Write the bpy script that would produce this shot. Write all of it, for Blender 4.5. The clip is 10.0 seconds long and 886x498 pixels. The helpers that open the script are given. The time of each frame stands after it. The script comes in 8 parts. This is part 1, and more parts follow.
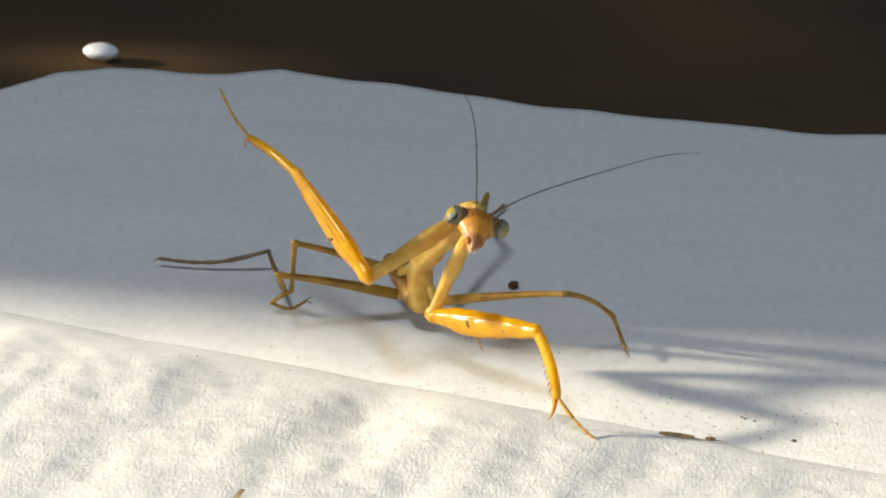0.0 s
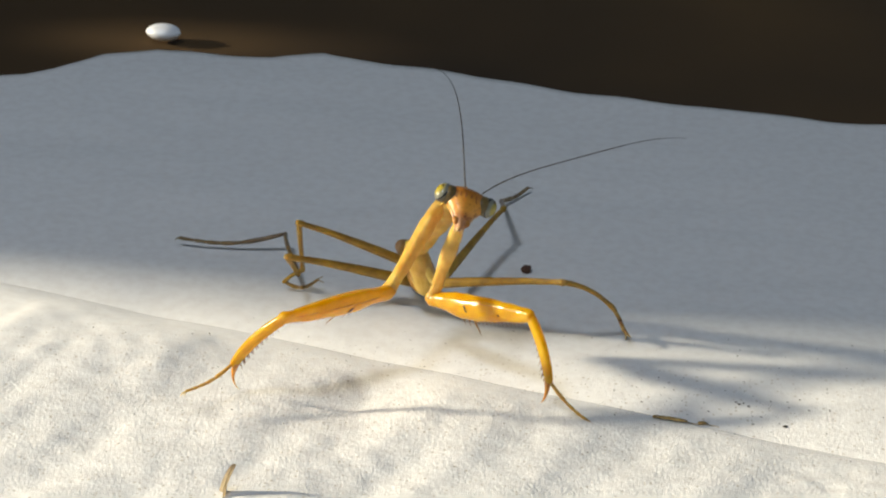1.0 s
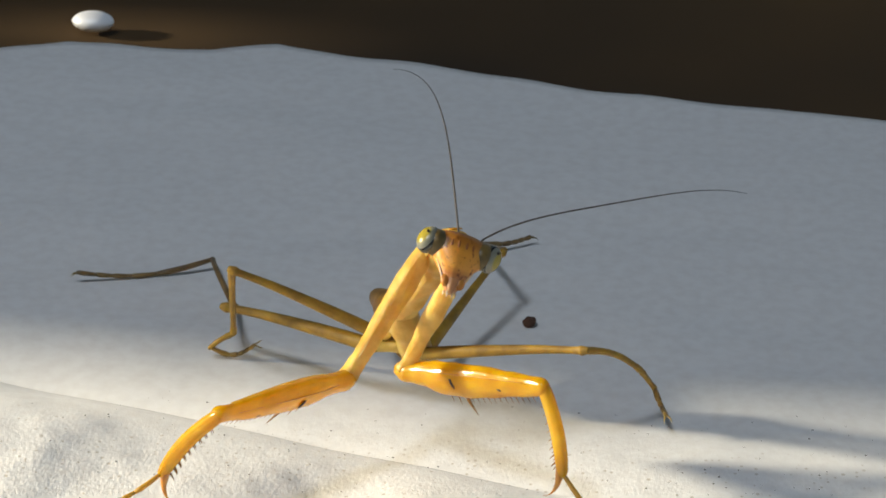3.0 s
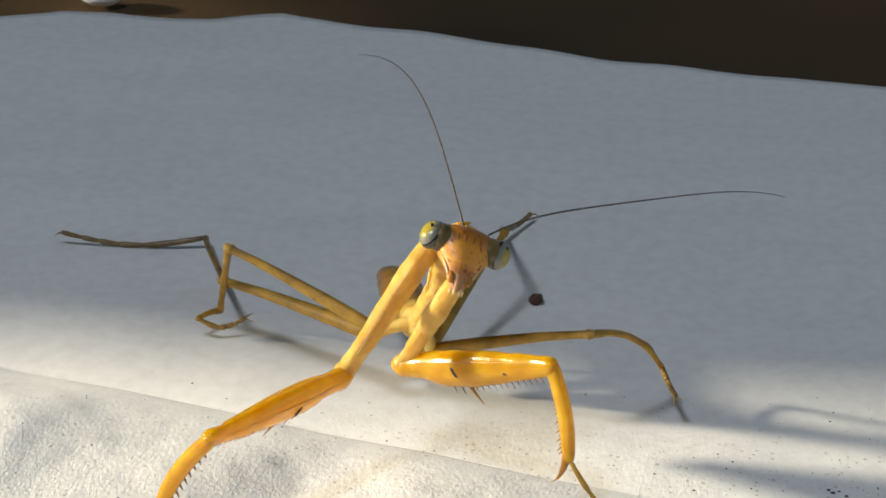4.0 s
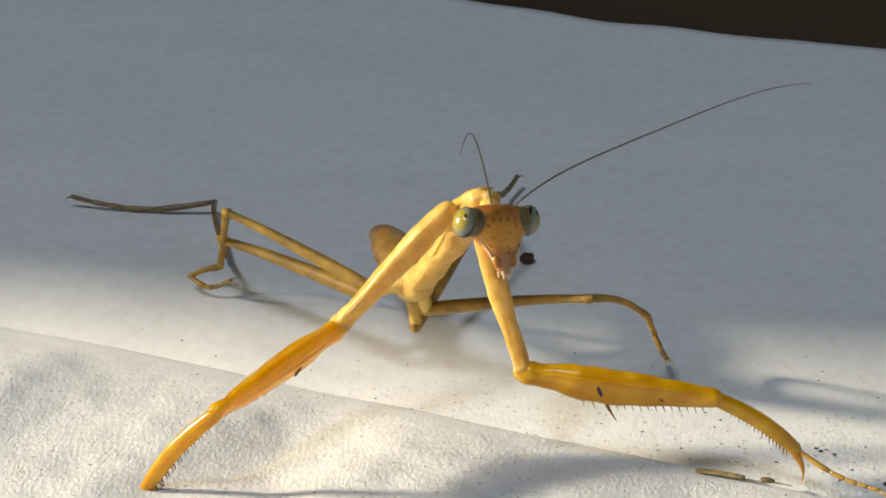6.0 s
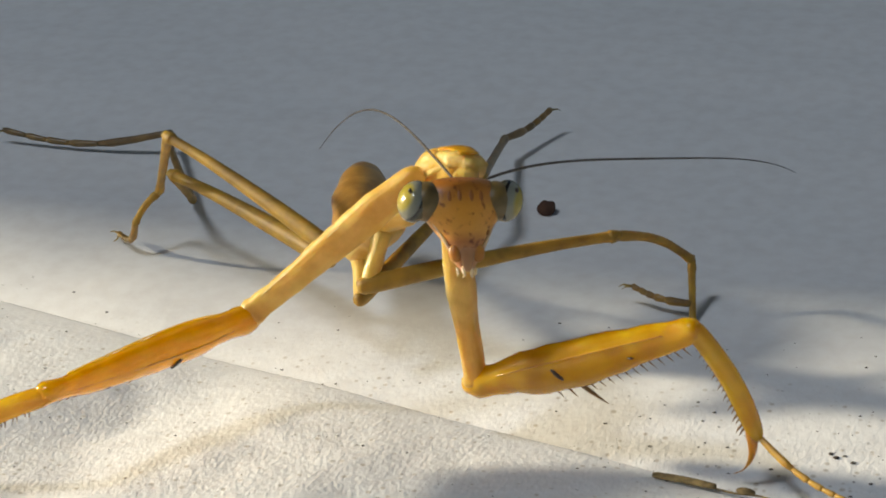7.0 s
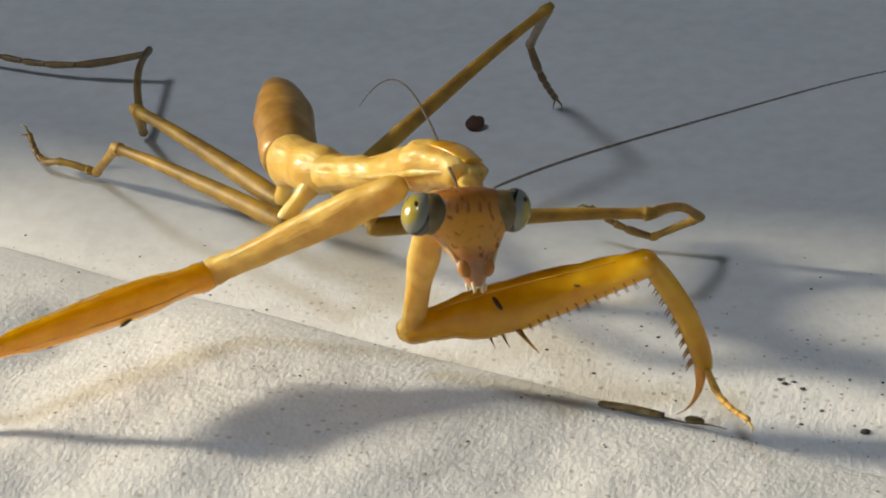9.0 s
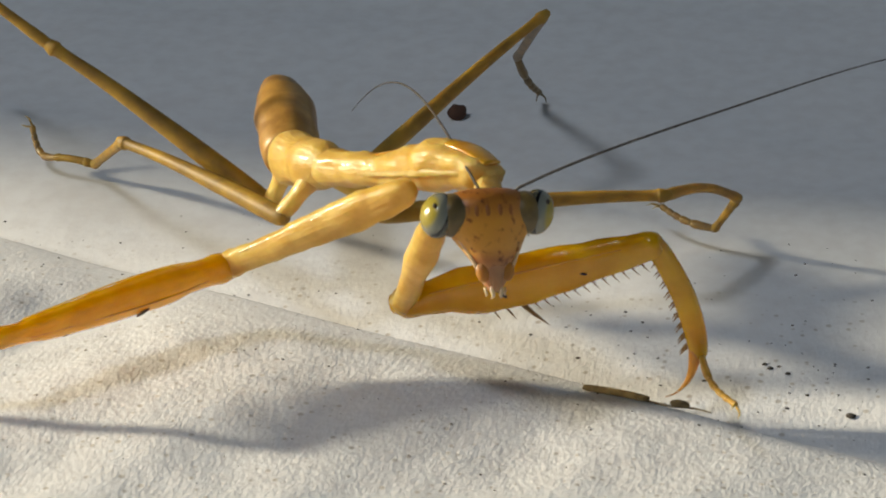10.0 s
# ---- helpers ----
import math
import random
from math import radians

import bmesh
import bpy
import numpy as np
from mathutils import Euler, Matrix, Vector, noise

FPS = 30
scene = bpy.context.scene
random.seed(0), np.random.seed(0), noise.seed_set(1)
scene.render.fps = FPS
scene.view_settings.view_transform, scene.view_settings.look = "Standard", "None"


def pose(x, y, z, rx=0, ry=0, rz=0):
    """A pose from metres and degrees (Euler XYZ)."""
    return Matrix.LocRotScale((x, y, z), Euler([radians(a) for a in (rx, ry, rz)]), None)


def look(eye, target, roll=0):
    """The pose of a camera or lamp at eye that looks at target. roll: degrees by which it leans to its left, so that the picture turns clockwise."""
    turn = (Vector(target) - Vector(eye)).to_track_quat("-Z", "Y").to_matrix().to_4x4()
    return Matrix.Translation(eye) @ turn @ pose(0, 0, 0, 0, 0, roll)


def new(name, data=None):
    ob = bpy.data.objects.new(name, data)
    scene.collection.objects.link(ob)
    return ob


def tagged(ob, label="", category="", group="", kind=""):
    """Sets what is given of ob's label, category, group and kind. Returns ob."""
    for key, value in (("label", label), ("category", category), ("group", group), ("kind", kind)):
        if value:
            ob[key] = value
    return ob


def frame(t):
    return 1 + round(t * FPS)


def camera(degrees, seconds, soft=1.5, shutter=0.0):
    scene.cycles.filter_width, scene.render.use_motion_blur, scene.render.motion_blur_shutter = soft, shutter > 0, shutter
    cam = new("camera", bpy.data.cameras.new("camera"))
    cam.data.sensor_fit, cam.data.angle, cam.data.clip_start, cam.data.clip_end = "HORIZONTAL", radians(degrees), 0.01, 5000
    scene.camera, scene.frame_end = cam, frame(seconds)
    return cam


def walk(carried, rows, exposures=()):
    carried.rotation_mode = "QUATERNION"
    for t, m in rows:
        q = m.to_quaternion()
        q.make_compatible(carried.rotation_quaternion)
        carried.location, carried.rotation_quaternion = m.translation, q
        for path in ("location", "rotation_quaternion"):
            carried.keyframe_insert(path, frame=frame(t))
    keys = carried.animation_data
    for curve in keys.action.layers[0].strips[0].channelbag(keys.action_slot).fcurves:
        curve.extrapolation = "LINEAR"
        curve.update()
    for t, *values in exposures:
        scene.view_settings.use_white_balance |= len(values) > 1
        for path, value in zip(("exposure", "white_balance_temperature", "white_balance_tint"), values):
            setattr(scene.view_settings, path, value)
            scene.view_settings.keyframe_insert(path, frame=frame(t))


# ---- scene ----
cam = camera(16, 10.0, 1.7)
cam.data.dof.use_dof, cam.data.dof.focus_distance, cam.data.dof.aperture_fstop = True, 0.2, 480
walk(cam, [
    (0, pose(-0.02796, -0.25871, 0.13868, 64.855, -2.803, -0.185)),
    (0.1, pose(-0.01708, -0.25772, 0.14099, 64.349, -1.790, 1.369)),
    (0.2, pose(-0.01467, -0.25904, 0.14029, 64.470, -2.035, 1.955)),
    (0.5, pose(-0.00844, -0.26061, 0.14552, 63.608, -1.377, 2.903)),
    (1, pose(-0.01212, -0.26484, 0.14397, 64.178, -2.232, 2.972)),
    (1.5, pose(-0.00992, -0.26491, 0.14752, 63.719, -1.795, 3.456)),
    (2, pose(-0.00768, -0.25938, 0.14403, 64.402, -1.667, 3.753)),
    (2.5, pose(-0.01206, -0.22033, 0.12734, 64.146, -1.727, 2.885)),
    (4, pose(-0.00640, -0.18234, 0.10652, 64.142, -1.032, 4.228)),
    (4.5, pose(-0.00643, -0.18152, 0.10691, 63.453, -0.919, 4.183)),
    (5, pose(-0.00649, -0.18225, 0.10580, 63.669, -1.175, 4.241)),
    (5.5, pose(-0.00774, -0.18431, 0.10448, 64.080, -1.724, 4.091)),
    (6, pose(-0.00449, -0.18267, 0.10570, 63.622, -1.050, 4.557)),
    (6.2, pose(0.00423, -0.18527, 0.10261, 64.447, -1.016, 6.127)),
    (7.3, pose(0.03259, -0.12196, 0.07085, 65.398, 3.293, 17.323)),
    (7.5, pose(0.02419, -0.12715, 0.07269, 65.199, 1.276, 14.341)),
    (8, pose(0.02423, -0.12734, 0.07396, 64.527, 1.633, 13.917)),
    (8.5, pose(0.02320, -0.12743, 0.07437, 63.537, 1.426, 13.356)),
    (9, pose(0.02556, -0.12948, 0.07512, 63.018, 1.791, 13.530)),
    (9.5, pose(0.02502, -0.13022, 0.07410, 63.407, 1.483, 13.266)),
    (10, pose(0.02484, -0.12978, 0.07294, 63.461, 1.408, 13.095)),
], [(0, 0.78, 7200, 10), (0.4, 0.68, 7200, 10), (2.5, 0.66, 7200, 10), (4, 0.64, 7200, 10), (6.2, 0.57, 7200, 10), (7.5, 0.45, 7200, 10), (8.2, 0.47, 7200, 10), (9, 0.26, 7200, 10), (10, 0.24, 7200, 10)])

# ---- light ----
SUN_WAY = Vector((3.05, 0.04, -1.0)).normalized()
world = bpy.data.worlds.new("sky")
scene.world = world
world.use_nodes = True
wn = world.node_tree.nodes
sky = wn.new("ShaderNodeTexSky")
sky.sky_type, sky.sun_disc = "NISHITA", False
sky.sun_elevation = math.asin(-SUN_WAY.z)
sky.sun_rotation = math.atan2(-SUN_WAY.x, -SUN_WAY.y)
world.node_tree.links.new(sky.outputs[0], wn["Background"].inputs[0])
wn["Background"].inputs[1].default_value = 0.05
sun = new("sun", bpy.data.lights.new("sun", "SUN"))
sun.data.energy, sun.data.angle, sun.data.color = 4.5, radians(4.6), (1.0, 0.94, 0.775)
sun.matrix_world = look(-SUN_WAY, (0, 0, 0))

# area lamp standing in for overhead sky light; its roof opening is added, unseen
LAMP_AT = Vector((-0.28, -0.34, 0.8))
overhead_lamp = new("overhead_lamp", bpy.data.lights.new("overhead_lamp", "AREA"))
overhead_lamp.data.energy, overhead_lamp.data.size, overhead_lamp.data.color = 2.1, 0.14, (0.67, 0.8, 1.0)
overhead_lamp.location = LAMP_AT

CM = 0.01


# ---- materials ----
def material(name, colour, rough=0.5, **more):
    m = bpy.data.materials.new(name)
    m.use_nodes = True
    b = m.node_tree.nodes["Principled BSDF"]
    b.inputs["Base Color"].default_value = (*colour, 1)
    b.inputs["Roughness"].default_value = rough
    for key, value in more.items():
        b.inputs[key.replace("_", " ")].default_value = value
    return m


def node(m, kind, **inputs):
    n = m.node_tree.nodes.new("ShaderNode" + kind)
    for key, value in inputs.items():
        n.inputs[key.replace("_", " ")].default_value = value
    return n


def link(m, a, b):
    m.node_tree.links.new(a, b)


def mottle(m, dark, light, scale, detail=6, low=0.35, high=0.65, coord="Object"):
    """Base colour from noise between two colours. Returns the noise."""
    tc = node(m, "TexCoord")
    nz = node(m, "TexNoise", Scale=scale, Detail=detail)
    ramp = node(m, "ValToRGB")
    ramp.color_ramp.elements[0].position, ramp.color_ramp.elements[1].position = low, high
    ramp.color_ramp.elements[0].color, ramp.color_ramp.elements[1].color = (*dark, 1), (*light, 1)
    link(m, tc.outputs[coord], nz.inputs["Vector"])
    link(m, nz.outputs["Fac"], ramp.inputs["Fac"])
    link(m, ramp.outputs["Color"], m.node_tree.nodes["Principled BSDF"].inputs["Base Color"])
    return nz


def relief(m, scale, depth, strength=1.0, detail=4, coord="Object"):
    tc = node(m, "TexCoord")
    nz = node(m, "TexNoise", Scale=scale, Detail=detail)
    bump = node(m, "Bump", Strength=strength, Distance=depth)
    b = m.node_tree.nodes["Principled BSDF"]
    if b.inputs["Normal"].is_linked:
        link(m, b.inputs["Normal"].links[0].from_socket, bump.inputs["Normal"])
    link(m, tc.outputs[coord], nz.inputs["Vector"])
    link(m, nz.outputs["Fac"], bump.inputs["Height"])
    link(m, bump.outputs["Normal"], b.inputs["Normal"])


def fibres(m, scale, depth, strength):
    """Fine streaks along a limb, which lies along its own x."""
    tc = node(m, "TexCoord")
    mp = node(m, "Mapping")
    mp.inputs["Scale"].default_value = (0.16, 1.0, 1.0)
    nz = node(m, "TexNoise", Scale=scale, Detail=3)
    bump = node(m, "Bump", Strength=strength, Distance=depth)
    b = m.node_tree.nodes["Principled BSDF"]
    link(m, tc.outputs["Object"], mp.inputs["Vector"])
    link(m, mp.outputs["Vector"], nz.inputs["Vector"])
    link(m, nz.outputs["Fac"], bump.inputs["Height"])
    if b.inputs["Normal"].is_linked:
        link(m, b.inputs["Normal"].links[0].from_socket, bump.inputs["Normal"])
    link(m, bump.outputs["Normal"], b.inputs["Normal"])


def chitin(name, dark, light, rough=0.4, scatter=0.35, coat=0.08, depth=0.0016, glow=0.0):
    m = material(name, light, rough, Subsurface_Weight=scatter, Subsurface_Scale=depth, Coat_Weight=coat, Coat_Roughness=0.12)
    m.node_tree.nodes["Principled BSDF"].inputs["Subsurface Radius"].default_value = (1.0, 0.72, 0.24)
    mottle(m, dark, light, 900)
    relief(m, 5000, 0.00003, 0.5)
    if glow:
        # thin shell that lets some light through
        out = m.node_tree.nodes["Material Output"]
        thin = node(m, "BsdfTranslucent", Color=(min(1.0, light[0] * 1.15), min(1.0, light[1] * 1.28), light[2] * 1.5, 1))
        mix = node(m, "MixShader", Fac=glow)
        link(m, m.node_tree.nodes["Principled BSDF"].outputs[0], mix.inputs[1])
        link(m, thin.outputs[0], mix.inputs[2])
        link(m, mix.outputs[0], out.inputs["Surface"])
    return m


def build_cloth_material():
    """Pressed white fibre sheet: fine pits and grains, faint grey mottling."""
    m = material("white_cloth", (0.72, 0.72, 0.72), 0.8, Sheen_Weight=0.15)
    b = m.node_tree.nodes["Principled BSDF"]
    mottle(m, (0.705, 0.695, 0.685), (0.765, 0.765, 0.76), 900, 8, 0.3, 0.62)
    tc = node(m, "TexCoord")
    mp = node(m, "Mapping")
    mp.inputs["Scale"].default_value = (1.0, 0.62, 1.0)
    mp.inputs["Rotation"].default_value = (0, 0, radians(10))
    link(m, tc.outputs["Object"], mp.inputs["Vector"])
    # dust: fine dark grains caught in the nap
    cells = node(m, "TexVoronoi", Scale=1900, Randomness=1.0)
    link(m, tc.outputs["Object"], cells.inputs["Vector"])
    few = node(m, "SeparateColor")
    link(m, cells.outputs["Color"], few.inputs[0])
    size = node(m, "Math")
    size.operation = "MULTIPLY_ADD"
    size.inputs[1].default_value, size.inputs[2].default_value = 0.4, -0.16
    link(m, few.outputs[0], size.inputs[0])
    grit = node(m, "MapRange")
    for key, value in (("From Min", -0.05), ("From Max", 0.12), ("To Min", 1.0), ("To Max", 0.0)):
        grit.inputs[key].default_value = value
    gap = node(m, "Math")
    gap.operation = "SUBTRACT"
    link(m, cells.outputs["Distance"], gap.inputs[0])
    link(m, size.outputs[0], gap.inputs[1])
    link(m, gap.outputs[0], grit.inputs["Value"])
    dust = node(m, "Mix")
    dust.data_type, dust.blend_type = "RGBA", "MULTIPLY"
    dust.inputs[7].default_value = (0.6, 0.54, 0.46, 1)
    where = node(m, "SeparateXYZ")
    link(m, tc.outputs["Object"], where.inputs[0])
    near = node(m, "MapRange")
    for key, value in (("From Min", 0.007), ("From Max", 0.013), ("To Min", 0.8), ("To Max", 0.0)):
        near.inputs[key].default_value = value
    link(m, where.outputs["Y"], near.inputs["Value"])
    both = node(m, "Math")
    both.operation = "MULTIPLY"
    link(m, grit.outputs[0], both.inputs[0])
    link(m, near.outputs[0], both.inputs[1])
    link(m, both.outputs[0], dust.inputs[0])
    link(m, b.inputs["Base Color"].links[0].from_socket, dust.inputs[6])
    link(m, dust.outputs[2], b.inputs["Base Color"])
    # pits: small hollows between pressed fibres
    pits = node(m, "TexVoronoi", Scale=2900, Randomness=1.0)
    pits.feature = "SMOOTH_F1"
    pits.inputs["Smoothness"].default_value = 0.35
    grain = node(m, "TexNoise", Scale=6200, Detail=4, Roughness=0.62)
    dents = node(m, "TexNoise", Scale=620, Detail=3)
    for n in (pits, grain, dents):
        link(m, mp.outputs["Vector"], n.inputs["Vector"])
    last = None
    # strong bumps along the crease fade farther back, in place of focus blur
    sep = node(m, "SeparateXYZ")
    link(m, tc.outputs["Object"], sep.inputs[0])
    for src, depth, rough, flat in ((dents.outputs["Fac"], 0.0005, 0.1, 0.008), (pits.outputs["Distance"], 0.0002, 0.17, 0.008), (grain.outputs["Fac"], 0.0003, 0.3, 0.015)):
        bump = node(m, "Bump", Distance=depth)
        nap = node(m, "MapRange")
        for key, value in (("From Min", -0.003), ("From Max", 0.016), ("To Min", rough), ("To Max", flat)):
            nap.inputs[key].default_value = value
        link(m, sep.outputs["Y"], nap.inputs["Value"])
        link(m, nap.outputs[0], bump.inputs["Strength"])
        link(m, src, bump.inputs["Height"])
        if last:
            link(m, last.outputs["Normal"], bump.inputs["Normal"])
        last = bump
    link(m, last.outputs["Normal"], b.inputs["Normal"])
    return m


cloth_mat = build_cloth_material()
soil_mat = material("dark_floor", (0.02, 0.013, 0.006), 0.8)
mottle(soil_mat, (0.02, 0.01, 0.002), (0.1, 0.05, 0.01), 9, 3)
amber = chitin("amber_chitin", (0.61, 0.3, 0.007), (0.78, 0.455, 0.016), 0.2, 0.5, 1.0, 0.0028, 0.42)
amber.node_tree.nodes["Principled BSDF"].inputs["Coat Roughness"].default_value = 0.04
foot_mat = chitin("fore_foot_chitin", (0.36, 0.19, 0.03), (0.5, 0.28, 0.05))
tan = chitin("tan_chitin", (0.59, 0.345, 0.06), (0.78, 0.53, 0.15), 0.45, 0.5, 0.12, 0.0022, 0.18)
olive = chitin("olive_chitin", (0.19, 0.108, 0.011), (0.34, 0.2, 0.02), 0.55, 0.35, 0.0)
rust = chitin("rust_chitin", (0.3, 0.11, 0.015), (0.46, 0.19, 0.03))


def build_face_material():
    """Dark brown crown, orange brow and front, reddish speckled mouth."""
    m = chitin("face_chitin", (0.3, 0.11, 0.015), (0.46, 0.19, 0.03))
    bsdf = m.node_tree.nodes["Principled BSDF"]
    tc = node(m, "TexCoord")
    sep = node(m, "SeparateXYZ")
    rng = node(m, "MapRange")
    rng.inputs["From Min"].default_value, rng.inputs["From Max"].default_value = -0.004, 0.0012
    ramp = node(m, "ValToRGB")
    els = ramp.color_ramp.elements
    els[0].position, els[0].color = 0.0, (0.42, 0.2, 0.1, 1)
    els[1].position, els[1].color = 1.0, (0.28, 0.1, 0.018, 1)
    for at, col in ((0.25, (0.5, 0.23, 0.09)), (0.34, (0.4, 0.15, 0.04)), (0.44, (0.62, 0.29, 0.05)), (0.66, (0.62, 0.27, 0.035)), (0.8, (0.4, 0.15, 0.018))):
        els.new(at).color = (*col, 1)
    nz = node(m, "TexNoise", Scale=3000, Detail=3)
    spots = node(m, "ValToRGB")
    spots.color_ramp.elements[0].position, spots.color_ramp.elements[1].position = 0.29, 0.42
    spots.color_ramp.elements[0].color, spots.color_ramp.elements[1].color = (0.42, 0.3, 0.25, 1), (1, 1, 1, 1)
    mix = node(m, "Mix")
    mix.data_type, mix.blend_type = "RGBA", "MULTIPLY"
    mix.inputs[0].default_value = 1
    link(m, tc.outputs["Object"], sep.inputs[0])
    link(m, tc.outputs["Object"], nz.inputs["Vector"])
    link(m, sep.outputs["Z"], rng.inputs["Value"])
    link(m, rng.outputs[0], ramp.inputs["Fac"])
    link(m, nz.outputs["Fac"], spots.inputs["Fac"])
    link(m, ramp.outputs["Color"], mix.inputs[6])
    link(m, spots.outputs["Color"], mix.inputs[7])
    link(m, mix.outputs[2], bsdf.inputs["Base Color"])
    return m


fibres(tan, 2400, 0.0003, 0.4)
relief(tan, 1000, 0.0003, 0.22, 3)
fibres(amber, 1500, 0.0003, 0.2)
relief(amber, 420, 0.0006, 0.3, 2)
face_mat = build_face_material()
lip_mat = chitin("lip_chitin", (0.36, 0.16, 0.07), (0.5, 0.24, 0.11))
stripe_mat = material("dark_stripe", (0.27, 0.09, 0.016), 0.45)
keel_mat = chitin("keel_chitin", (0.66, 0.44, 0.12), (0.82, 0.62, 0.26), 0.35, 0.4, 0.3)
rim_mat = chitin("rim_chitin", (0.085, 0.06, 0.022), (0.18, 0.115, 0.035), 0.4)
claw_mat = chitin("claw_chitin", (0.4, 0.14, 0.012), (0.62, 0.25, 0.015), 0.3, 0.2, 0.4)
edge_mat = chitin("edge_chitin", (0.56, 0.235, 0.008), (0.71, 0.35, 0.014), 0.3, 0.3, 0.6)
brown = chitin("brown_chitin", (0.28, 0.14, 0.03), (0.46, 0.25, 0.06))
pale = chitin("pale_chitin", (0.55, 0.34, 0.2), (0.72, 0.52, 0.36))
spine_mat = material("spine_horn", (0.26, 0.13, 0.03), 0.4)
dark_horn = material("dark_horn", (0.035, 0.018, 0.008), 0.4)
feeler_mat = material("feeler", (0.055, 0.042, 0.032), 0.6)
tarsus_mat = chitin("tarsus_chitin", (0.14, 0.085, 0.03), (0.34, 0.2, 0.04))
# darker copy of the foot chitin: shade on the hind legs put into colour
shaded_hind_mat = chitin("shaded_hind_chitin", (0.1, 0.065, 0.03), (0.2, 0.13, 0.05))


def build_eye_material():
    m = material("compound_eye", (0.2, 0.2, 0.12), 0.2, Coat_Weight=0.3)
    tc = node(m, "TexCoord")
    sep = node(m, "SeparateXYZ")
    ramp = node(m, "ValToRGB")
    els = ramp.color_ramp.elements
    els[0].position, els[0].color = 0.0, (0.16, 0.08, 0.02, 1)
    els[1].position, els[1].color = 1.0, (0.34, 0.27, 0.04, 1)
    for at, col in ((0.36, (0.09, 0.07, 0.03)), (0.46, (0.075, 0.065, 0.04)), (0.53, (0.075, 0.08, 0.06)), (0.55, (0.006, 0.006, 0.006)), (0.62, (0.004, 0.004, 0.004)), (0.645, (0.17, 0.175, 0.15)), (0.82, (0.2, 0.2, 0.15)), (0.9, (0.3, 0.24, 0.04))):
        e = els.new(at)
        e.color = (*col, 1)
    link(m, tc.outputs["Generated"], sep.inputs[0])
    link(m, sep.outputs["X"], ramp.inputs["Fac"])
    link(m, ramp.outputs["Color"], m.node_tree.nodes["Principled BSDF"].inputs["Base Color"])
    relief(m, 16000, 0.00002, 0.4)
    return m


eye_mat = build_eye_material()
twig_mat = material("dry_stalk", (0.07, 0.045, 0.02), 0.8)
mottle(twig_mat, (0.09, 0.06, 0.022), (0.36, 0.25, 0.1), 1500)
board_mat = material("dark_board", (0.05, 0.035, 0.02), 0.8)
mottle(board_mat, (0.03, 0.02, 0.012), (0.07, 0.048, 0.026), 25)
speck_mat = material("soil_grain", (0.06, 0.05, 0.04), 0.9)


# ---- mesh helpers ----
def part(name, bm, mat, parent=None, label=""):
    me = bpy.data.meshes.new(name)
    bmesh.ops.recalc_face_normals(bm, faces=bm.faces)
    bm.to_mesh(me)
    bm.free()
    for p in me.polygons:
        p.use_smooth = True
    if mat:
        me.materials.append(mat)
    ob = new(name, me)
    ob.parent = parent
    return tagged(ob, label)


def loft(profile, seg=16, bm=None, m=None, power=2.0):
    """A tube along x through rings (x, half width, half height, shift y, shift z), in centimetres, with closed ends."""
    bm = bm or bmesh.new()
    m = m or Matrix()
    rings = []
    for x, ry, rz, *s in profile:
        sy, sz = (s + [0, 0])[:2]
        ring = []
        for k in range(seg):
            a = 2 * math.pi * k / seg
            c, n = math.cos(a), math.sin(a)
            c = math.copysign(abs(c) ** (2 / power), c)
            n = math.copysign(abs(n) ** (2 / power), n)
            ring.append(bm.verts.new(m @ (Vector((x, sy + ry * c, sz + rz * n)) * CM)))
        rings.append(ring)
    for a, b in zip(rings, rings[1:]):
        for k in range(seg):
            bm.faces.new((a[k], a[(k + 1) % seg], b[(k + 1) % seg], b[k]))
    bm.faces.new(rings[0])
    bm.faces.new(rings[-1][::-1])
    return bm


def smooth_profile(points, n=24):
    """Rings between the given ones, on a smooth curve."""
    pts = np.array([list(p) + [0] * (5 - len(p)) for p in points], float)
    s = np.linspace(0, len(pts) - 1, n)
    out = []
    for v in s:
        i = min(int(v), len(pts) - 2)
        u = v - i
        p0, p1, p2, p3 = pts[max(i - 1, 0)], pts[i], pts[i + 1], pts[min(i + 2, len(pts) - 1)]
        q = 0.5 * (2 * p1 + (p2 - p0) * u + (2 * p0 - 5 * p1 + 4 * p2 - p3) * u * u + (3 * p1 - p0 - 3 * p2 + p3) * u ** 3)
        q[1], q[2] = max(q[1], 0.003), max(q[2], 0.003)
        out.append(tuple(q))
    return out


def ball(r, at=(0, 0, 0), bm=None, u=20, v=12):
    bm = bm or bmesh.new()
    m = Matrix.Translation(Vector(at) * CM) @ Matrix.Diagonal((r[0] * CM, r[1] * CM, r[2] * CM, 1))
    bmesh.ops.create_uvsphere(bm, u_segments=u, v_segments=v, radius=1, matrix=m)
    return bm


def uneven(bm, amount, scale):
    """Small natural dents and swellings, in centimetres."""
    bm.normal_update()
    for v in bm.verts:
        v.co += v.normal * amount * CM * noise.noise(v.co / CM * scale)
    return bm


def thorn_mesh(length, radius, lean):
    bm = bmesh.new()
    loft([(0, radius, radius), (length * 0.4, radius * 0.7, radius * 0.7, 0, lean * 0.2), (length * 0.8, radius * 0.32, radius * 0.32, 0, lean * 0.7),
          (length, radius * 0.08, radius * 0.08, 0, lean)], 6, bm)
    me = bpy.data.meshes.new("spine")
    bm.to_mesh(me)
    bm.free()
    me.materials.append(spine_mat)
    return me


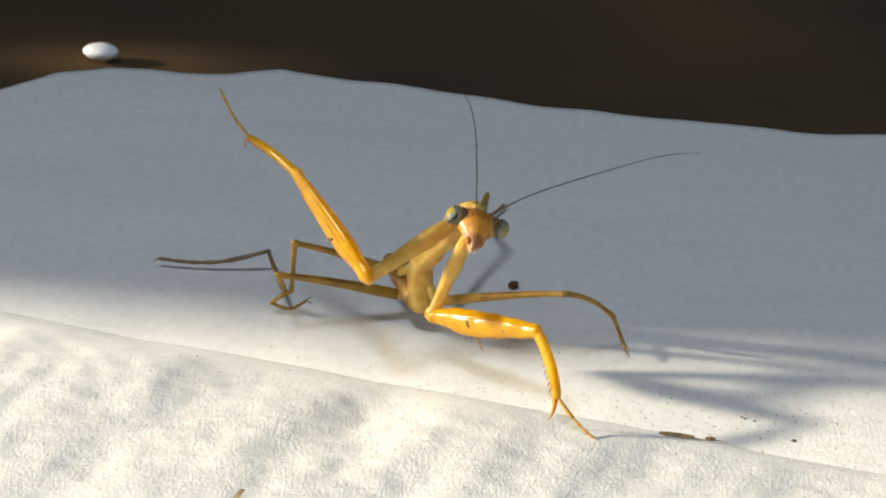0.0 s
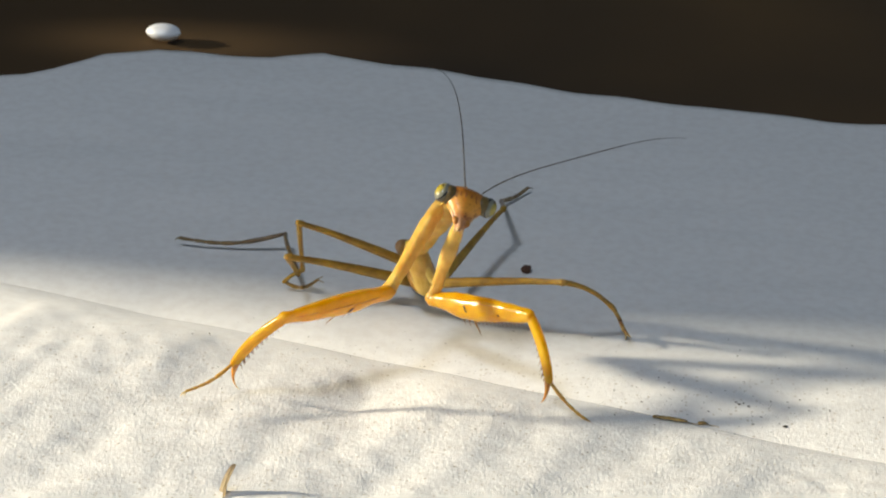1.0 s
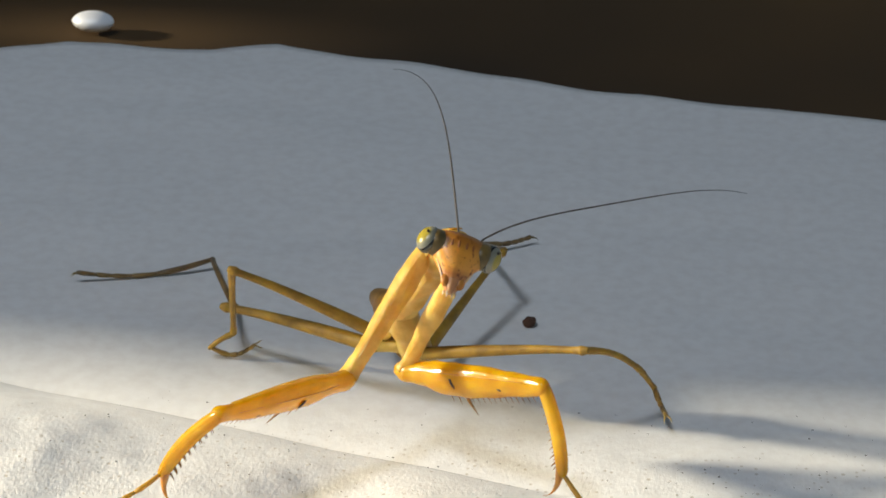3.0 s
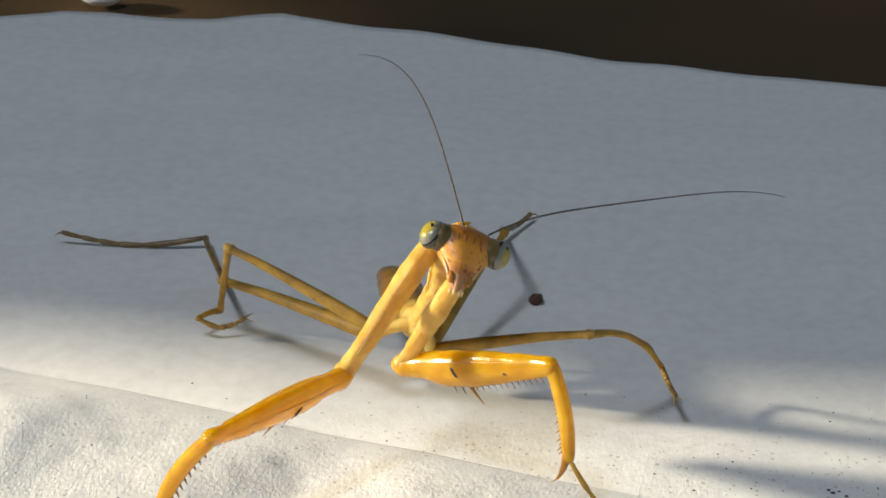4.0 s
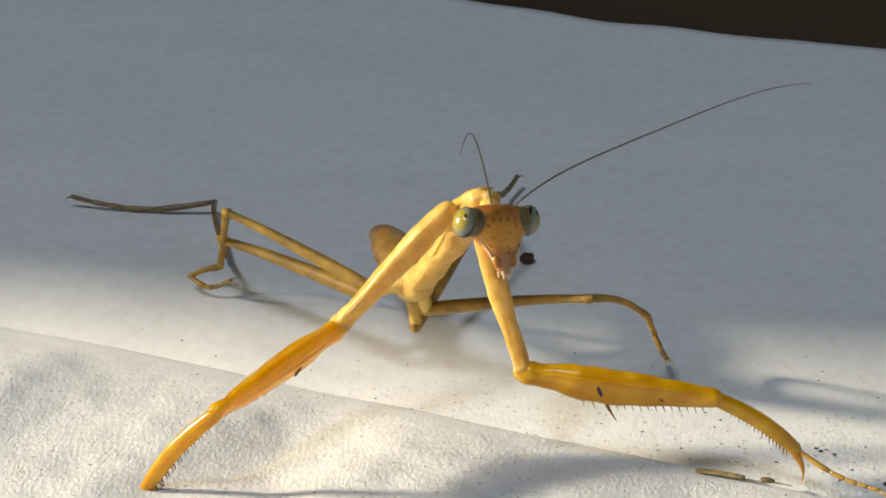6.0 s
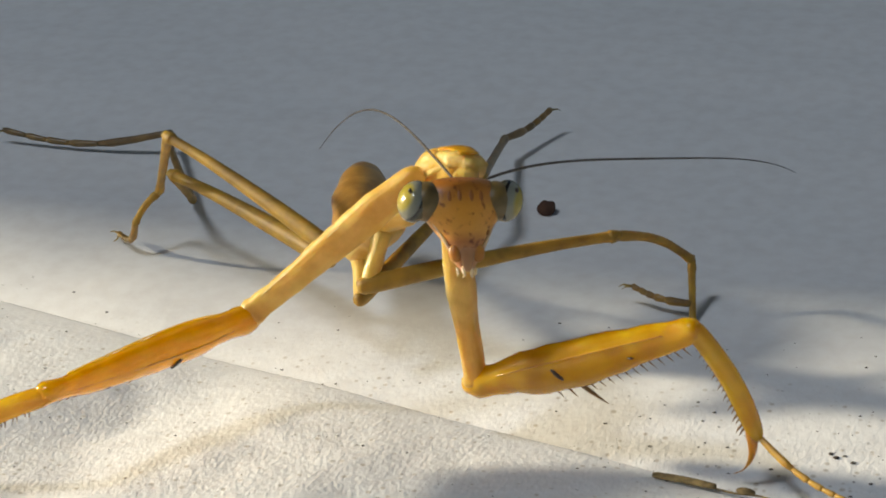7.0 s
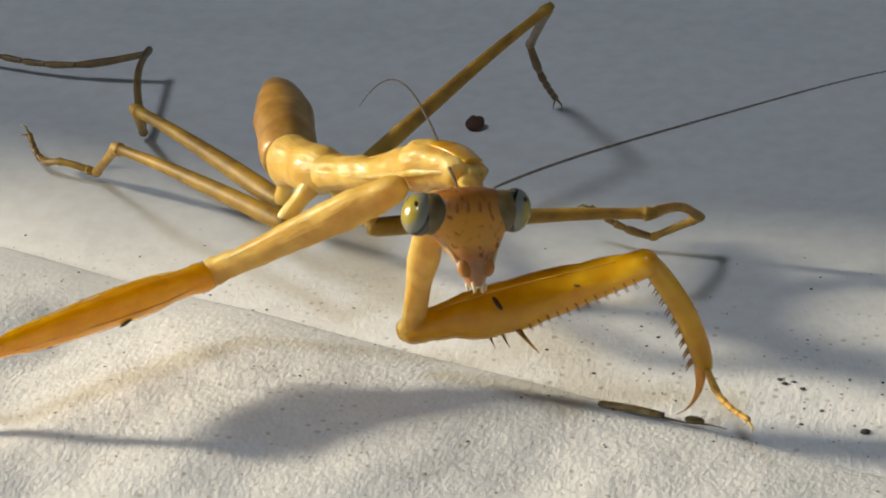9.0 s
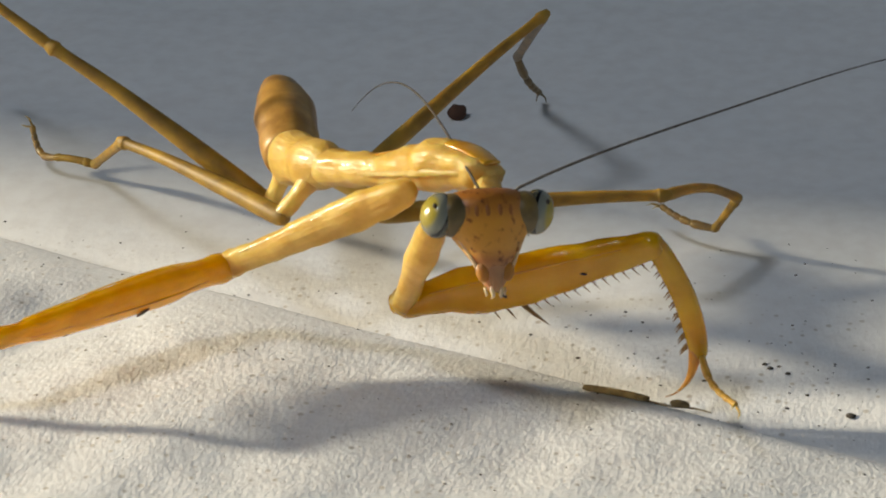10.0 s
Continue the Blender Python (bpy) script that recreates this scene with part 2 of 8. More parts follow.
# ---- the cloth ----
def edge_of_cloth(x):
    """Where the far rim of the cloth lies, in centimetres."""
    return float(np.interp(x, (-16, -7.1, -6.5, -5.9, -5.2, -4.5, -3.9, -3.2, -1.9, -0.6, 0.7, 2.0, 3.1, 10), (4.5, 7.4, 8.05, 8.4, 8.35, 8.3, 8.5, 8.35, 8.05, 7.7, 7.5, 7.3, 7.3, 7.5)))


def cloth_height(x, y):
    """Two layers meet at a crease: the near one lies on top and rolls down towards it, the far one climbs away from it."""
    f = y - (0.07 - 0.3 * x)
    top = -0.085 + 0.185 * (1 - math.exp(min(f, 0) / 0.5)) + 0.02 * noise.noise(Vector((x * 0.9, 3, 0)))
    low = -0.095 * math.exp(-max(f, 0) / 0.42) - 0.02
    u = min(1, max(0, (f + 0.02) / 0.035))
    z = top + (low - top) * u * u * (3 - 2 * u)
    near = 1 / (1 + math.exp((f + 0.45) / 0.14))
    u, v = 0.88 * x - 0.47 * y, 0.47 * x + 0.88 * y
    z += near * (0.09 * noise.noise(Vector((u * 0.85, v * 0.35, 1))) + 0.036 * noise.noise(Vector((u * 1.9, v * 0.8, 8))) + 0.012 * noise.noise(Vector((x, y, 5)) * 4.5))
    z += (1 - near) * 0.012 * noise.noise(Vector((x * 1.3, y * 2.2, 6)))
    z += 0.035 * noise.noise(Vector((x * 0.35, y * 0.6, 4))) + 0.02 * noise.noise(Vector((x * 0.5, y * 1.6, 9)))
    return z


def build_cloth():
    xs = np.concatenate([np.linspace(-16, -7, 30), np.linspace(-7, 3, 230)[1:], np.linspace(3, 10, 22)[1:]])
    vs = np.concatenate([np.linspace(-14, -2.4, 20), np.linspace(-2.4, 2.6, 230)[1:]])
    far = np.linspace(0, 1, 50)[1:]
    verts, faces = [], []
    rows = len(vs) + len(far) + 1
    for x in xs:
        e = edge_of_cloth(x) + 0.12 * noise.noise(Vector((x * 1.1, 0, 2)))
        ys = list(vs) + [2.6 + (e - 2.6) * v for v in far] + [e + 0.03]
        for k, y in enumerate(ys):
            z = cloth_height(x, y) - (0.5 if k == rows - 1 else 0)
            verts.append((x * CM, y * CM, z * CM))
    for i in range(len(xs) - 1):
        for k in range(rows - 1):
            a = i * rows + k
            faces.append((a, a + rows, a + rows + 1, a + 1))
    me = bpy.data.meshes.new("cloth")
    me.from_pydata(verts, [], faces)
    for p in me.polygons:
        p.use_smooth = True
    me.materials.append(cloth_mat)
    return tagged(new("cloth", me), "wrinkled white cloth with a crease, speckled with soil", "cloth")


build_cloth()


def build_ground():
    bm = bmesh.new()
    bmesh.ops.create_grid(bm, x_segments=40, y_segments=40, size=1.6)
    ob = part("ground", bm, soil_mat)
    ob.location.z = -0.02
    return tagged(ob, "dark brown earth floor behind the cloth", "ground", kind="structure")


build_ground()


# floor spot of the bright highlight that a pale blob stands in for
GLINT = (-0.065, 0.134, -0.0185)


def build_shade_board():
    """An unseen added board: its slanting edge shades the cloth's rear from the low sun. A hole sends one sun fleck to
    the pale blob.
    """
    wx, hole, top, low, bend = -0.2, 0.0046, 0.3, -0.02, 0.064
    spot = Vector(GLINT) - SUN_WAY * ((GLINT[0] - wx) / SUN_WAY.x)
    foot = 0.0158 - 0.135 * (wx + 0.02)
    lean = (0.135 * SUN_WAY.x + SUN_WAY.y) / -SUN_WAY.z
    bm = bmesh.new()
    for a, b, c, d in ((None, spot.y - hole, low, top), (spot.y + hole, 1.2, low, top), (spot.y - hole, spot.y + hole, low, spot.z - hole), (spot.y - hole, spot.y + hole, spot.z + hole, top)):
        corners = [(b, c), (b, d)]
        corners += [(a, d), (a, c)] if a is not None else [(foot - lean * bend, d), (foot - lean * bend, bend), (foot - lean * c, c)]
        rear, front = ([bm.verts.new((x, y, z)) for y, z in corners] for x in (wx - 0.002, wx + 0.002))
        bm.faces.new(rear)
        bm.faces.new(front[::-1])
        n = len(corners)
        for k in range(n):
            bm.faces.new((rear[k], front[k], front[(k + 1) % n], rear[(k + 1) % n]))
    return tagged(part("shade_board", bm, board_mat), "added unseen board that shades the rear of the cloth", "wall", kind="structure")


build_shade_board()


def build_added_roof():
    """An added flat roof, out of view, with a square opening at the lamp."""
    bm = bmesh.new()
    a, b, z = 0.085, 1.1, LAMP_AT.z + 0.01
    ox, oy = LAMP_AT.x, LAMP_AT.y
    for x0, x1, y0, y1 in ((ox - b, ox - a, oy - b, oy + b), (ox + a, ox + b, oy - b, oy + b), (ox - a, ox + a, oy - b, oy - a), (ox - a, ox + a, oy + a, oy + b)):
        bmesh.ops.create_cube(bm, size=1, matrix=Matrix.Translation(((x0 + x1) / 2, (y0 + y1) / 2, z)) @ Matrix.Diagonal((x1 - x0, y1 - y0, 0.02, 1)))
    return tagged(part("added_roof", bm, board_mat), "added unseen roof with an opening for the overhead lamp", "roof", kind="structure")


build_added_roof()


# a pale solid blob in place of a bright blurred highlight on the floor
def build_glint():
    bm = ball((0.24, 0.17, 0.11), (0, 0, 0), None, 24, 16)
    for v in bm.verts:
        v.co *= 1 + 0.15 * noise.noise(v.co * 250)
    ob = part("glint_blob", bm, material("pale_glint", (0.92, 0.94, 0.98), 0.5, Metallic=0.2))
    ob.location = GLINT
    return tagged(ob, "pale blob standing in for a bright highlight on the floor", "bead")


build_glint()


def rest(x, y):
    return Vector((x, y, cloth_height(x, y))) * CM


# ---- the mantis ----
mantis = tagged(new("praying_mantis"), "yellow praying mantis with brown head standing on white cloth", "mantis")


def spines(parent, mesh, places):
    for x, y, z, lean, size in places:
        s = new("spine", mesh)
        s.parent = parent
        s.matrix_local = Matrix.Translation(Vector((x, y, z)) * CM) @ Euler((0, radians(90 + lean), 0)).to_matrix().to_4x4() @ Matrix.Scale(size, 4)


def fore_coxa(L, root, broad):
    """A three-edged prism, broad at the shoulder, narrowing to a small collar at the femur."""
    rows = [(-root, 0.03, 0.035), (0.05 - root, 0.056, 0.066), (0.12 * L, 0.064 * broad, 0.078 * broad), (0.3 * L, 0.066 * broad, 0.081 * broad), (0.55 * L, 0.061, 0.074), (0.8 * L, 0.055, 0.064), (0.92 * L, 0.055, 0.062), (0.97 * L, 0.066, 0.07), (L + 0.03, 0.045, 0.05)]
    bm = loft(smooth_profile(rows, 46), 36, None, None, 2.9)
    for v in bm.verts:
        if v.co.z < 0:
            v.co.y *= 1 + 0.45 * v.co.z / (0.11 * CM)
    ob = part("fore_coxa", uneven(uneven(bm, 0.008, 9), 0.004, 24), tan, mantis, "pale tan")
    for side, z in ((-1, 0.6), (1, 0.6)):
        line = [(x, 0.006, 0.006, side * w * 0.8, h * z) for x, w, h in rows[2:-1]]
        part("edge_keel", loft(smooth_profile(line, 26), 8), keel_mat, ob, "whitish raised edge")
    return ob


def fore_femur(L):
    ob = part("fore_femur", uneven(uneven(loft(smooth_profile([(-0.06, 0.045, 0.05), (-0.01, 0.07, 0.076), (0.05, 0.074, 0.082), (0.1 * L, 0.07, 0.084), (0.3 * L, 0.085, 0.125, 0, -0.02), (0.5 * L, 0.08, 0.125, 0, -0.02), (0.75 * L, 0.065, 0.1, 0, -0.005), (0.93 * L, 0.05, 0.075), (L, 0.05, 0.06), (L + 0.03, 0.03, 0.03)], 30), 18), 0.012, 7), 0.005, 19), amber, mantis, "glossy amber yellow")
    def low(x):
        return -0.93 * float(np.interp(x, (0.12, 0.3, 0.5, 0.75, 0.93, 1), (0.08, 0.14, 0.14, 0.102, 0.073, 0.055)))
    rows = [(0.31, 0.02, -10, 0.8), (0.36, 0.02, -14, 0.95), (0.43, 0.0, -26, 1.8)]
    rows += [(0.47 + 0.02 * k, 0.03 * (-1) ** k, -20, 0.55 if k % 2 else 0.38) for k in range(24)]
    spines(ob, thorn_mesh(0.1, 0.0085, 0.012), [(x * L, y, low(x), lean, size) for x, y, lean, size in rows])
    for s in (-1, 1):
        line = [(0.1 * L, 0.003, 0.003, s * 0.051, 0.035), (0.25 * L, 0.004, 0.005, s * 0.0725, 0.046), (0.45 * L, 0.004, 0.005, s * 0.0745, 0.047), (0.65 * L, 0.004, 0.005, s * 0.063, 0.042), (0.88 * L, 0.003, 0.003, s * 0.0475, 0.032)]
        part("groove", loft(smooth_profile(line, 22), 8), edge_mat, ob, "rusty groove line")
        for at, z, size, turn in ((0.4, -0.02, 1.0, 62), (0.72, -0.035, 0.4, 20)):
            m = Matrix.Translation(Vector((at * L, s * (0.087 if at < 0.5 else 0.068), z)) * CM) @ Matrix.Rotation(radians(turn), 4, "Y") @ Matrix.Diagonal((0.045 * CM * size, 0.008 * CM, 0.014 * CM * size, 1))
            bm = bmesh.new()
            bmesh.ops.create_uvsphere(bm, u_segments=10, v_segments=6, radius=1, matrix=m)
            part("dark_mark", bm, dark_horn, ob, "dark brown mark")
    return ob


def fore_tibia(L):
    """Bowed outwards, toothed on the inner edge, drawn out into a long hooked claw."""
    def out(x):
        return 0.034 * math.sin(math.pi * min(1, max(0, x)))
    rows = [(-0.03, 0.036, 0.038), (0.05, 0.042, 0.052), (0.25, 0.04, 0.055), (0.5, 0.038, 0.056), (0.75, 0.036, 0.054), (0.92, 0.034, 0.047), (1.0, 0.027, 0.037), (1.03, 0.018, 0.018)]
    ob = part("fore_tibia", loft(smooth_profile([(x * L, w, h, 0, out(x) - 0.006) for x, w, h in rows], 28), 16, None, None, 2.3), amber, mantis, "glossy amber yellow")
    claw = loft(smooth_profile([(0.84 * L, 0.031, 0.037, 0, 0.005), (0.96 * L, 0.03, 0.035, 0, -0.02), (L + 0.06, 0.023, 0.026, 0, -0.06), (L + 0.125, 0.015, 0.017, 0, -0.115), (L + 0.16, 0.008, 0.009, 0, -0.175), (L + 0.165, 0.003, 0.003, 0, -0.23)], 18), 12)
    part("claw", claw, claw_mat, ob, "curved rusty claw")
    spines(ob, thorn_mesh(0.055, 0.008, 0.012), [((0.16 + 0.047 * k) * L, (-1) ** k * 0.012, out(0.16 + 0.047 * k) - 0.057, -22, 0.6 + 0.03 * k) for k in range(17)])
    return ob


def tarsus(L, name="tarsus", r=0.024, mat=None, bow=0.06, side=0.0):
    """Five thin joints in one bowed chain."""
    bm = bmesh.new()
    cuts = (0, 0.42, 0.6, 0.74, 0.86, 1.0)
    for a, b in zip(cuts, cuts[1:]):
        k = r * (1 - 0.25 * a)
        loft([(x * L, k * w, k * w, side * L * math.sin(math.pi * x), -bow * L * math.sin(math.pi * x)) for x, w in ((a, 0.7), (a + 0.15 * (b - a), 0.82), (a + 0.5 * (b - a), 0.92), (a + 0.8 * (b - a), 1.0), (b, 0.7))], 10, bm)
    for s in (1, -1):
        loft([(L * 0.98, 0.008, 0.008), (L * 0.98 + 0.05, 0.005, 0.005, s * 0.025, -0.01), (L * 0.98 + 0.07, 0.002, 0.002, s * 0.03, -0.03)], 6, bm)
    return part(name, bm, mat or tarsus_mat, mantis, "thin jointed foot")


def walking_femur(name, L, r):
    return part(name, loft(smooth_profile([(-0.05, r * 0.6, r * 0.6), (0.02, r * 1.05, r * 1.1), (0.3 * L, r, r * 1.05, 0, 0.012), (0.7 * L, r * 0.72, r * 0.76, 0, 0.016), (0.94 * L, r * 0.6, r * 0.64, 0, 0.004), (0.98 * L, r * 0.8, r * 0.85), (L + 0.03, r * 0.5, r * 0.5)], 26), 14), olive, mantis, "slender olive yellow")


def walking_tibia(name, L, r, mat=None, bow=0.0, side=0.0):
    """A thin shank, bowed by shares of its length."""
    rows = [(-0.02, 0.7), (0.05, 1.0), (0.22 * L, 0.86), (0.4 * L, 0.8), (0.62 * L, 0.77), (0.85 * L, 0.75), (0.97 * L, 0.9), (L + 0.02, 0.5)]
    prof = [(x, r * w, r * w, side * L * math.sin(math.pi * min(1, max(0, x / L))), bow * L * math.sin(math.pi * min(1, max(0, x / L)))) for x, w in rows]
    return part(name, loft(smooth_profile(prof, 26), 12), mat or olive, mantis, "thin olive shank")


def small_coxa(name, L):
    return part(name, uneven(loft(smooth_profile([(-0.03, 0.045, 0.05), (0.05, 0.062, 0.068), (0.5 * L, 0.052, 0.056), (0.85 * L, 0.042, 0.045), (L, 0.038, 0.04), (L + 0.02, 0.024, 0.024)], 20), 18), 0.012, 8), tan, mantis, "pale tan")


def build_prothorax(L):
    bm = loft(smooth_profile([(-0.05, 0.05, 0.04, 0, -0.03), (0.02, 0.1, 0.075, 0, -0.01), (0.14 * L, 0.125, 0.108, 0, 0.015), (0.27 * L, 0.136, 0.12, 0, 0.015), (0.42 * L, 0.114, 0.104, 0, 0.0), (0.7 * L, 0.088, 0.08, 0, -0.02), (0.95 * L, 0.1, 0.092), (L + 0.06, 0.08, 0.08)], 80), 48, None, None, 2.35)
    uneven(bm, 0.018, 6)
    uneven(bm, 0.014, 13)
    ob = part("prothorax", bm, tan, mantis, "long tan neck shield")
    ridge = loft(smooth_profile([(-0.03, 0.05, 0.01, 0, 0.03), (0.1 * L, 0.066, 0.014, 0, 0.095), (0.27 * L, 0.06, 0.013, 0, 0.124), (0.42 * L, 0.045, 0.01, 0, 0.095), (0.7 * L, 0.03, 0.008, 0, 0.052), (0.97 * L, 0.028, 0.006, 0, 0.08)], 40), 16)
    part("dorsal_ridge", ridge, edge_mat, ob, "rusty orange back ridge")
    for side in (-1, 1):
        rim = loft(smooth_profile([(0.0, 0.01, 0.014, side * 0.09, -0.02), (0.14 * L, 0.011, 0.016, side * 0.123, -0.005), (0.27 * L, 0.011, 0.018, side * 0.135, -0.01), (0.42 * L, 0.01, 0.015, side * 0.113, -0.02), (0.7 * L, 0.007, 0.01, side * 0.086, -0.03)], 36), 10)
        part("side_rim", uneven(rim, 0.006, 16), tan, ob, "pale side rim")
    return ob


def build_neck(L):
    return part("neck", loft(smooth_profile([(0, 0.05, 0.045, 0, -0.03), (0.1, 0.065, 0.055, 0, -0.02), (0.5 * L, 0.065, 0.055), (L * 0.9, 0.07, 0.06)], 12), 16), tan, mantis, "short neck")


def build_thorax(L):
    return part("thorax", uneven(loft(smooth_profile([(-0.1, 0.08, 0.08), (0, 0.12, 0.12), (0.5 * L, 0.13, 0.13), (L, 0.125, 0.13), (L + 0.1, 0.08, 0.09)], 30), 30), 0.024, 6), tan, mantis, "pale tan")


def build_abdomen(L):
    pts = []
    n = 9
    for k in range(n):
        for u in (0.04, 0.5, 0.96):
            x = (k + u) / n
            r = 0.138 * math.sin(math.pi * min(1, 0.22 + 0.74 * x) ** 0.9) ** 0.55 + 0.02
            pts.append((x * L, r * (1 if u == 0.5 else 0.985), r * (0.95 if u == 0.5 else 0.936), 0, 0.05 * math.sin(x * 3)))
    pts.append((L * 1.02, 0.02, 0.02))
    return part("abdomen", uneven(loft(pts, 28), 0.015, 6), brown, mantis, "ringed brown abdomen curled up")


def build_head():
    """Origin between the eyes; x along the eyes, z up the face, the face towards -y."""
    turn = Matrix.Rotation(radians(90), 4, "Y")  # x of the loft points down the face
    prof = smooth_profile([(-0.115, 0.03, 0.06), (-0.1, 0.07, 0.15), (-0.05, 0.112, 0.205), (0.03, 0.118, 0.205), (0.1, 0.108, 0.172, -0.008), (0.17, 0.09, 0.124, -0.018), (0.24, 0.06, 0.084, -0.024), (0.31, 0.038, 0.055, -0.024), (0.35, 0.02, 0.028, -0.022)], 34)
    ob = part("head", loft(prof, 28, None, turn, 2.1), face_mat, mantis, "triangular rusty brown head")
    for s in (-1, 1):
        e = part("compound_eye", ball((0.08, 0.089, 0.104), (0, 0, 0), None, 40, 26), eye_mat, ob, "olive grey eye with a dark band")
        e.matrix_local = Matrix.Translation(Vector((s * 0.226, -0.01, 0.0)) * CM) @ Euler((radians(-6), radians(s * 14), radians(-s * 28 + (180 if s < 0 else 0)))).to_matrix().to_4x4()
        part("eye_rim", ball((0.1, 0.091, 0.098), (s * 0.168, -0.014, -0.002), None, 32, 20), rim_mat, ob, "dark olive eye rim")
        part("false_pupil", ball((0.01, 0.005, 0.013), (s * 0.262, -0.088, 0.03), None, 10, 8), dark_horn, ob, "dark spot on the eye")
        for k, (px, size) in enumerate(((0.022, 0.75), (0.045, 0.55))):
            p = part("palp", loft(smooth_profile([(0, 0.011, 0.011), (0.03, 0.013, 0.013, 0, -0.012), (0.055, 0.01, 0.01, s * 0.004, -0.016), (0.07, 0.005, 0.005)], 10), 8), pale, ob, "pale mouth feeler")
            p.matrix_local = Matrix.Translation(Vector((s * px, -0.04 + 0.02 * k, -0.335)) * CM) @ Euler((0, radians(84), radians(90 - s * 15))).to_matrix().to_4x4() @ Matrix.Scale(size, 4)
        part("cheek", loft(smooth_profile([(0.12, 0.005, 0.005, -0.035, s * -0.15), (0.2, 0.009, 0.009, -0.045, s * -0.106), (0.28, 0.007, 0.007, -0.045, s * -0.072)], 10), 8, None, turn), pale, ob, "whitish cheek rim")
        part("mandible", ball((0.034, 0.025, 0.05), (s * 0.055, -0.048, -0.265)), rust, ob, "reddish brown jaw")
    for x in (-0.075, -0.028, 0.028, 0.075):
        part("face_stripe", ball((0.0125, 0.006, 0.032), (x, -0.117 + abs(x) * 0.14, -0.005)), stripe_mat, ob)
    for x, z in ((-0.125, -0.1), (-0.14, -0.05), (-0.1, -0.16), (0.12, -0.11), (0.105, -0.17)):
        part("dark_mark", ball((0.011, 0.006, 0.017), (x, -0.098 + abs(z) * 0.1 + abs(x) * 0.14, z), None, 8, 6), stripe_mat, ob)
    part("labrum", loft(smooth_profile([(0.21, 0.012, 0.045, -0.07), (0.27, 0.016, 0.038, -0.064), (0.32, 0.014, 0.028, -0.056), (0.36, 0.006, 0.014, -0.045)], 14), 14, None, turn), lip_mat, ob, "pinkish upper lip")
    return ob


def antenna(L, droop, curl):
    """A tapered bristle in many short joints: bowed, and curled most towards its tip."""
    bm = bmesh.new()
    pts = []
    n = 90
    for k in range(n + 1):
        u = k / n
        r = (0.0062 * (1 - u) ** 0.6 + 0.0016) * (1.0 if k % 2 else 0.86)
        pts.append((u * L, r, r, 0, droop * ((2.1 * (u - u ** 4)) if curl else (1 - (2 * u - 1) ** 4))))
    loft(pts, 8, bm)
    return part("antenna", bm, feeler_mat, mantis, "long thin dark feeler")


neck = build_neck(0.266)
fore_coxa_a = fore_coxa(1.085, 0.08, 1.08)
fore_femur_a = fore_femur(1.270)
fore_tibia_a = fore_tibia(0.751)
fore_tarsus_a = tarsus(0.580, "fore_tarsus", 0.02, foot_mat)
fore_coxa_b = fore_coxa(0.816, 0.16, 1.13)
fore_femur_b = fore_femur(1.278)
fore_tibia_b = fore_tibia(0.649)
fore_tarsus_b = tarsus(0.599, "fore_tarsus", 0.02, foot_mat)
mid_coxa_a = small_coxa("mid_coxa", 0.336)
mid_femur_a = walking_femur("mid_femur", 1.250, 0.044)
mid_tibia_a = walking_tibia("mid_tibia", 1.040, 0.031)
mid_metatarsus_a = walking_tibia("mid_metatarsus", 0.229, 0.026, None, 0, -0.08)
mid_tarsus_a = tarsus(0.340, "mid_tarsus", 0.024, None, 0, -0.2)
hind_coxa_a = small_coxa("hind_coxa", 0.313)
hind_femur_a = walking_femur("hind_femur", 1.360, 0.05)
hind_tibia_a = walking_tibia("hind_tibia", 0.890, 0.031)
hind_metatarsus_a = walking_tibia("hind_metatarsus", 0.810, 0.028, shaded_hind_mat, 0.1, 0.06)
hind_tarsus_a = tarsus(1.117, "hind_tarsus", 0.026, shaded_hind_mat, 0.07)
mid_coxa_b = small_coxa("mid_coxa", 0.384)
mid_femur_b = walking_femur("mid_femur", 1.360, 0.044)
mid_tibia_b = walking_tibia("mid_tibia", 0.678, 0.031, None, 0.07)
mid_metatarsus_b = walking_tibia("mid_metatarsus", 0.353, 0.026)
mid_tarsus_b = tarsus(0.360, "mid_tarsus")
hind_coxa_b = small_coxa("hind_coxa", 0.323)
hind_femur_b = walking_femur("hind_femur", 1.495, 0.041)
hind_tibia_b = walking_tibia("hind_tibia", 1.180, 0.031, shaded_hind_mat)
hind_tarsus_b = tarsus(0.472, "hind_tarsus", 0.026, shaded_hind_mat)
prothorax = build_prothorax(1.217)
thorax = build_thorax(0.376)
abdomen = build_abdomen(0.880)
head = build_head()
antenna_a = antenna(1.9, 0.26, True)
antenna_b = antenna(2.15, 0.1, False)


# ---- small things on the cloth ----
def build_twig():
    root = tagged(new("twig"), "short dry brown plant stalk with husk", "twig")
    root.location = rest(0.0, -0.06)
    root.rotation_euler = (0, radians(1), radians(-9))
    part("stalk", loft(smooth_profile([(-0.02, 0.01, 0.008), (0.0, 0.022, 0.013), (0.15, 0.026, 0.014, 0.006), (0.29, 0.022, 0.013), (0.31, 0.012, 0.01)], 16), 10, None, Matrix.Translation((0, 0, 0.0002))), twig_mat, root)
    part("stem", loft(smooth_profile([(0.28, 0.006, 0.006), (0.42, 0.005, 0.005, -0.01), (0.52, 0.005, 0.005, 0.01), (0.62, 0.003, 0.003, 0.0)], 12), 6, None, Matrix.Translation((0, 0, 0.0001))), twig_mat, root)
    part("husk", ball((0.05, 0.028, 0.016), (0.46, 0.01, 0.02)), twig_mat, root)
    return root


build_twig()


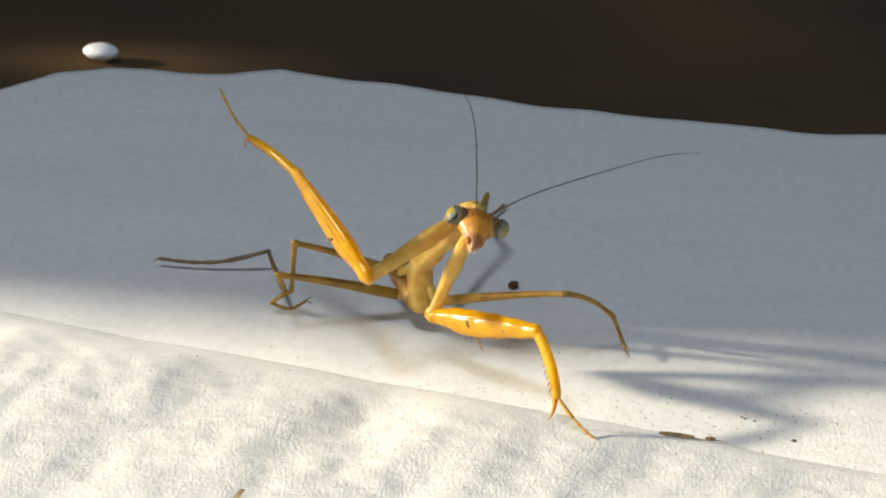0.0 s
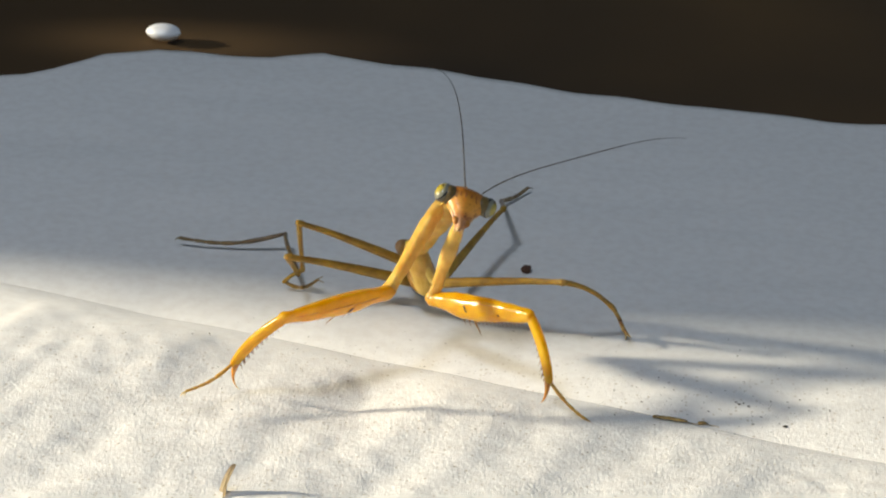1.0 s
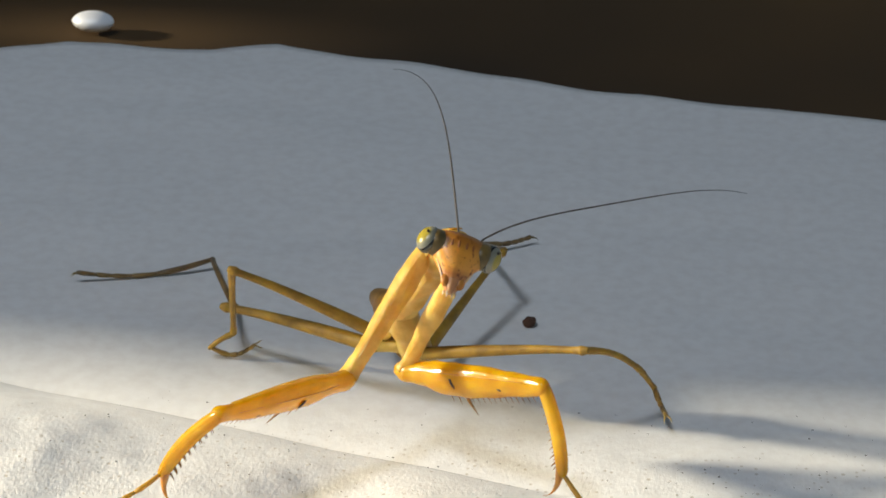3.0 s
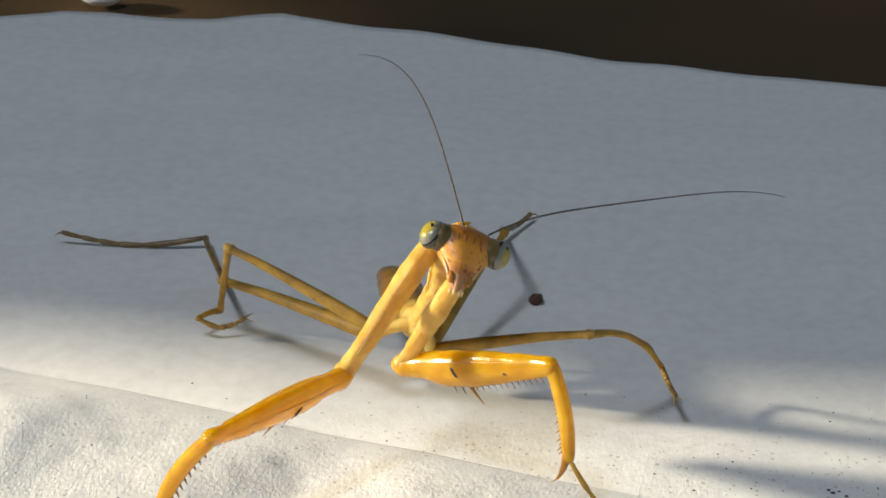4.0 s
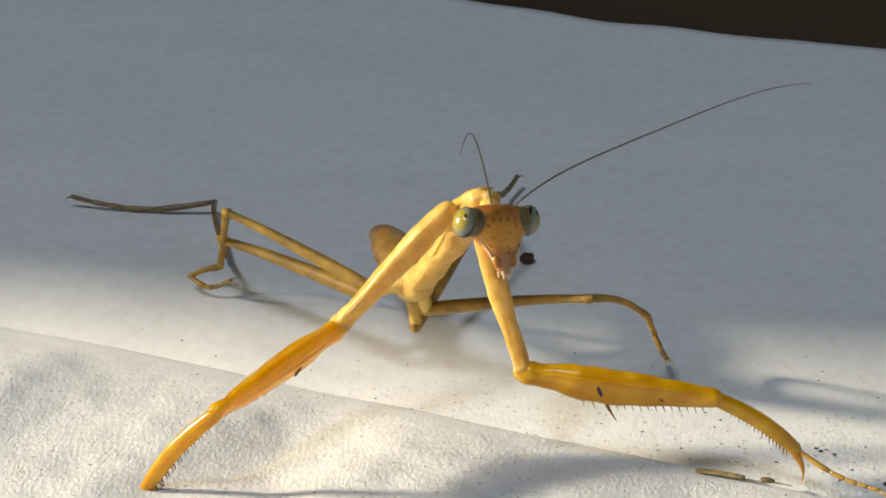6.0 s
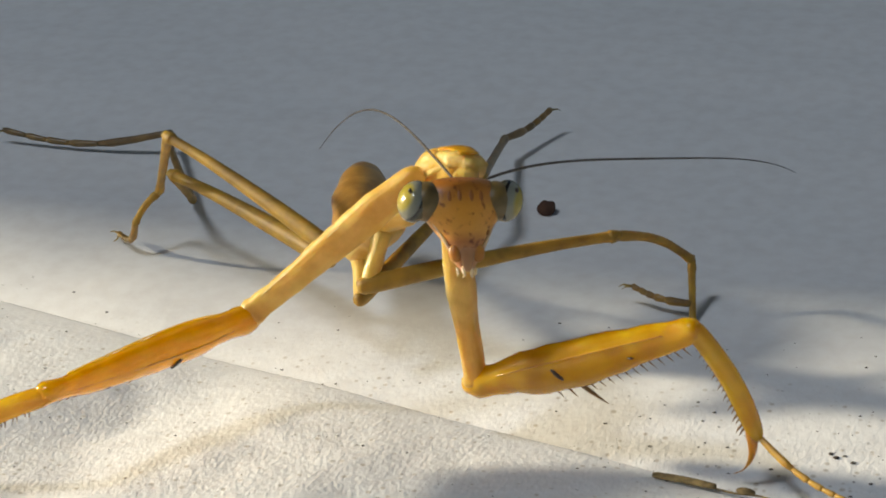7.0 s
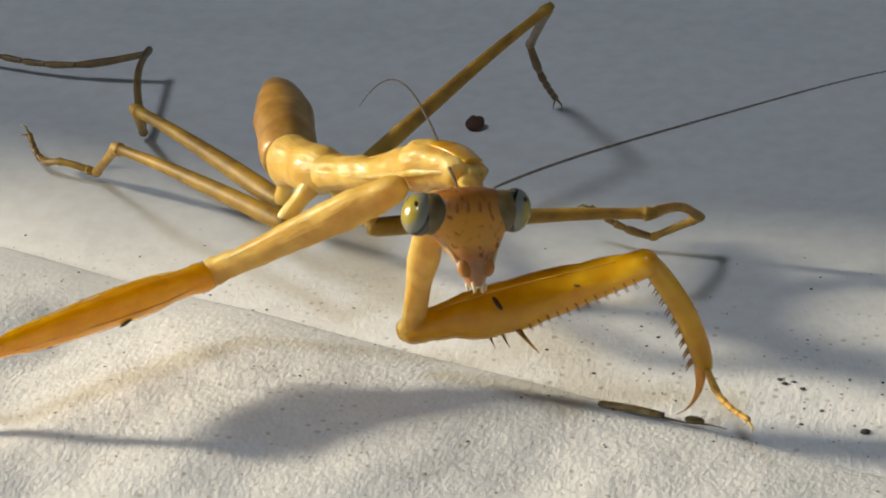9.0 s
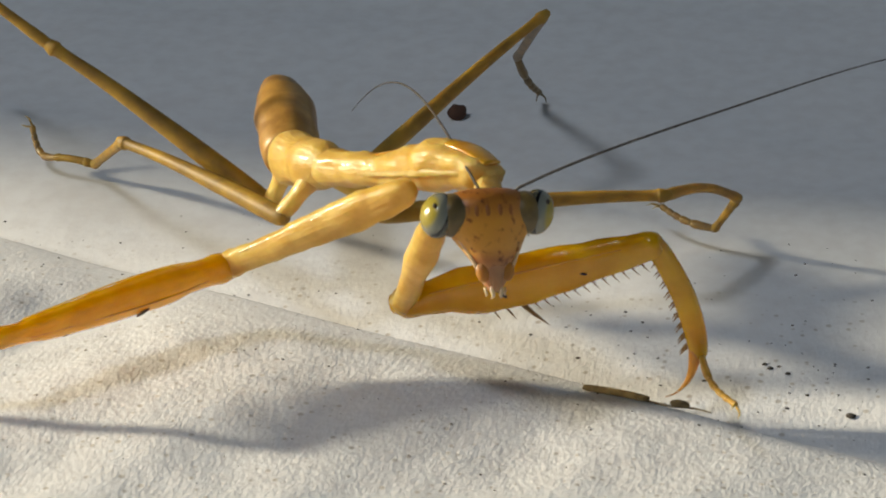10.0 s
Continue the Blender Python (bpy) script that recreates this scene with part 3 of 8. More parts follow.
def build_dropping():
    bm = ball((0.055, 0.052, 0.048), (0, 0, 0.035), None, 20, 14)
    for v in bm.verts:
        v.co *= 1 + 0.14 * noise.noise(v.co * 2500)
    ob = part("pellet", bm, material("pellet", (0.075, 0.035, 0.022), 0.95), None)
    ob.location = rest(-1.31, 2.9)
    return tagged(ob, "small dark brown crumb of soil on cloth", "soil crumb")


build_dropping()


def build_petal():
    bm = bmesh.new()
    n = 10
    rows = []
    for i in range(n + 1):
        u = i / n
        w = 0.075 * (1 - u) ** 0.8 + 0.003
        rows.append([bm.verts.new(Vector((k * w - 0.1 * u + 0.05 * u * u, 0.04 * (1 - k * k) + 0.05 * u * u, u * 0.3)) * CM) for k in (-1, -0.5, 0, 0.5, 1)])
    for a, c in zip(rows, rows[1:]):
        for k in range(4):
            bm.faces.new((a[k], a[k + 1], c[k + 1], c[k]))
    bmesh.ops.solidify(bm, geom=bm.faces, thickness=0.01 * CM)
    ob = part("dry_petal", bm, material("dry_petal", (0.6, 0.5, 0.34), 0.7))
    ob.location = rest(-3.9, -2.25)
    ob.rotation_euler = (radians(-12), radians(0), radians(-75))
    return tagged(ob, "small dry cream petal standing on the cloth", "petal")


build_petal()


def build_specks():
    rng = random.Random(3)
    bm = bmesh.new()
    spots = [(0.82, 0.35, 0.018), (0.79, 0.38, 0.015), (0.86, 0.37, 0.014), (0.91, 0.32, 0.016), (1.25, 0.01, 0.028), (0.52, 0.2, 0.014)]
    spots += [(rng.uniform(-6, 2.5), rng.uniform(-1.6, 1.6), 0.003 + 0.007 * rng.random() ** 2) for _ in range(420)]
    spots += [(rng.uniform(-0.4, 2.4), rng.uniform(-0.2, 0.75), 0.005 + 0.009 * rng.random() ** 2) for _ in range(80)]
    for x, y, r in spots:
        p = rest(x, y) / CM
        ball((r, r * rng.uniform(0.5, 1), r * 0.35), (p.x, p.y, p.z + r * 0.1), bm, 6, 4)
    return tagged(part("soil_specks", bm, speck_mat), "scattered dark grains of soil on the cloth", "soil grains", kind="stuff")


build_specks()


def motions():
    walk(neck, [
        (0, pose(-0.01800, 0.01210, 0.01634, -0.9, 8.5, -87.7)),
        (0.1, pose(-0.01779, 0.01147, 0.01601, -0.8, 7.4, -87.4)),
        (0.2, pose(-0.01780, 0.01141, 0.01602, -0.9, 5.5, -86.5)),
        (0.3, pose(-0.01813, 0.01132, 0.01617, -1.3, 1.9, -84.8)),
        (0.5, pose(-0.01784, 0.01113, 0.01620, -1.8, -2.8, -82.2)),
        (1, pose(-0.01958, 0.01078, 0.01689, -2.0, -7.2, -82.1)),
        (1.5, pose(-0.01936, 0.01013, 0.01735, -2.1, -9.7, -81.3)),
        (2, pose(-0.01915, 0.00950, 0.01779, -2.5, -3.4, -79.7)),
        (2.5, pose(-0.01899, 0.00869, 0.01797, -2.3, -6.1, -79.6)),
        (3, pose(-0.01834, 0.00745, 0.01778, -1.7, -2.3, -82.6)),
        (3.4, pose(-0.01786, 0.00650, 0.01758, -1.4, -0.3, -84.3)),
        (3.8, pose(-0.01746, 0.00568, 0.01717, -1.4, -2.1, -84.9)),
        (4, pose(-0.01727, 0.00529, 0.01693, -1.3, -3.6, -84.9)),
        (4.5, pose(-0.01726, 0.00488, 0.01720, -1.5, -6.6, -84.0)),
        (5, pose(-0.01678, 0.00451, 0.01730, -2.7, -3.3, -78.5)),
        (5.25, pose(-0.01616, 0.00440, 0.01724, -3.6, 2.2, -75.0)),
        (5.5, pose(-0.01554, 0.00429, 0.01718, -4.4, 7.6, -71.5)),
        (5.6, pose(-0.01529, 0.00420, 0.01719, -4.5, 10.0, -71.5)),
        (5.7, pose(-0.01505, 0.00410, 0.01720, -4.4, 12.4, -71.5)),
        (5.8, pose(-0.01500, 0.00410, 0.01730, -4.1, 12.0, -72.7)),
        (5.9, pose(-0.01499, 0.00390, 0.01721, -3.6, 11.0, -74.3)),
        (6, pose(-0.01484, 0.00376, 0.01719, -3.8, 11.7, -73.9)),
        (6.2, pose(-0.01432, 0.00321, 0.01685, -3.2, 14.9, -76.2)),
        (6.5, pose(-0.01245, 0.00247, 0.01626, -2.1, 20.0, -79.8)),
        (6.9, pose(-0.01005, 0.00157, 0.01530, -0.7, 23.0, -83.8)),
        (7.1, pose(-0.00891, 0.00120, 0.01474, -0.5, 22.4, -84.4)),
        (7.3, pose(-0.00783, 0.00087, 0.01416, -0.6, 21.1, -84.0)),
        (7.5, pose(-0.00810, -0.00012, 0.01393, -0.3, 17.2, -85.4)),
        (7.7, pose(-0.00782, -0.00029, 0.01357, -0.2, 18.0, -84.9)),
        (7.8, pose(-0.00769, -0.00036, 0.01339, -0.1, 18.1, -84.5)),
        (7.9, pose(-0.00757, -0.00043, 0.01321, -0.1, 18.2, -83.9)),
        (8, pose(-0.00745, -0.00050, 0.01302, -0.2, 18.2, -83.1)),
        (8.5, pose(-0.00674, -0.00128, 0.01243, -0.5, 15.2, -85.2)),
        (9, pose(-0.00588, -0.00167, 0.01230, -0.6, 21.8, -82.8)),
        (9.5, pose(-0.00484, -0.00224, 0.01218, -1.4, 23.1, -81.5)),
        (9.6, pose(-0.00464, -0.00235, 0.01215, -1.5, 22.8, -80.8)),
        (9.8, pose(-0.00426, -0.00321, 0.01238, -1.5, 22.3, -79.8)),
        (9.9, pose(-0.00405, -0.00352, 0.01239, -1.4, 21.2, -80.0)),
        (10, pose(-0.00388, -0.00380, 0.01239, -1.4, 19.8, -79.5)),
    ])
    walk(fore_coxa_a, [
        (0, pose(-0.02042, 0.01294, 0.01378, 11.9, 11.5, -134.3)),
        (0.1, pose(-0.02033, 0.01245, 0.01375, 10.4, 18.1, -122.6)),
        (0.2, pose(-0.02028, 0.01249, 0.01380, 19.4, 27.9, -126.9)),
        (0.3, pose(-0.02093, 0.01224, 0.01399, 22.5, 30.0, -124.7)),
        (0.4, pose(-0.02075, 0.01210, 0.01399, 17.0, 33.9, -127.2)),
        (0.5, pose(-0.02057, 0.01197, 0.01398, 16.0, 31.8, -122.8)),
        (0.6, pose(-0.02082, 0.01195, 0.01410, 18.4, 28.2, -116.6)),
        (0.8, pose(-0.02133, 0.01192, 0.01433, 17.2, 26.9, -114.4)),
        (1, pose(-0.02183, 0.01188, 0.01457, 13.7, 28.5, -116.1)),
        (1.5, pose(-0.02156, 0.01121, 0.01494, 16.9, 31.2, -118.2)),
        (2, pose(-0.02130, 0.01050, 0.01529, 20.6, 33.5, -120.6)),
        (2.5, pose(-0.02114, 0.00988, 0.01569, 30.2, 36.1, -122.5)),
        (3, pose(-0.02055, 0.00889, 0.01555, 20.2, 41.0, -127.4)),
        (3.4, pose(-0.02009, 0.00809, 0.01540, 16.6, 39.1, -126.4)),
        (3.8, pose(-0.01975, 0.00709, 0.01508, 11.5, 39.9, -128.3)),
        (4, pose(-0.01954, 0.00667, 0.01497, 10.8, 37.4, -127.1)),
        (4.5, pose(-0.01936, 0.00652, 0.01554, 4.8, 39.5, -131.2)),
        (5, pose(-0.01899, 0.00599, 0.01570, 5.4, 38.4, -133.5)),
        (5.25, pose(-0.01868, 0.00559, 0.01561, 7.0, 38.7, -135.5)),
        (5.5, pose(-0.01830, 0.00527, 0.01558, 8.7, 37.7, -137.9)),
        (5.6, pose(-0.01807, 0.00502, 0.01555, 7.6, 39.0, -140.5)),
        (5.7, pose(-0.01780, 0.00480, 0.01557, 6.8, 39.8, -142.9)),
        (5.8, pose(-0.01756, 0.00455, 0.01574, 4.0, 41.6, -148.0)),
        (5.9, pose(-0.01745, 0.00435, 0.01568, 0.8, 44.3, -154.6)),
        (6, pose(-0.01756, 0.00404, 0.01555, -3.8, 48.0, -164.5)),
        (6.2, pose(-0.01689, 0.00339, 0.01488, -1.4, 45.4, -160.5)),
        (6.5, pose(-0.01543, 0.00287, 0.01421, 4.5, 42.6, -160.7)),
        (6.9, pose(-0.01337, 0.00202, 0.01351, 12.4, 39.8, -162.3)),
        (7.1, pose(-0.01216, 0.00166, 0.01332, 17.3, 38.7, -162.7)),
        (7.3, pose(-0.01169, 0.00116, 0.01251, 12.6, 40.4, -177.2)),
        (7.5, pose(-0.01204, 0.00029, 0.01238, 11.6, 41.2, -178.5)),
        (7.7, pose(-0.01194, 0.00018, 0.01195, 9.2, 39.1, 178.9)),
        (7.8, pose(-0.01185, 0.00012, 0.01179, 8.8, 37.9, 178.4)),
        (7.9, pose(-0.01173, 0.00006, 0.01163, 8.4, 36.6, 178.2)),
        (8, pose(-0.01163, -0.00000, 0.01149, 8.1, 35.5, 177.9)),
        (8.5, pose(-0.01099, -0.00106, 0.01100, 7.7, 32.3, 179.8)),
        (9, pose(-0.00990, -0.00122, 0.01058, 8.9, 29.9, 178.4)),
        (9.5, pose(-0.00902, -0.00169, 0.01031, 8.7, 29.0, 174.6)),
        (9.6, pose(-0.00884, -0.00178, 0.01026, 8.8, 28.8, 174.1)),
        (9.8, pose(-0.00851, -0.00269, 0.01043, 9.1, 29.6, 170.8)),
        (9.9, pose(-0.00835, -0.00300, 0.01050, 9.5, 29.8, 169.7)),
        (10, pose(-0.00817, -0.00331, 0.01056, 9.8, 30.1, 168.7)),
    ])
    walk(fore_femur_a, [
        (0, pose(-0.02785, 0.00534, 0.01162, -11.3, -33.0, 133.0)),
        (0.1, pose(-0.02589, 0.00376, 0.01038, -27.1, -9.1, 153.6)),
        (0.2, pose(-0.02604, 0.00482, 0.00872, -33.1, -5.0, -142.7)),
        (0.3, pose(-0.02627, 0.00452, 0.00856, -24.9, 4.8, -140.1)),
        (0.4, pose(-0.02620, 0.00493, 0.00793, -20.9, 7.9, -142.4)),
        (0.5, pose(-0.02556, 0.00421, 0.00827, -16.0, 1.7, -135.9)),
        (0.6, pose(-0.02511, 0.00341, 0.00896, -18.2, -0.3, -134.2)),
        (0.8, pose(-0.02532, 0.00311, 0.00942, -22.9, -0.5, -136.3)),
        (1, pose(-0.02602, 0.00332, 0.00939, -27.4, -4.3, -137.0)),
        (1.5, pose(-0.02595, 0.00303, 0.00932, -27.8, -6.4, -134.5)),
        (2, pose(-0.02590, 0.00271, 0.00930, -28.0, -8.2, -133.5)),
        (2.5, pose(-0.02585, 0.00249, 0.00929, -27.9, -11.2, -131.0)),
        (3, pose(-0.02553, 0.00239, 0.00844, -27.2, -8.7, -129.7)),
        (3.4, pose(-0.02509, 0.00131, 0.00856, -26.5, -6.4, -127.5)),
        (3.8, pose(-0.02490, 0.00056, 0.00812, -25.4, -4.1, -126.8)),
        (4, pose(-0.02473, -0.00020, 0.00837, -24.9, -2.8, -125.6)),
        (4.5, pose(-0.02487, 0.00022, 0.00863, -21.7, -2.2, -123.1)),
        (5, pose(-0.02484, -0.00017, 0.00895, -23.4, -0.2, -122.4)),
        (5.25, pose(-0.02472, -0.00034, 0.00883, -24.6, 0.6, -121.7)),
        (5.5, pose(-0.02467, -0.00048, 0.00895, -25.7, 2.6, -121.0)),
        (5.6, pose(-0.02458, -0.00034, 0.00872, -26.1, 2.1, -121.0)),
        (5.7, pose(-0.02445, -0.00022, 0.00863, -26.8, 2.8, -121.5)),
        (5.8, pose(-0.02444, 0.00026, 0.00854, -27.3, 3.7, -121.3)),
        (5.9, pose(-0.02447, 0.00102, 0.00811, -27.7, 4.2, -121.9)),
        (6, pose(-0.02455, 0.00210, 0.00749, -26.7, 3.1, -120.9)),
        (6.2, pose(-0.02408, 0.00085, 0.00715, -25.6, 1.3, -121.6)),
        (6.5, pose(-0.02297, 0.00023, 0.00687, -30.2, -0.9, -121.1)),
        (6.9, pose(-0.02131, -0.00051, 0.00656, -38.0, -2.8, -120.0)),
        (7.1, pose(-0.02025, -0.00086, 0.00653, -41.7, -2.9, -120.3)),
        (7.3, pose(-0.01994, 0.00075, 0.00547, -44.6, -3.2, -120.1)),
        (7.5, pose(-0.02019, 0.00008, 0.00523, -44.9, -2.4, -125.0)),
        (7.7, pose(-0.02036, 0.00034, 0.00511, -43.8, -1.6, -126.4)),
        (7.8, pose(-0.02040, 0.00035, 0.00512, -43.3, -1.5, -127.1)),
        (7.9, pose(-0.02043, 0.00033, 0.00516, -42.8, -1.2, -127.5)),
        (8, pose(-0.02046, 0.00032, 0.00519, -42.2, -1.0, -127.8)),
        (8.5, pose(-0.02015, -0.00102, 0.00520, -43.8, -0.8, -128.9)),
        (9, pose(-0.01930, -0.00095, 0.00516, -43.8, -0.7, -129.1)),
        (9.5, pose(-0.01847, -0.00081, 0.00504, -42.6, -2.3, -127.9)),
        (9.6, pose(-0.01830, -0.00080, 0.00503, -42.5, -2.6, -127.5)),
        (9.8, pose(-0.01783, -0.00119, 0.00508, -43.5, -2.2, -128.3)),
        (9.9, pose(-0.01761, -0.00131, 0.00510, -44.1, -2.0, -128.6)),
        (10, pose(-0.01738, -0.00148, 0.00513, -44.7, -1.7, -129.0)),
    ])
    walk(fore_tibia_a, [
        (0, pose(-0.03511, 0.01312, 0.01854, -22.5, -6.3, 128.4)),
        (0.1, pose(-0.03712, 0.00934, 0.01237, -17.3, 7.9, 139.6)),
        (0.2, pose(-0.03611, -0.00283, 0.00983, 38.1, -0.6, -124.0)),
        (0.3, pose(-0.03599, -0.00360, 0.00750, 34.4, 10.5, -127.3)),
        (0.4, pose(-0.03616, -0.00274, 0.00618, 39.0, 16.2, -119.5)),
        (0.5, pose(-0.03467, -0.00463, 0.00788, 39.8, 16.8, -122.6)),
        (0.6, pose(-0.03396, -0.00569, 0.00903, 41.9, 12.9, -120.6)),
        (0.8, pose(-0.03451, -0.00566, 0.00954, 43.9, 11.4, -118.6)),
        (1, pose(-0.03528, -0.00532, 0.01034, -5.2, 49.4, 166.1)),
        (1.5, pose(-0.03479, -0.00598, 0.01073, -5.5, 46.9, 165.5)),
        (2, pose(-0.03455, -0.00640, 0.01110, -7.2, 47.8, 163.1)),
        (2.5, pose(-0.03403, -0.00691, 0.01176, -8.4, 48.9, 162.1)),
        (3, pose(-0.03356, -0.00727, 0.01036, -13.0, 52.1, 154.6)),
        (3.4, pose(-0.03277, -0.00870, 0.00997, -9.4, 53.9, 157.8)),
        (3.8, pose(-0.03249, -0.00958, 0.00903, -15.7, 56.0, 149.1)),
        (4, pose(-0.03212, -0.01051, 0.00898, -15.9, 55.7, 148.3)),
        (4.5, pose(-0.03181, -0.01040, 0.00913, -2.9, 56.6, 175.9)),
        (5, pose(-0.03165, -0.01088, 0.00900, 0.9, 55.5, 178.3)),
        (5.25, pose(-0.03140, -0.01115, 0.00870, -0.5, 53.9, 177.2)),
        (5.5, pose(-0.03121, -0.01135, 0.00837, 0.6, 52.7, 179.0)),
        (5.6, pose(-0.03111, -0.01122, 0.00827, -1.8, 52.8, 174.7)),
        (5.7, pose(-0.03107, -0.01104, 0.00802, -3.8, 52.3, 170.8)),
        (5.8, pose(-0.03103, -0.01057, 0.00771, -1.3, 51.2, 174.9)),
        (5.9, pose(-0.03116, -0.00974, 0.00718, -2.2, 51.4, 172.8)),
        (6, pose(-0.03106, -0.00878, 0.00679, 3.4, 51.0, -178.5)),
        (6.2, pose(-0.03074, -0.00996, 0.00686, 3.1, 50.7, -176.4)),
        (6.5, pose(-0.02953, -0.01065, 0.00706, 1.8, 43.5, -176.5)),
        (6.9, pose(-0.02766, -0.01149, 0.00717, 0.9, 32.4, -177.6)),
        (7.1, pose(-0.02664, -0.01181, 0.00717, 1.1, 27.3, -177.6)),
        (7.3, pose(-0.02630, -0.01022, 0.00617, 3.0, 21.6, -173.5)),
        (7.5, pose(-0.02748, -0.01030, 0.00575, 1.9, 20.6, -175.7)),
        (7.7, pose(-0.02790, -0.00987, 0.00547, 2.0, 21.4, -175.6)),
        (7.8, pose(-0.02806, -0.00978, 0.00545, 1.8, 22.2, -175.9)),
        (7.9, pose(-0.02816, -0.00974, 0.00542, 1.9, 22.7, -175.8)),
        (8, pose(-0.02825, -0.00971, 0.00541, 1.8, 23.3, -175.8)),
        (8.5, pose(-0.02812, -0.01091, 0.00538, -1.3, 24.4, 177.0)),
        (9, pose(-0.02731, -0.01081, 0.00532, 0.5, 21.9, -178.6)),
        (9.5, pose(-0.02627, -0.01082, 0.00556, 0.1, 24.3, -179.7)),
        (9.6, pose(-0.02603, -0.01086, 0.00561, 0.0, 24.4, -179.8)),
        (9.8, pose(-0.02569, -0.01115, 0.00557, -0.2, 23.2, 179.4)),
        (9.9, pose(-0.02553, -0.01123, 0.00555, -0.1, 22.4, -180.0)),
        (10, pose(-0.02537, -0.01134, 0.00551, 0.1, 21.2, -179.7)),
    ])
    walk(fore_tarsus_a, [
        (0, pose(-0.03975, 0.01897, 0.01937, 15.7, -33.6, 128.6)),
        (0.1, pose(-0.04279, 0.01415, 0.01134, 2.9, -3.3, 157.4)),
        (0.2, pose(-0.04031, -0.00906, 0.00991, 2.8, 28.2, 161.7)),
        (0.3, pose(-0.04046, -0.00947, 0.00613, 15.0, 8.7, -136.6)),
        (0.4, pose(-0.03971, -0.00902, 0.00408, 16.6, 27.5, -144.9)),
        (0.5, pose(-0.03854, -0.01069, 0.00571, 16.3, 23.7, -140.8)),
        (0.6, pose(-0.03769, -0.01200, 0.00736, 16.1, 21.7, -142.8)),
        (0.8, pose(-0.03803, -0.01213, 0.00806, 17.6, 16.6, -138.9)),
        (1, pose(-0.04002, -0.00415, 0.00464, 21.5, 8.9, -132.5)),
        (1.5, pose(-0.03975, -0.00469, 0.00525, 22.9, 9.4, -132.0)),
        (2, pose(-0.03938, -0.00493, 0.00555, 24.0, 8.2, -131.7)),
        (2.5, pose(-0.03873, -0.00540, 0.00610, 25.1, 9.1, -131.2)),
        (3, pose(-0.03772, -0.00529, 0.00443, 21.7, 7.6, -136.6)),
        (3.4, pose(-0.03686, -0.00703, 0.00390, -0.9, 25.8, -179.6)),
        (3.8, pose(-0.03609, -0.00743, 0.00280, -4.3, 23.9, 171.1)),
        (4, pose(-0.03572, -0.00829, 0.00278, -10.5, 34.4, 155.0)),
        (4.5, pose(-0.03593, -0.01011, 0.00286, -12.9, 35.3, 153.0)),
        (5, pose(-0.03591, -0.01076, 0.00281, -12.9, 34.8, 153.2)),
        (5.25, pose(-0.03582, -0.01093, 0.00264, -18.7, 32.7, 142.9)),
        (5.5, pose(-0.03575, -0.01127, 0.00240, -13.3, 30.0, 155.3)),
        (5.6, pose(-0.03563, -0.01080, 0.00228, -15.9, 26.9, 148.0)),
        (5.7, pose(-0.03560, -0.01031, 0.00207, -14.7, 25.2, 150.6)),
        (5.8, pose(-0.03572, -0.01015, 0.00185, -18.2, 23.9, 144.0)),
        (5.9, pose(-0.03581, -0.00915, 0.00131, -17.6, 18.2, 145.7)),
        (6, pose(-0.03579, -0.00890, 0.00096, -16.5, 14.5, 150.4)),
        (6.2, pose(-0.03548, -0.01026, 0.00104, -20.6, 15.4, 140.9)),
        (6.5, pose(-0.03496, -0.01098, 0.00189, -14.8, 24.3, 150.5)),
        (6.9, pose(-0.03400, -0.01176, 0.00315, -5.7, 35.0, 166.9)),
        (7.1, pose(-0.03331, -0.01209, 0.00372, -1.2, 34.9, 174.8)),
        (7.3, pose(-0.03324, -0.01101, 0.00340, 3.2, 33.6, -177.4)),
        (7.5, pose(-0.03449, -0.01083, 0.00311, 4.0, 32.6, -175.9)),
        (7.7, pose(-0.03487, -0.01041, 0.00274, 4.0, 32.2, -176.3)),
        (7.8, pose(-0.03499, -0.01028, 0.00261, 3.8, 32.1, -176.7)),
        (7.9, pose(-0.03507, -0.01026, 0.00252, 3.4, 31.4, -177.4)),
        (8, pose(-0.03513, -0.01022, 0.00244, 3.4, 30.5, -177.4)),
        (8.5, pose(-0.03495, -0.01055, 0.00227, 0.4, 28.6, 176.6)),
        (9, pose(-0.03427, -0.01098, 0.00251, -0.4, 31.3, 175.3)),
        (9.5, pose(-0.03311, -0.01085, 0.00247, -0.6, 30.8, 175.2)),
        (9.6, pose(-0.03287, -0.01088, 0.00250, -0.6, 31.2, 175.0)),
        (9.8, pose(-0.03259, -0.01109, 0.00261, -0.9, 32.4, 174.5)),
        (9.9, pose(-0.03247, -0.01124, 0.00270, -0.9, 33.4, 174.4)),
        (10, pose(-0.03237, -0.01138, 0.00280, -1.0, 34.6, 174.3)),
    ])
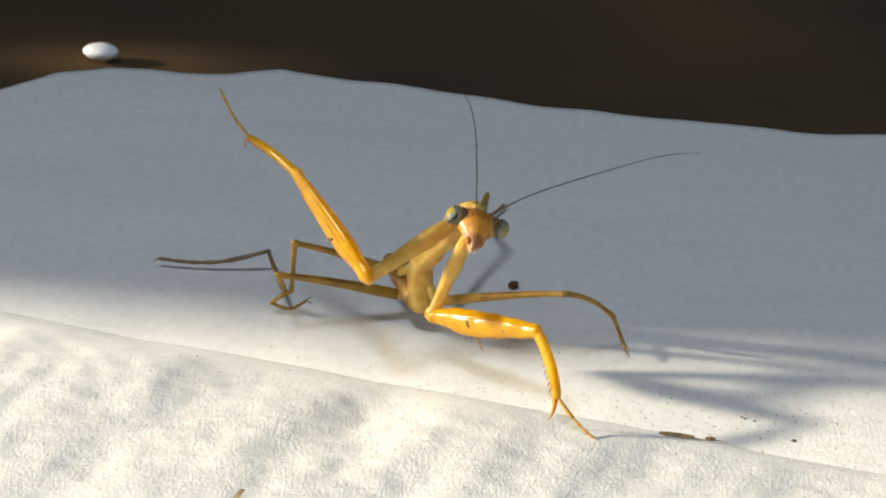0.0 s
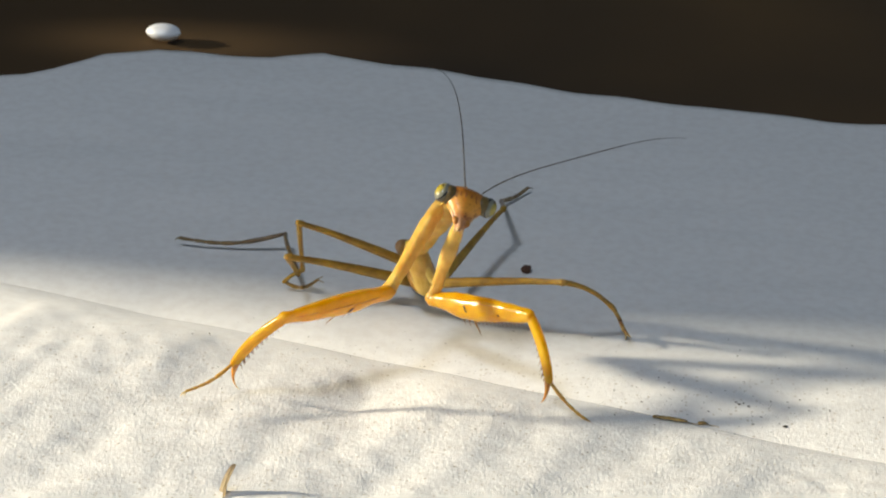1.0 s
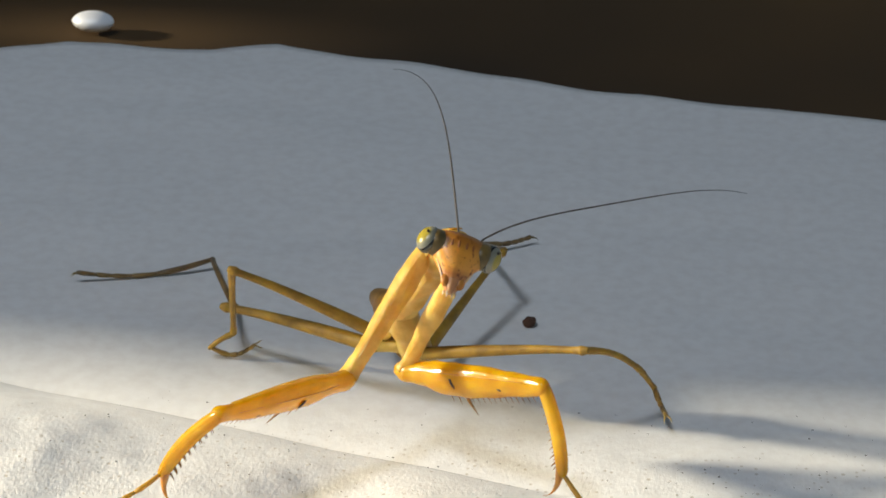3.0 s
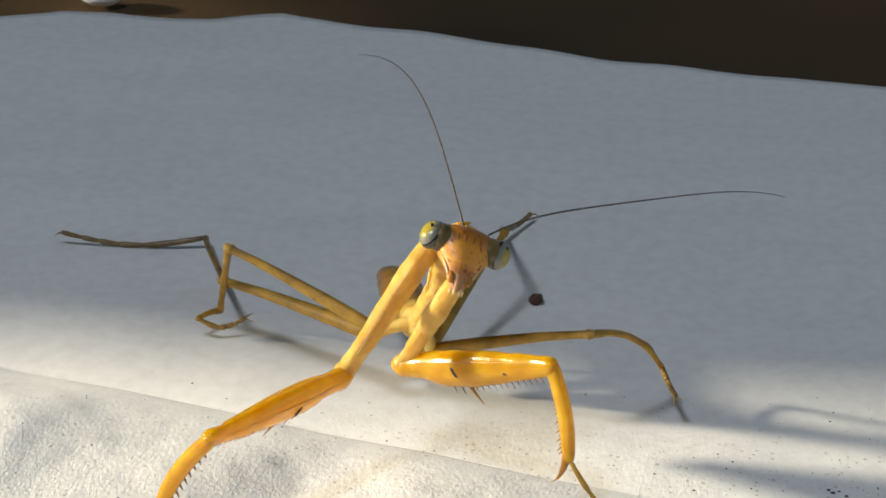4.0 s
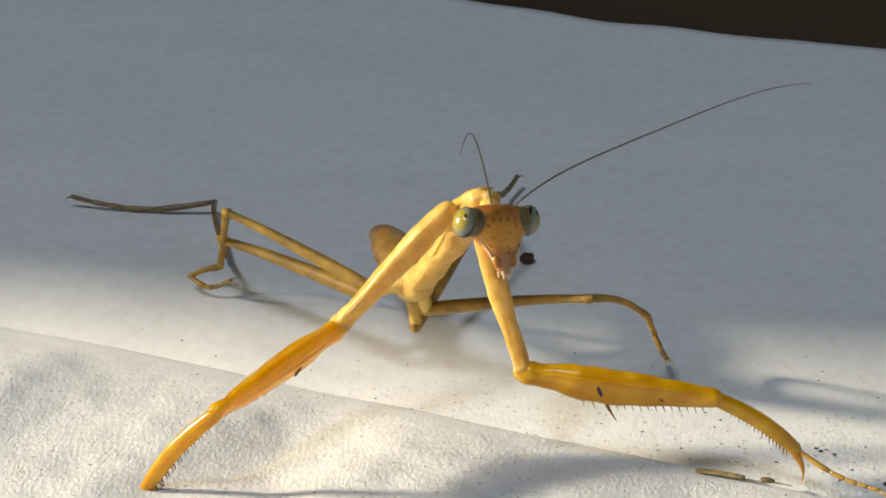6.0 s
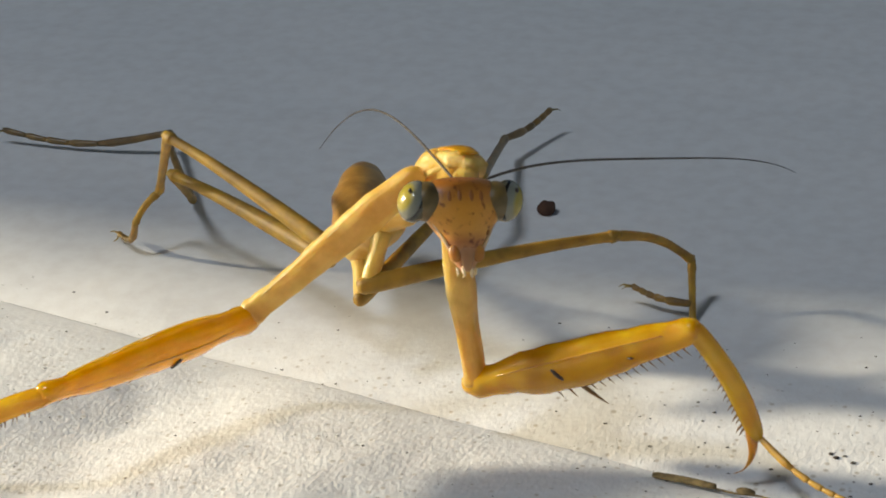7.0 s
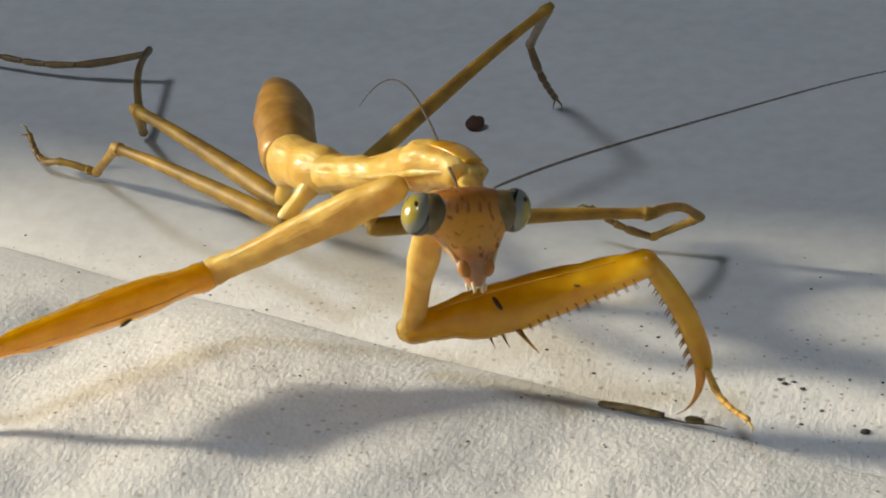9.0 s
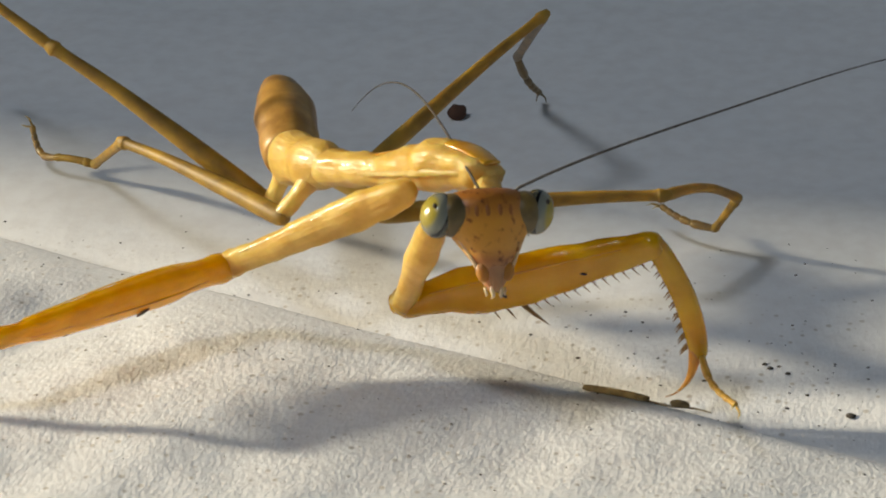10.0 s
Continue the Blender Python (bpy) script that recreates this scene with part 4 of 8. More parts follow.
    walk(fore_coxa_b, [
        (0, pose(-0.01899, 0.01012, 0.01319, -95.2, 70.8, 170.6)),
        (0.1, pose(-0.01867, 0.00970, 0.01267, -104.7, 69.7, 160.3)),
        (0.2, pose(-0.01855, 0.00974, 0.01260, -100.8, 68.0, 163.8)),
        (0.3, pose(-0.01896, 0.00964, 0.01273, -95.1, 66.3, 169.4)),
        (0.5, pose(-0.01845, 0.00951, 0.01269, -94.8, 64.6, 169.2)),
        (1, pose(-0.01995, 0.00910, 0.01340, -111.2, 73.3, 154.8)),
        (1.5, pose(-0.01965, 0.00846, 0.01383, -105.4, 71.6, 160.2)),
        (2, pose(-0.01934, 0.00781, 0.01426, -100.4, 69.9, 164.8)),
        (2.5, pose(-0.01929, 0.00709, 0.01442, -108.8, 68.4, 155.7)),
        (3, pose(-0.01881, 0.00584, 0.01411, -111.2, 65.6, 152.1)),
        (3.4, pose(-0.01844, 0.00485, 0.01386, -112.6, 63.4, 149.8)),
        (3.8, pose(-0.01806, 0.00386, 0.01360, -113.6, 61.2, 147.8)),
        (4, pose(-0.01788, 0.00336, 0.01347, -114.0, 60.1, 146.9)),
        (4.5, pose(-0.01799, 0.00302, 0.01371, -116.8, 58.6, 143.4)),
        (5, pose(-0.01766, 0.00256, 0.01393, -112.0, 56.9, 147.5)),
        (5.25, pose(-0.01727, 0.00242, 0.01400, -104.8, 55.0, 154.5)),
        (5.5, pose(-0.01688, 0.00228, 0.01408, -98.6, 53.1, 160.8)),
        (5.6, pose(-0.01644, 0.00209, 0.01424, -83.5, 67.4, -177.7)),
        (5.7, pose(-0.01606, 0.00200, 0.01457, -11.0, 76.7, -101.3)),
        (5.8, pose(-0.01496, 0.00249, 0.01392, 37.7, 66.9, -51.7)),
        (5.9, pose(-0.01466, 0.00246, 0.01362, 54.6, 54.3, -35.0)),
        (6, pose(-0.01462, 0.00227, 0.01358, 44.8, 61.3, -44.8)),
        (6.2, pose(-0.01443, 0.00149, 0.01337, 50.7, 72.1, -37.8)),
        (6.5, pose(-0.01282, 0.00117, 0.01257, 61.2, 79.1, -27.3)),
        (6.9, pose(-0.01063, 0.00071, 0.01140, 120.6, 84.2, 31.7)),
        (7.1, pose(-0.00954, 0.00049, 0.01079, 156.7, 82.4, 67.5)),
        (7.3, pose(-0.00850, 0.00024, 0.01099, 113.8, 85.2, 23.5)),
        (7.5, pose(-0.00888, -0.00070, 0.01038, 154.8, 78.6, 65.5)),
        (7.7, pose(-0.00884, -0.00108, 0.01042, 163.2, 78.6, 73.1)),
        (7.8, pose(-0.00880, -0.00125, 0.01038, 170.4, 78.1, 79.8)),
        (7.9, pose(-0.00877, -0.00144, 0.01033, 175.2, 77.2, 84.4)),
        (8, pose(-0.00873, -0.00164, 0.01026, 179.1, 76.0, 87.9)),
        (8.5, pose(-0.00840, -0.00287, 0.00973, -167.7, 69.3, 99.9)),
        (9, pose(-0.00727, -0.00384, 0.01062, -139.5, 65.4, 125.0)),
        (9.5, pose(-0.00636, -0.00469, 0.01049, -133.5, 58.3, 127.7)),
        (9.6, pose(-0.00618, -0.00485, 0.01047, -132.7, 56.9, 127.8)),
        (9.8, pose(-0.00604, -0.00590, 0.01051, -138.2, 52.9, 122.5)),
        (9.9, pose(-0.00596, -0.00621, 0.01051, -138.8, 51.4, 121.2)),
        (10, pose(-0.00590, -0.00653, 0.01050, -139.3, 49.9, 119.9)),
    ])
    walk(fore_femur_b, [
        (0, pose(-0.02164, 0.01056, 0.00549, -13.4, -11.8, -39.0)),
        (0.1, pose(-0.02134, 0.01066, 0.00502, -16.1, -12.8, -36.3)),
        (0.2, pose(-0.02148, 0.01059, 0.00503, -15.4, -12.0, -36.0)),
        (0.3, pose(-0.02218, 0.01024, 0.00526, -11.9, -11.8, -35.5)),
        (0.5, pose(-0.02189, 0.01016, 0.00533, -12.7, -12.4, -34.1)),
        (1, pose(-0.02207, 0.01010, 0.00559, -8.2, -11.9, -38.8)),
        (1.5, pose(-0.02206, 0.00933, 0.00609, -5.3, -11.3, -37.2)),
        (2, pose(-0.02204, 0.00855, 0.00660, -2.2, -10.5, -35.7)),
        (2.5, pose(-0.02202, 0.00832, 0.00684, -0.8, -11.3, -35.7)),
        (3, pose(-0.02179, 0.00742, 0.00668, -1.3, -13.5, -34.4)),
        (3.4, pose(-0.02160, 0.00669, 0.00657, -1.7, -15.2, -33.3)),
        (3.8, pose(-0.02139, 0.00595, 0.00645, -2.1, -16.8, -32.1)),
        (4, pose(-0.02129, 0.00558, 0.00640, -2.3, -17.6, -31.6)),
        (4.5, pose(-0.02140, 0.00555, 0.00675, -0.6, -15.9, -30.7)),
        (5, pose(-0.02142, 0.00495, 0.00710, 2.0, -15.3, -31.3)),
        (5.25, pose(-0.02149, 0.00444, 0.00732, 2.7, -14.6, -25.6)),
        (5.5, pose(-0.02151, 0.00389, 0.00756, 3.8, -13.5, -19.8)),
        (5.6, pose(-0.01958, 0.00197, 0.00671, 22.4, -31.7, -2.7)),
        (5.7, pose(-0.01643, 0.00015, 0.00663, 11.0, -42.1, 20.8)),
        (5.8, pose(-0.01297, -0.00002, 0.00641, -19.7, -43.6, 33.5)),
        (5.9, pose(-0.01076, -0.00027, 0.00699, -33.9, -38.7, 35.7)),
        (6, pose(-0.01184, -0.00049, 0.00643, 0.5, 3.7, -2.8)),
        (6.2, pose(-0.01245, -0.00005, 0.00561, -1.9, -8.5, -2.8)),
        (6.5, pose(-0.01144, 0.00046, 0.00456, 1.7, -14.4, -5.0)),
        (6.9, pose(-0.00992, 0.00115, 0.00329, 5.8, -21.2, -8.3)),
        (7.1, pose(-0.00912, 0.00149, 0.00271, 7.5, -24.3, -10.0)),
        (7.3, pose(-0.00787, 0.00052, 0.00286, 9.0, -27.0, -11.4)),
        (7.5, pose(-0.00821, 0.00077, 0.00238, 2.9, -30.7, -11.6)),
        (7.7, pose(-0.00837, 0.00047, 0.00242, -17.1, -32.6, -7.8)),
        (7.8, pose(-0.00851, 0.00040, 0.00240, -27.0, -30.9, -6.3)),
        (7.9, pose(-0.00859, 0.00035, 0.00237, -31.7, -29.1, -5.3)),
        (8, pose(-0.00866, 0.00032, 0.00234, -34.6, -27.9, -4.6)),
        (8.5, pose(-0.00889, -0.00002, 0.00210, -34.8, -28.8, -3.7)),
        (9, pose(-0.00922, -0.00105, 0.00320, -38.2, -22.8, -2.9)),
        (9.5, pose(-0.00897, -0.00130, 0.00354, -36.5, -21.9, -2.6)),
        (9.6, pose(-0.00891, -0.00133, 0.00363, -36.1, -21.4, -2.5)),
        (9.8, pose(-0.00869, -0.00175, 0.00400, -7.4, -20.3, -1.5)),
        (9.9, pose(-0.00860, -0.00186, 0.00413, -3.4, -19.8, -1.3)),
        (10, pose(-0.00851, -0.00197, 0.00426, 0.8, -19.3, -1.0)),
    ])
    walk(fore_tibia_b, [
        (0, pose(-0.01192, 0.00268, 0.00811, -27.5, 46.0, -63.6)),
        (0.1, pose(-0.01129, 0.00329, 0.00786, -33.2, 46.7, -67.0)),
        (0.2, pose(-0.01137, 0.00323, 0.00769, -32.6, 47.9, -66.1)),
        (0.3, pose(-0.01199, 0.00297, 0.00786, -27.6, 52.7, -61.5)),
        (0.5, pose(-0.01155, 0.00316, 0.00806, -29.2, 52.2, -61.9)),
        (1, pose(-0.01232, 0.00226, 0.00823, -19.0, 53.1, -56.6)),
        (1.5, pose(-0.01208, 0.00174, 0.00859, -13.9, 58.4, -50.6)),
        (2, pose(-0.01184, 0.00121, 0.00892, -6.8, 63.1, -42.3)),
        (2.5, pose(-0.01185, 0.00101, 0.00936, -3.2, 69.7, -38.9)),
        (3, pose(-0.01153, 0.00040, 0.00967, -5.5, 71.1, -40.0)),
        (3.4, pose(-0.01128, -0.00008, 0.00992, -7.4, 72.2, -41.0)),
        (3.8, pose(-0.01103, -0.00056, 0.01016, -9.4, 73.1, -42.0)),
        (4, pose(-0.01091, -0.00080, 0.01027, -10.4, 73.5, -42.5)),
        (4.5, pose(-0.01083, -0.00073, 0.01025, -3.9, 78.6, -34.8)),
        (5, pose(-0.01088, -0.00146, 0.01048, 12.3, 77.3, -18.6)),
        (5.25, pose(-0.01033, -0.00091, 0.01054, 23.8, 81.0, -1.1)),
        (5.5, pose(-0.00981, -0.00032, 0.01054, 43.0, 82.5, 24.2)),
        (5.6, pose(-0.00872, 0.00146, 0.01344, 41.7, 50.9, 48.6)),
        (5.7, pose(-0.00756, 0.00352, 0.01520, 11.5, 0.4, 31.4)),
        (5.8, pose(-0.00526, 0.00509, 0.01524, -26.7, -24.7, 20.2)),
        (5.9, pose(-0.00266, 0.00554, 0.01499, -48.4, -25.5, 14.2)),
        (6, pose(0.00090, -0.00113, 0.00560, 1.1, 31.9, -2.3)),
        (6.2, pose(0.00018, -0.00067, 0.00751, -4.0, 45.9, -6.1)),
        (6.5, pose(0.00089, -0.00062, 0.00773, 3.9, 53.3, -1.2)),
        (6.9, pose(0.00187, -0.00056, 0.00791, 15.6, 61.6, 8.4)),
        (7.1, pose(0.00236, -0.00053, 0.00796, 22.3, 64.9, 14.6)),
        (7.3, pose(0.00328, -0.00173, 0.00867, 38.7, 68.8, 31.5)),
        (7.5, pose(0.00256, -0.00144, 0.00890, 26.2, 69.2, 16.2)),
        (7.7, pose(0.00229, -0.00099, 0.00930, -4.0, 73.7, -14.9)),
        (7.8, pose(0.00240, -0.00081, 0.00896, 4.0, 72.3, 2.6)),
        (7.9, pose(0.00252, -0.00069, 0.00859, 10.8, 70.2, 18.3)),
        (8, pose(0.00261, -0.00058, 0.00831, 13.3, 68.8, 26.0)),
        (8.5, pose(0.00228, -0.00075, 0.00826, 8.2, 67.4, 21.0)),
        (9, pose(0.00255, -0.00165, 0.00815, 4.0, 65.6, 22.3)),
        (9.5, pose(0.00287, -0.00183, 0.00830, 5.1, 66.1, 23.4)),
        (9.6, pose(0.00298, -0.00185, 0.00830, 6.5, 66.6, 24.6)),
        (9.8, pose(0.00330, -0.00207, 0.00843, 12.8, 68.4, 25.8)),
        (9.9, pose(0.00342, -0.00213, 0.00845, 13.7, 69.0, 26.7)),
        (10, pose(0.00355, -0.00217, 0.00847, 14.6, 69.8, 27.7)),
    ])
    walk(fore_tarsus_b, [
        (0, pose(-0.00992, -0.00136, 0.00344, -13.8, 29.4, -38.7)),
        (0.1, pose(-0.00955, -0.00081, 0.00314, -15.1, 25.8, -41.5)),
        (0.2, pose(-0.00961, -0.00074, 0.00288, -15.9, 23.0, -43.5)),
        (0.3, pose(-0.01012, -0.00048, 0.00270, -16.8, 21.1, -45.8)),
        (0.5, pose(-0.00968, -0.00035, 0.00293, -16.7, 23.5, -45.6)),
        (1, pose(-0.01018, -0.00099, 0.00304, -13.5, 24.7, -37.9)),
        (1.5, pose(-0.00993, -0.00088, 0.00307, -14.4, 25.0, -39.9)),
        (2, pose(-0.00966, -0.00077, 0.00314, -15.3, 25.8, -42.0)),
        (2.5, pose(-0.01009, -0.00041, 0.00327, -13.5, 27.2, -38.1)),
        (3, pose(-0.00992, -0.00094, 0.00353, -13.2, 30.2, -37.3)),
        (3.4, pose(-0.00978, -0.00138, 0.00374, -12.8, 32.6, -36.7)),
        (3.8, pose(-0.00963, -0.00182, 0.00395, -12.5, 35.2, -36.0)),
        (4, pose(-0.00955, -0.00204, 0.00405, -12.3, 36.5, -35.7)),
        (4.5, pose(-0.00978, -0.00147, 0.00389, -10.6, 34.0, -32.7)),
        (5, pose(-0.00954, -0.00191, 0.00415, -9.7, 37.5, -31.2)),
        (5.25, pose(-0.00932, -0.00093, 0.00413, -14.9, 36.5, -40.0)),
        (5.5, pose(-0.00903, 0.00002, 0.00411, -19.9, 34.6, -48.4)),
        (5.6, pose(-0.00601, 0.00453, 0.00841, -17.3, -16.0, -34.1)),
        (5.7, pose(-0.00202, 0.00690, 0.01515, -33.1, -40.6, -2.3)),
        (5.8, pose(0.00027, 0.00712, 0.01796, -44.3, -53.6, 12.9)),
        (5.9, pose(0.00302, 0.00698, 0.01778, -40.2, -57.1, 7.9)),
        (6, pose(0.00640, -0.00135, 0.00217, -27.6, 15.2, -20.1)),
        (6.2, pose(0.00466, -0.00114, 0.00284, -26.5, 22.3, -16.6)),
        (6.5, pose(0.00477, -0.00070, 0.00253, -28.3, 19.1, -21.7)),
        (6.9, pose(0.00492, -0.00011, 0.00221, -30.4, 15.8, -28.5)),
        (7.1, pose(0.00502, 0.00016, 0.00208, -31.2, 14.5, -31.7)),
        (7.3, pose(0.00528, -0.00050, 0.00262, -31.6, 15.7, -33.4)),
        (7.5, pose(0.00477, -0.00080, 0.00283, -48.5, 3.3, -51.1)),
        (7.7, pose(0.00405, -0.00146, 0.00307, -38.3, 6.1, -38.0)),
        (7.8, pose(0.00437, -0.00072, 0.00278, -45.4, 1.9, -48.1)),
        (7.9, pose(0.00461, 0.00000, 0.00248, -51.4, -1.0, -57.2)),
        (8, pose(0.00472, 0.00045, 0.00226, -54.0, -3.0, -63.1)),
        (8.5, pose(0.00461, 0.00014, 0.00227, -55.2, 2.2, -59.4)),
        (9, pose(0.00503, -0.00063, 0.00224, -53.8, -4.5, -62.2)),
        (9.5, pose(0.00529, -0.00079, 0.00237, -55.2, -2.7, -64.1)),
        (9.6, pose(0.00532, -0.00078, 0.00234, -55.0, -3.1, -64.5)),
        (9.8, pose(0.00545, -0.00103, 0.00240, -54.4, -4.4, -65.4)),
        (9.9, pose(0.00549, -0.00109, 0.00239, -54.2, -5.0, -65.7)),
        (10, pose(0.00554, -0.00112, 0.00238, -54.1, -5.4, -66.0)),
    ])
    walk(mid_coxa_a, [
        (0, pose(-0.02283, 0.01822, 0.00698, -103.4, 31.8, 138.6)),
        (0.1, pose(-0.02262, 0.01812, 0.00702, -112.7, 33.6, 129.1)),
        (0.2, pose(-0.02257, 0.01806, 0.00701, -111.6, 33.0, 129.6)),
        (0.3, pose(-0.02276, 0.01798, 0.00709, -107.5, 31.0, 132.0)),
        (0.5, pose(-0.02267, 0.01777, 0.00722, -110.6, 32.0, 129.5)),
        (1, pose(-0.02418, 0.01686, 0.00741, -143.3, 47.2, 113.5)),
        (1.5, pose(-0.02373, 0.01625, 0.00777, -140.0, 49.8, 117.5)),
        (2, pose(-0.02325, 0.01562, 0.00810, -135.2, 51.6, 122.3)),
        (2.5, pose(-0.02322, 0.01491, 0.00840, -137.2, 52.9, 121.2)),
        (3, pose(-0.02245, 0.01366, 0.00816, -125.1, 55.4, 133.4)),
        (3.4, pose(-0.02159, 0.01254, 0.00769, -102.1, 46.7, 153.2)),
        (3.8, pose(-0.02067, 0.01170, 0.00709, -81.6, 26.0, 175.8)),
        (4, pose(-0.02033, 0.01138, 0.00684, -78.4, 14.0, -177.5)),
        (4.5, pose(-0.02031, 0.01108, 0.00718, -78.7, 11.8, -178.8)),
        (5, pose(-0.02016, 0.01060, 0.00731, -78.8, 13.8, -179.3)),
        (5.25, pose(-0.02012, 0.01029, 0.00736, -78.8, 13.8, -179.3)),
        (5.5, pose(-0.02007, 0.00997, 0.00741, -78.9, 13.9, -179.4)),
        (5.6, pose(-0.01997, 0.00975, 0.00742, -79.1, 12.6, 179.1)),
        (5.7, pose(-0.01987, 0.00952, 0.00742, -79.4, 11.3, 177.5)),
        (5.8, pose(-0.01993, 0.00950, 0.00756, -79.2, 12.9, 179.0)),
        (5.9, pose(-0.01987, 0.00949, 0.00756, -78.7, 11.2, -179.1)),
        (6, pose(-0.01971, 0.00941, 0.00756, -78.6, 9.9, -178.6)),
        (6.2, pose(-0.01934, 0.00906, 0.00743, -78.9, 15.9, -179.1)),
        (6.5, pose(-0.01820, 0.00894, 0.00770, -74.6, 19.4, -166.1)),
        (6.9, pose(-0.01665, 0.00888, 0.00815, -66.3, 21.6, -148.9)),
        (7.1, pose(-0.01590, 0.00881, 0.00830, -62.8, 20.8, -142.0)),
        (7.3, pose(-0.01519, 0.00868, 0.00841, -59.9, 19.5, -136.3)),
        (7.5, pose(-0.01548, 0.00795, 0.00860, -53.5, 34.3, -137.5)),
        (7.7, pose(-0.01558, 0.00759, 0.00848, -55.3, 39.8, -142.2)),
        (7.8, pose(-0.01563, 0.00740, 0.00841, -56.8, 42.4, -144.9)),
        (7.9, pose(-0.01568, 0.00722, 0.00834, -58.8, 44.8, -148.1)),
        (8, pose(-0.01573, 0.00704, 0.00826, -61.1, 47.0, -151.5)),
        (8.5, pose(-0.01588, 0.00567, 0.00840, -59.5, 52.8, -150.5)),
        (9, pose(-0.01505, 0.00521, 0.00821, -58.1, 46.0, -147.5)),
        (9.5, pose(-0.01443, 0.00438, 0.00865, -56.2, 45.4, -145.0)),
        (9.6, pose(-0.01430, 0.00421, 0.00874, -55.9, 45.2, -144.6)),
        (9.8, pose(-0.01386, 0.00338, 0.00884, -57.4, 45.5, -146.5)),
        (9.9, pose(-0.01368, 0.00304, 0.00886, -60.7, 46.9, -151.0)),
        (10, pose(-0.01352, 0.00274, 0.00885, -63.5, 47.9, -154.7)),
    ])
    walk(mid_femur_a, [
        (0, pose(-0.02497, 0.02011, 0.00521, 13.0, -24.5, -152.4)),
        (0.1, pose(-0.02438, 0.02029, 0.00516, 12.9, -24.2, -151.7)),
        (0.2, pose(-0.02436, 0.02023, 0.00518, 13.0, -23.1, -153.1)),
        (0.3, pose(-0.02468, 0.02012, 0.00536, 13.3, -22.6, -155.6)),
        (0.5, pose(-0.02449, 0.01997, 0.00544, 13.4, -22.8, -156.3)),
        (1, pose(-0.02509, 0.01896, 0.00494, 14.2, -26.1, -160.6)),
        (1.5, pose(-0.02473, 0.01817, 0.00520, 14.3, -25.5, -162.4)),
        (2, pose(-0.02436, 0.01738, 0.00546, 14.4, -24.9, -164.3)),
        (2.5, pose(-0.02427, 0.01664, 0.00572, 14.5, -25.0, -165.0)),
        (3, pose(-0.02377, 0.01505, 0.00540, 15.3, -24.3, -177.6)),
        (3.4, pose(-0.02364, 0.01358, 0.00524, 15.3, -22.9, 171.4)),
        (3.8, pose(-0.02368, 0.01192, 0.00561, 14.3, -18.7, 159.7)),
        (4, pose(-0.02359, 0.01124, 0.00603, 13.6, -15.3, 155.1)),
        (4.5, pose(-0.02360, 0.01101, 0.00649, 13.4, -13.5, 154.3)),
        (5, pose(-0.02342, 0.01056, 0.00651, 13.4, -13.8, 154.1)),
        (5.25, pose(-0.02338, 0.01025, 0.00655, 13.3, -13.2, 153.8)),
        (5.5, pose(-0.02333, 0.00993, 0.00660, 13.2, -12.5, 153.4)),
        (5.6, pose(-0.02325, 0.00980, 0.00668, 13.1, -12.0, 153.1)),
        (5.7, pose(-0.02316, 0.00967, 0.00677, 13.1, -11.5, 152.8)),
        (5.8, pose(-0.02320, 0.00956, 0.00681, 13.0, -11.6, 151.9)),
        (5.9, pose(-0.02316, 0.00944, 0.00691, 12.9, -11.2, 151.1)),
        (6, pose(-0.02302, 0.00932, 0.00699, 12.9, -10.9, 151.4)),
        (6.2, pose(-0.02257, 0.00901, 0.00651, 13.3, -13.5, 153.0)),
        (6.5, pose(-0.02128, 0.00818, 0.00658, 13.3, -15.1, 152.5)),
        (6.9, pose(-0.01932, 0.00727, 0.00691, 13.4, -15.1, 153.0)),
        (7.1, pose(-0.01838, 0.00687, 0.00711, 13.3, -14.4, 153.2)),
        (7.3, pose(-0.01748, 0.00649, 0.00729, 13.3, -13.5, 153.1)),
        (7.5, pose(-0.01753, 0.00608, 0.00670, 13.1, -8.5, 154.5)),
        (7.7, pose(-0.01762, 0.00600, 0.00633, 13.1, -8.6, 154.7)),
        (7.8, pose(-0.01766, 0.00598, 0.00615, 13.1, -8.6, 154.8)),
        (7.9, pose(-0.01770, 0.00596, 0.00597, 13.1, -8.6, 155.0)),
        (8, pose(-0.01775, 0.00595, 0.00580, 13.1, -8.5, 155.1)),
        (8.5, pose(-0.01765, 0.00467, 0.00572, 12.7, -3.2, 153.5)),
        (9, pose(-0.01702, 0.00396, 0.00579, 12.2, -1.0, 149.4)),
        (9.5, pose(-0.01636, 0.00302, 0.00626, 12.0, -0.2, 147.9)),
        (9.6, pose(-0.01623, 0.00284, 0.00635, 11.9, -0.1, 147.6)),
        (9.8, pose(-0.01582, 0.00208, 0.00645, 11.7, 1.5, 146.4)),
        (9.9, pose(-0.01569, 0.00193, 0.00640, 11.7, 0.8, 146.1)),
        (10, pose(-0.01556, 0.00178, 0.00636, 11.7, 0.2, 145.8)),
    ])
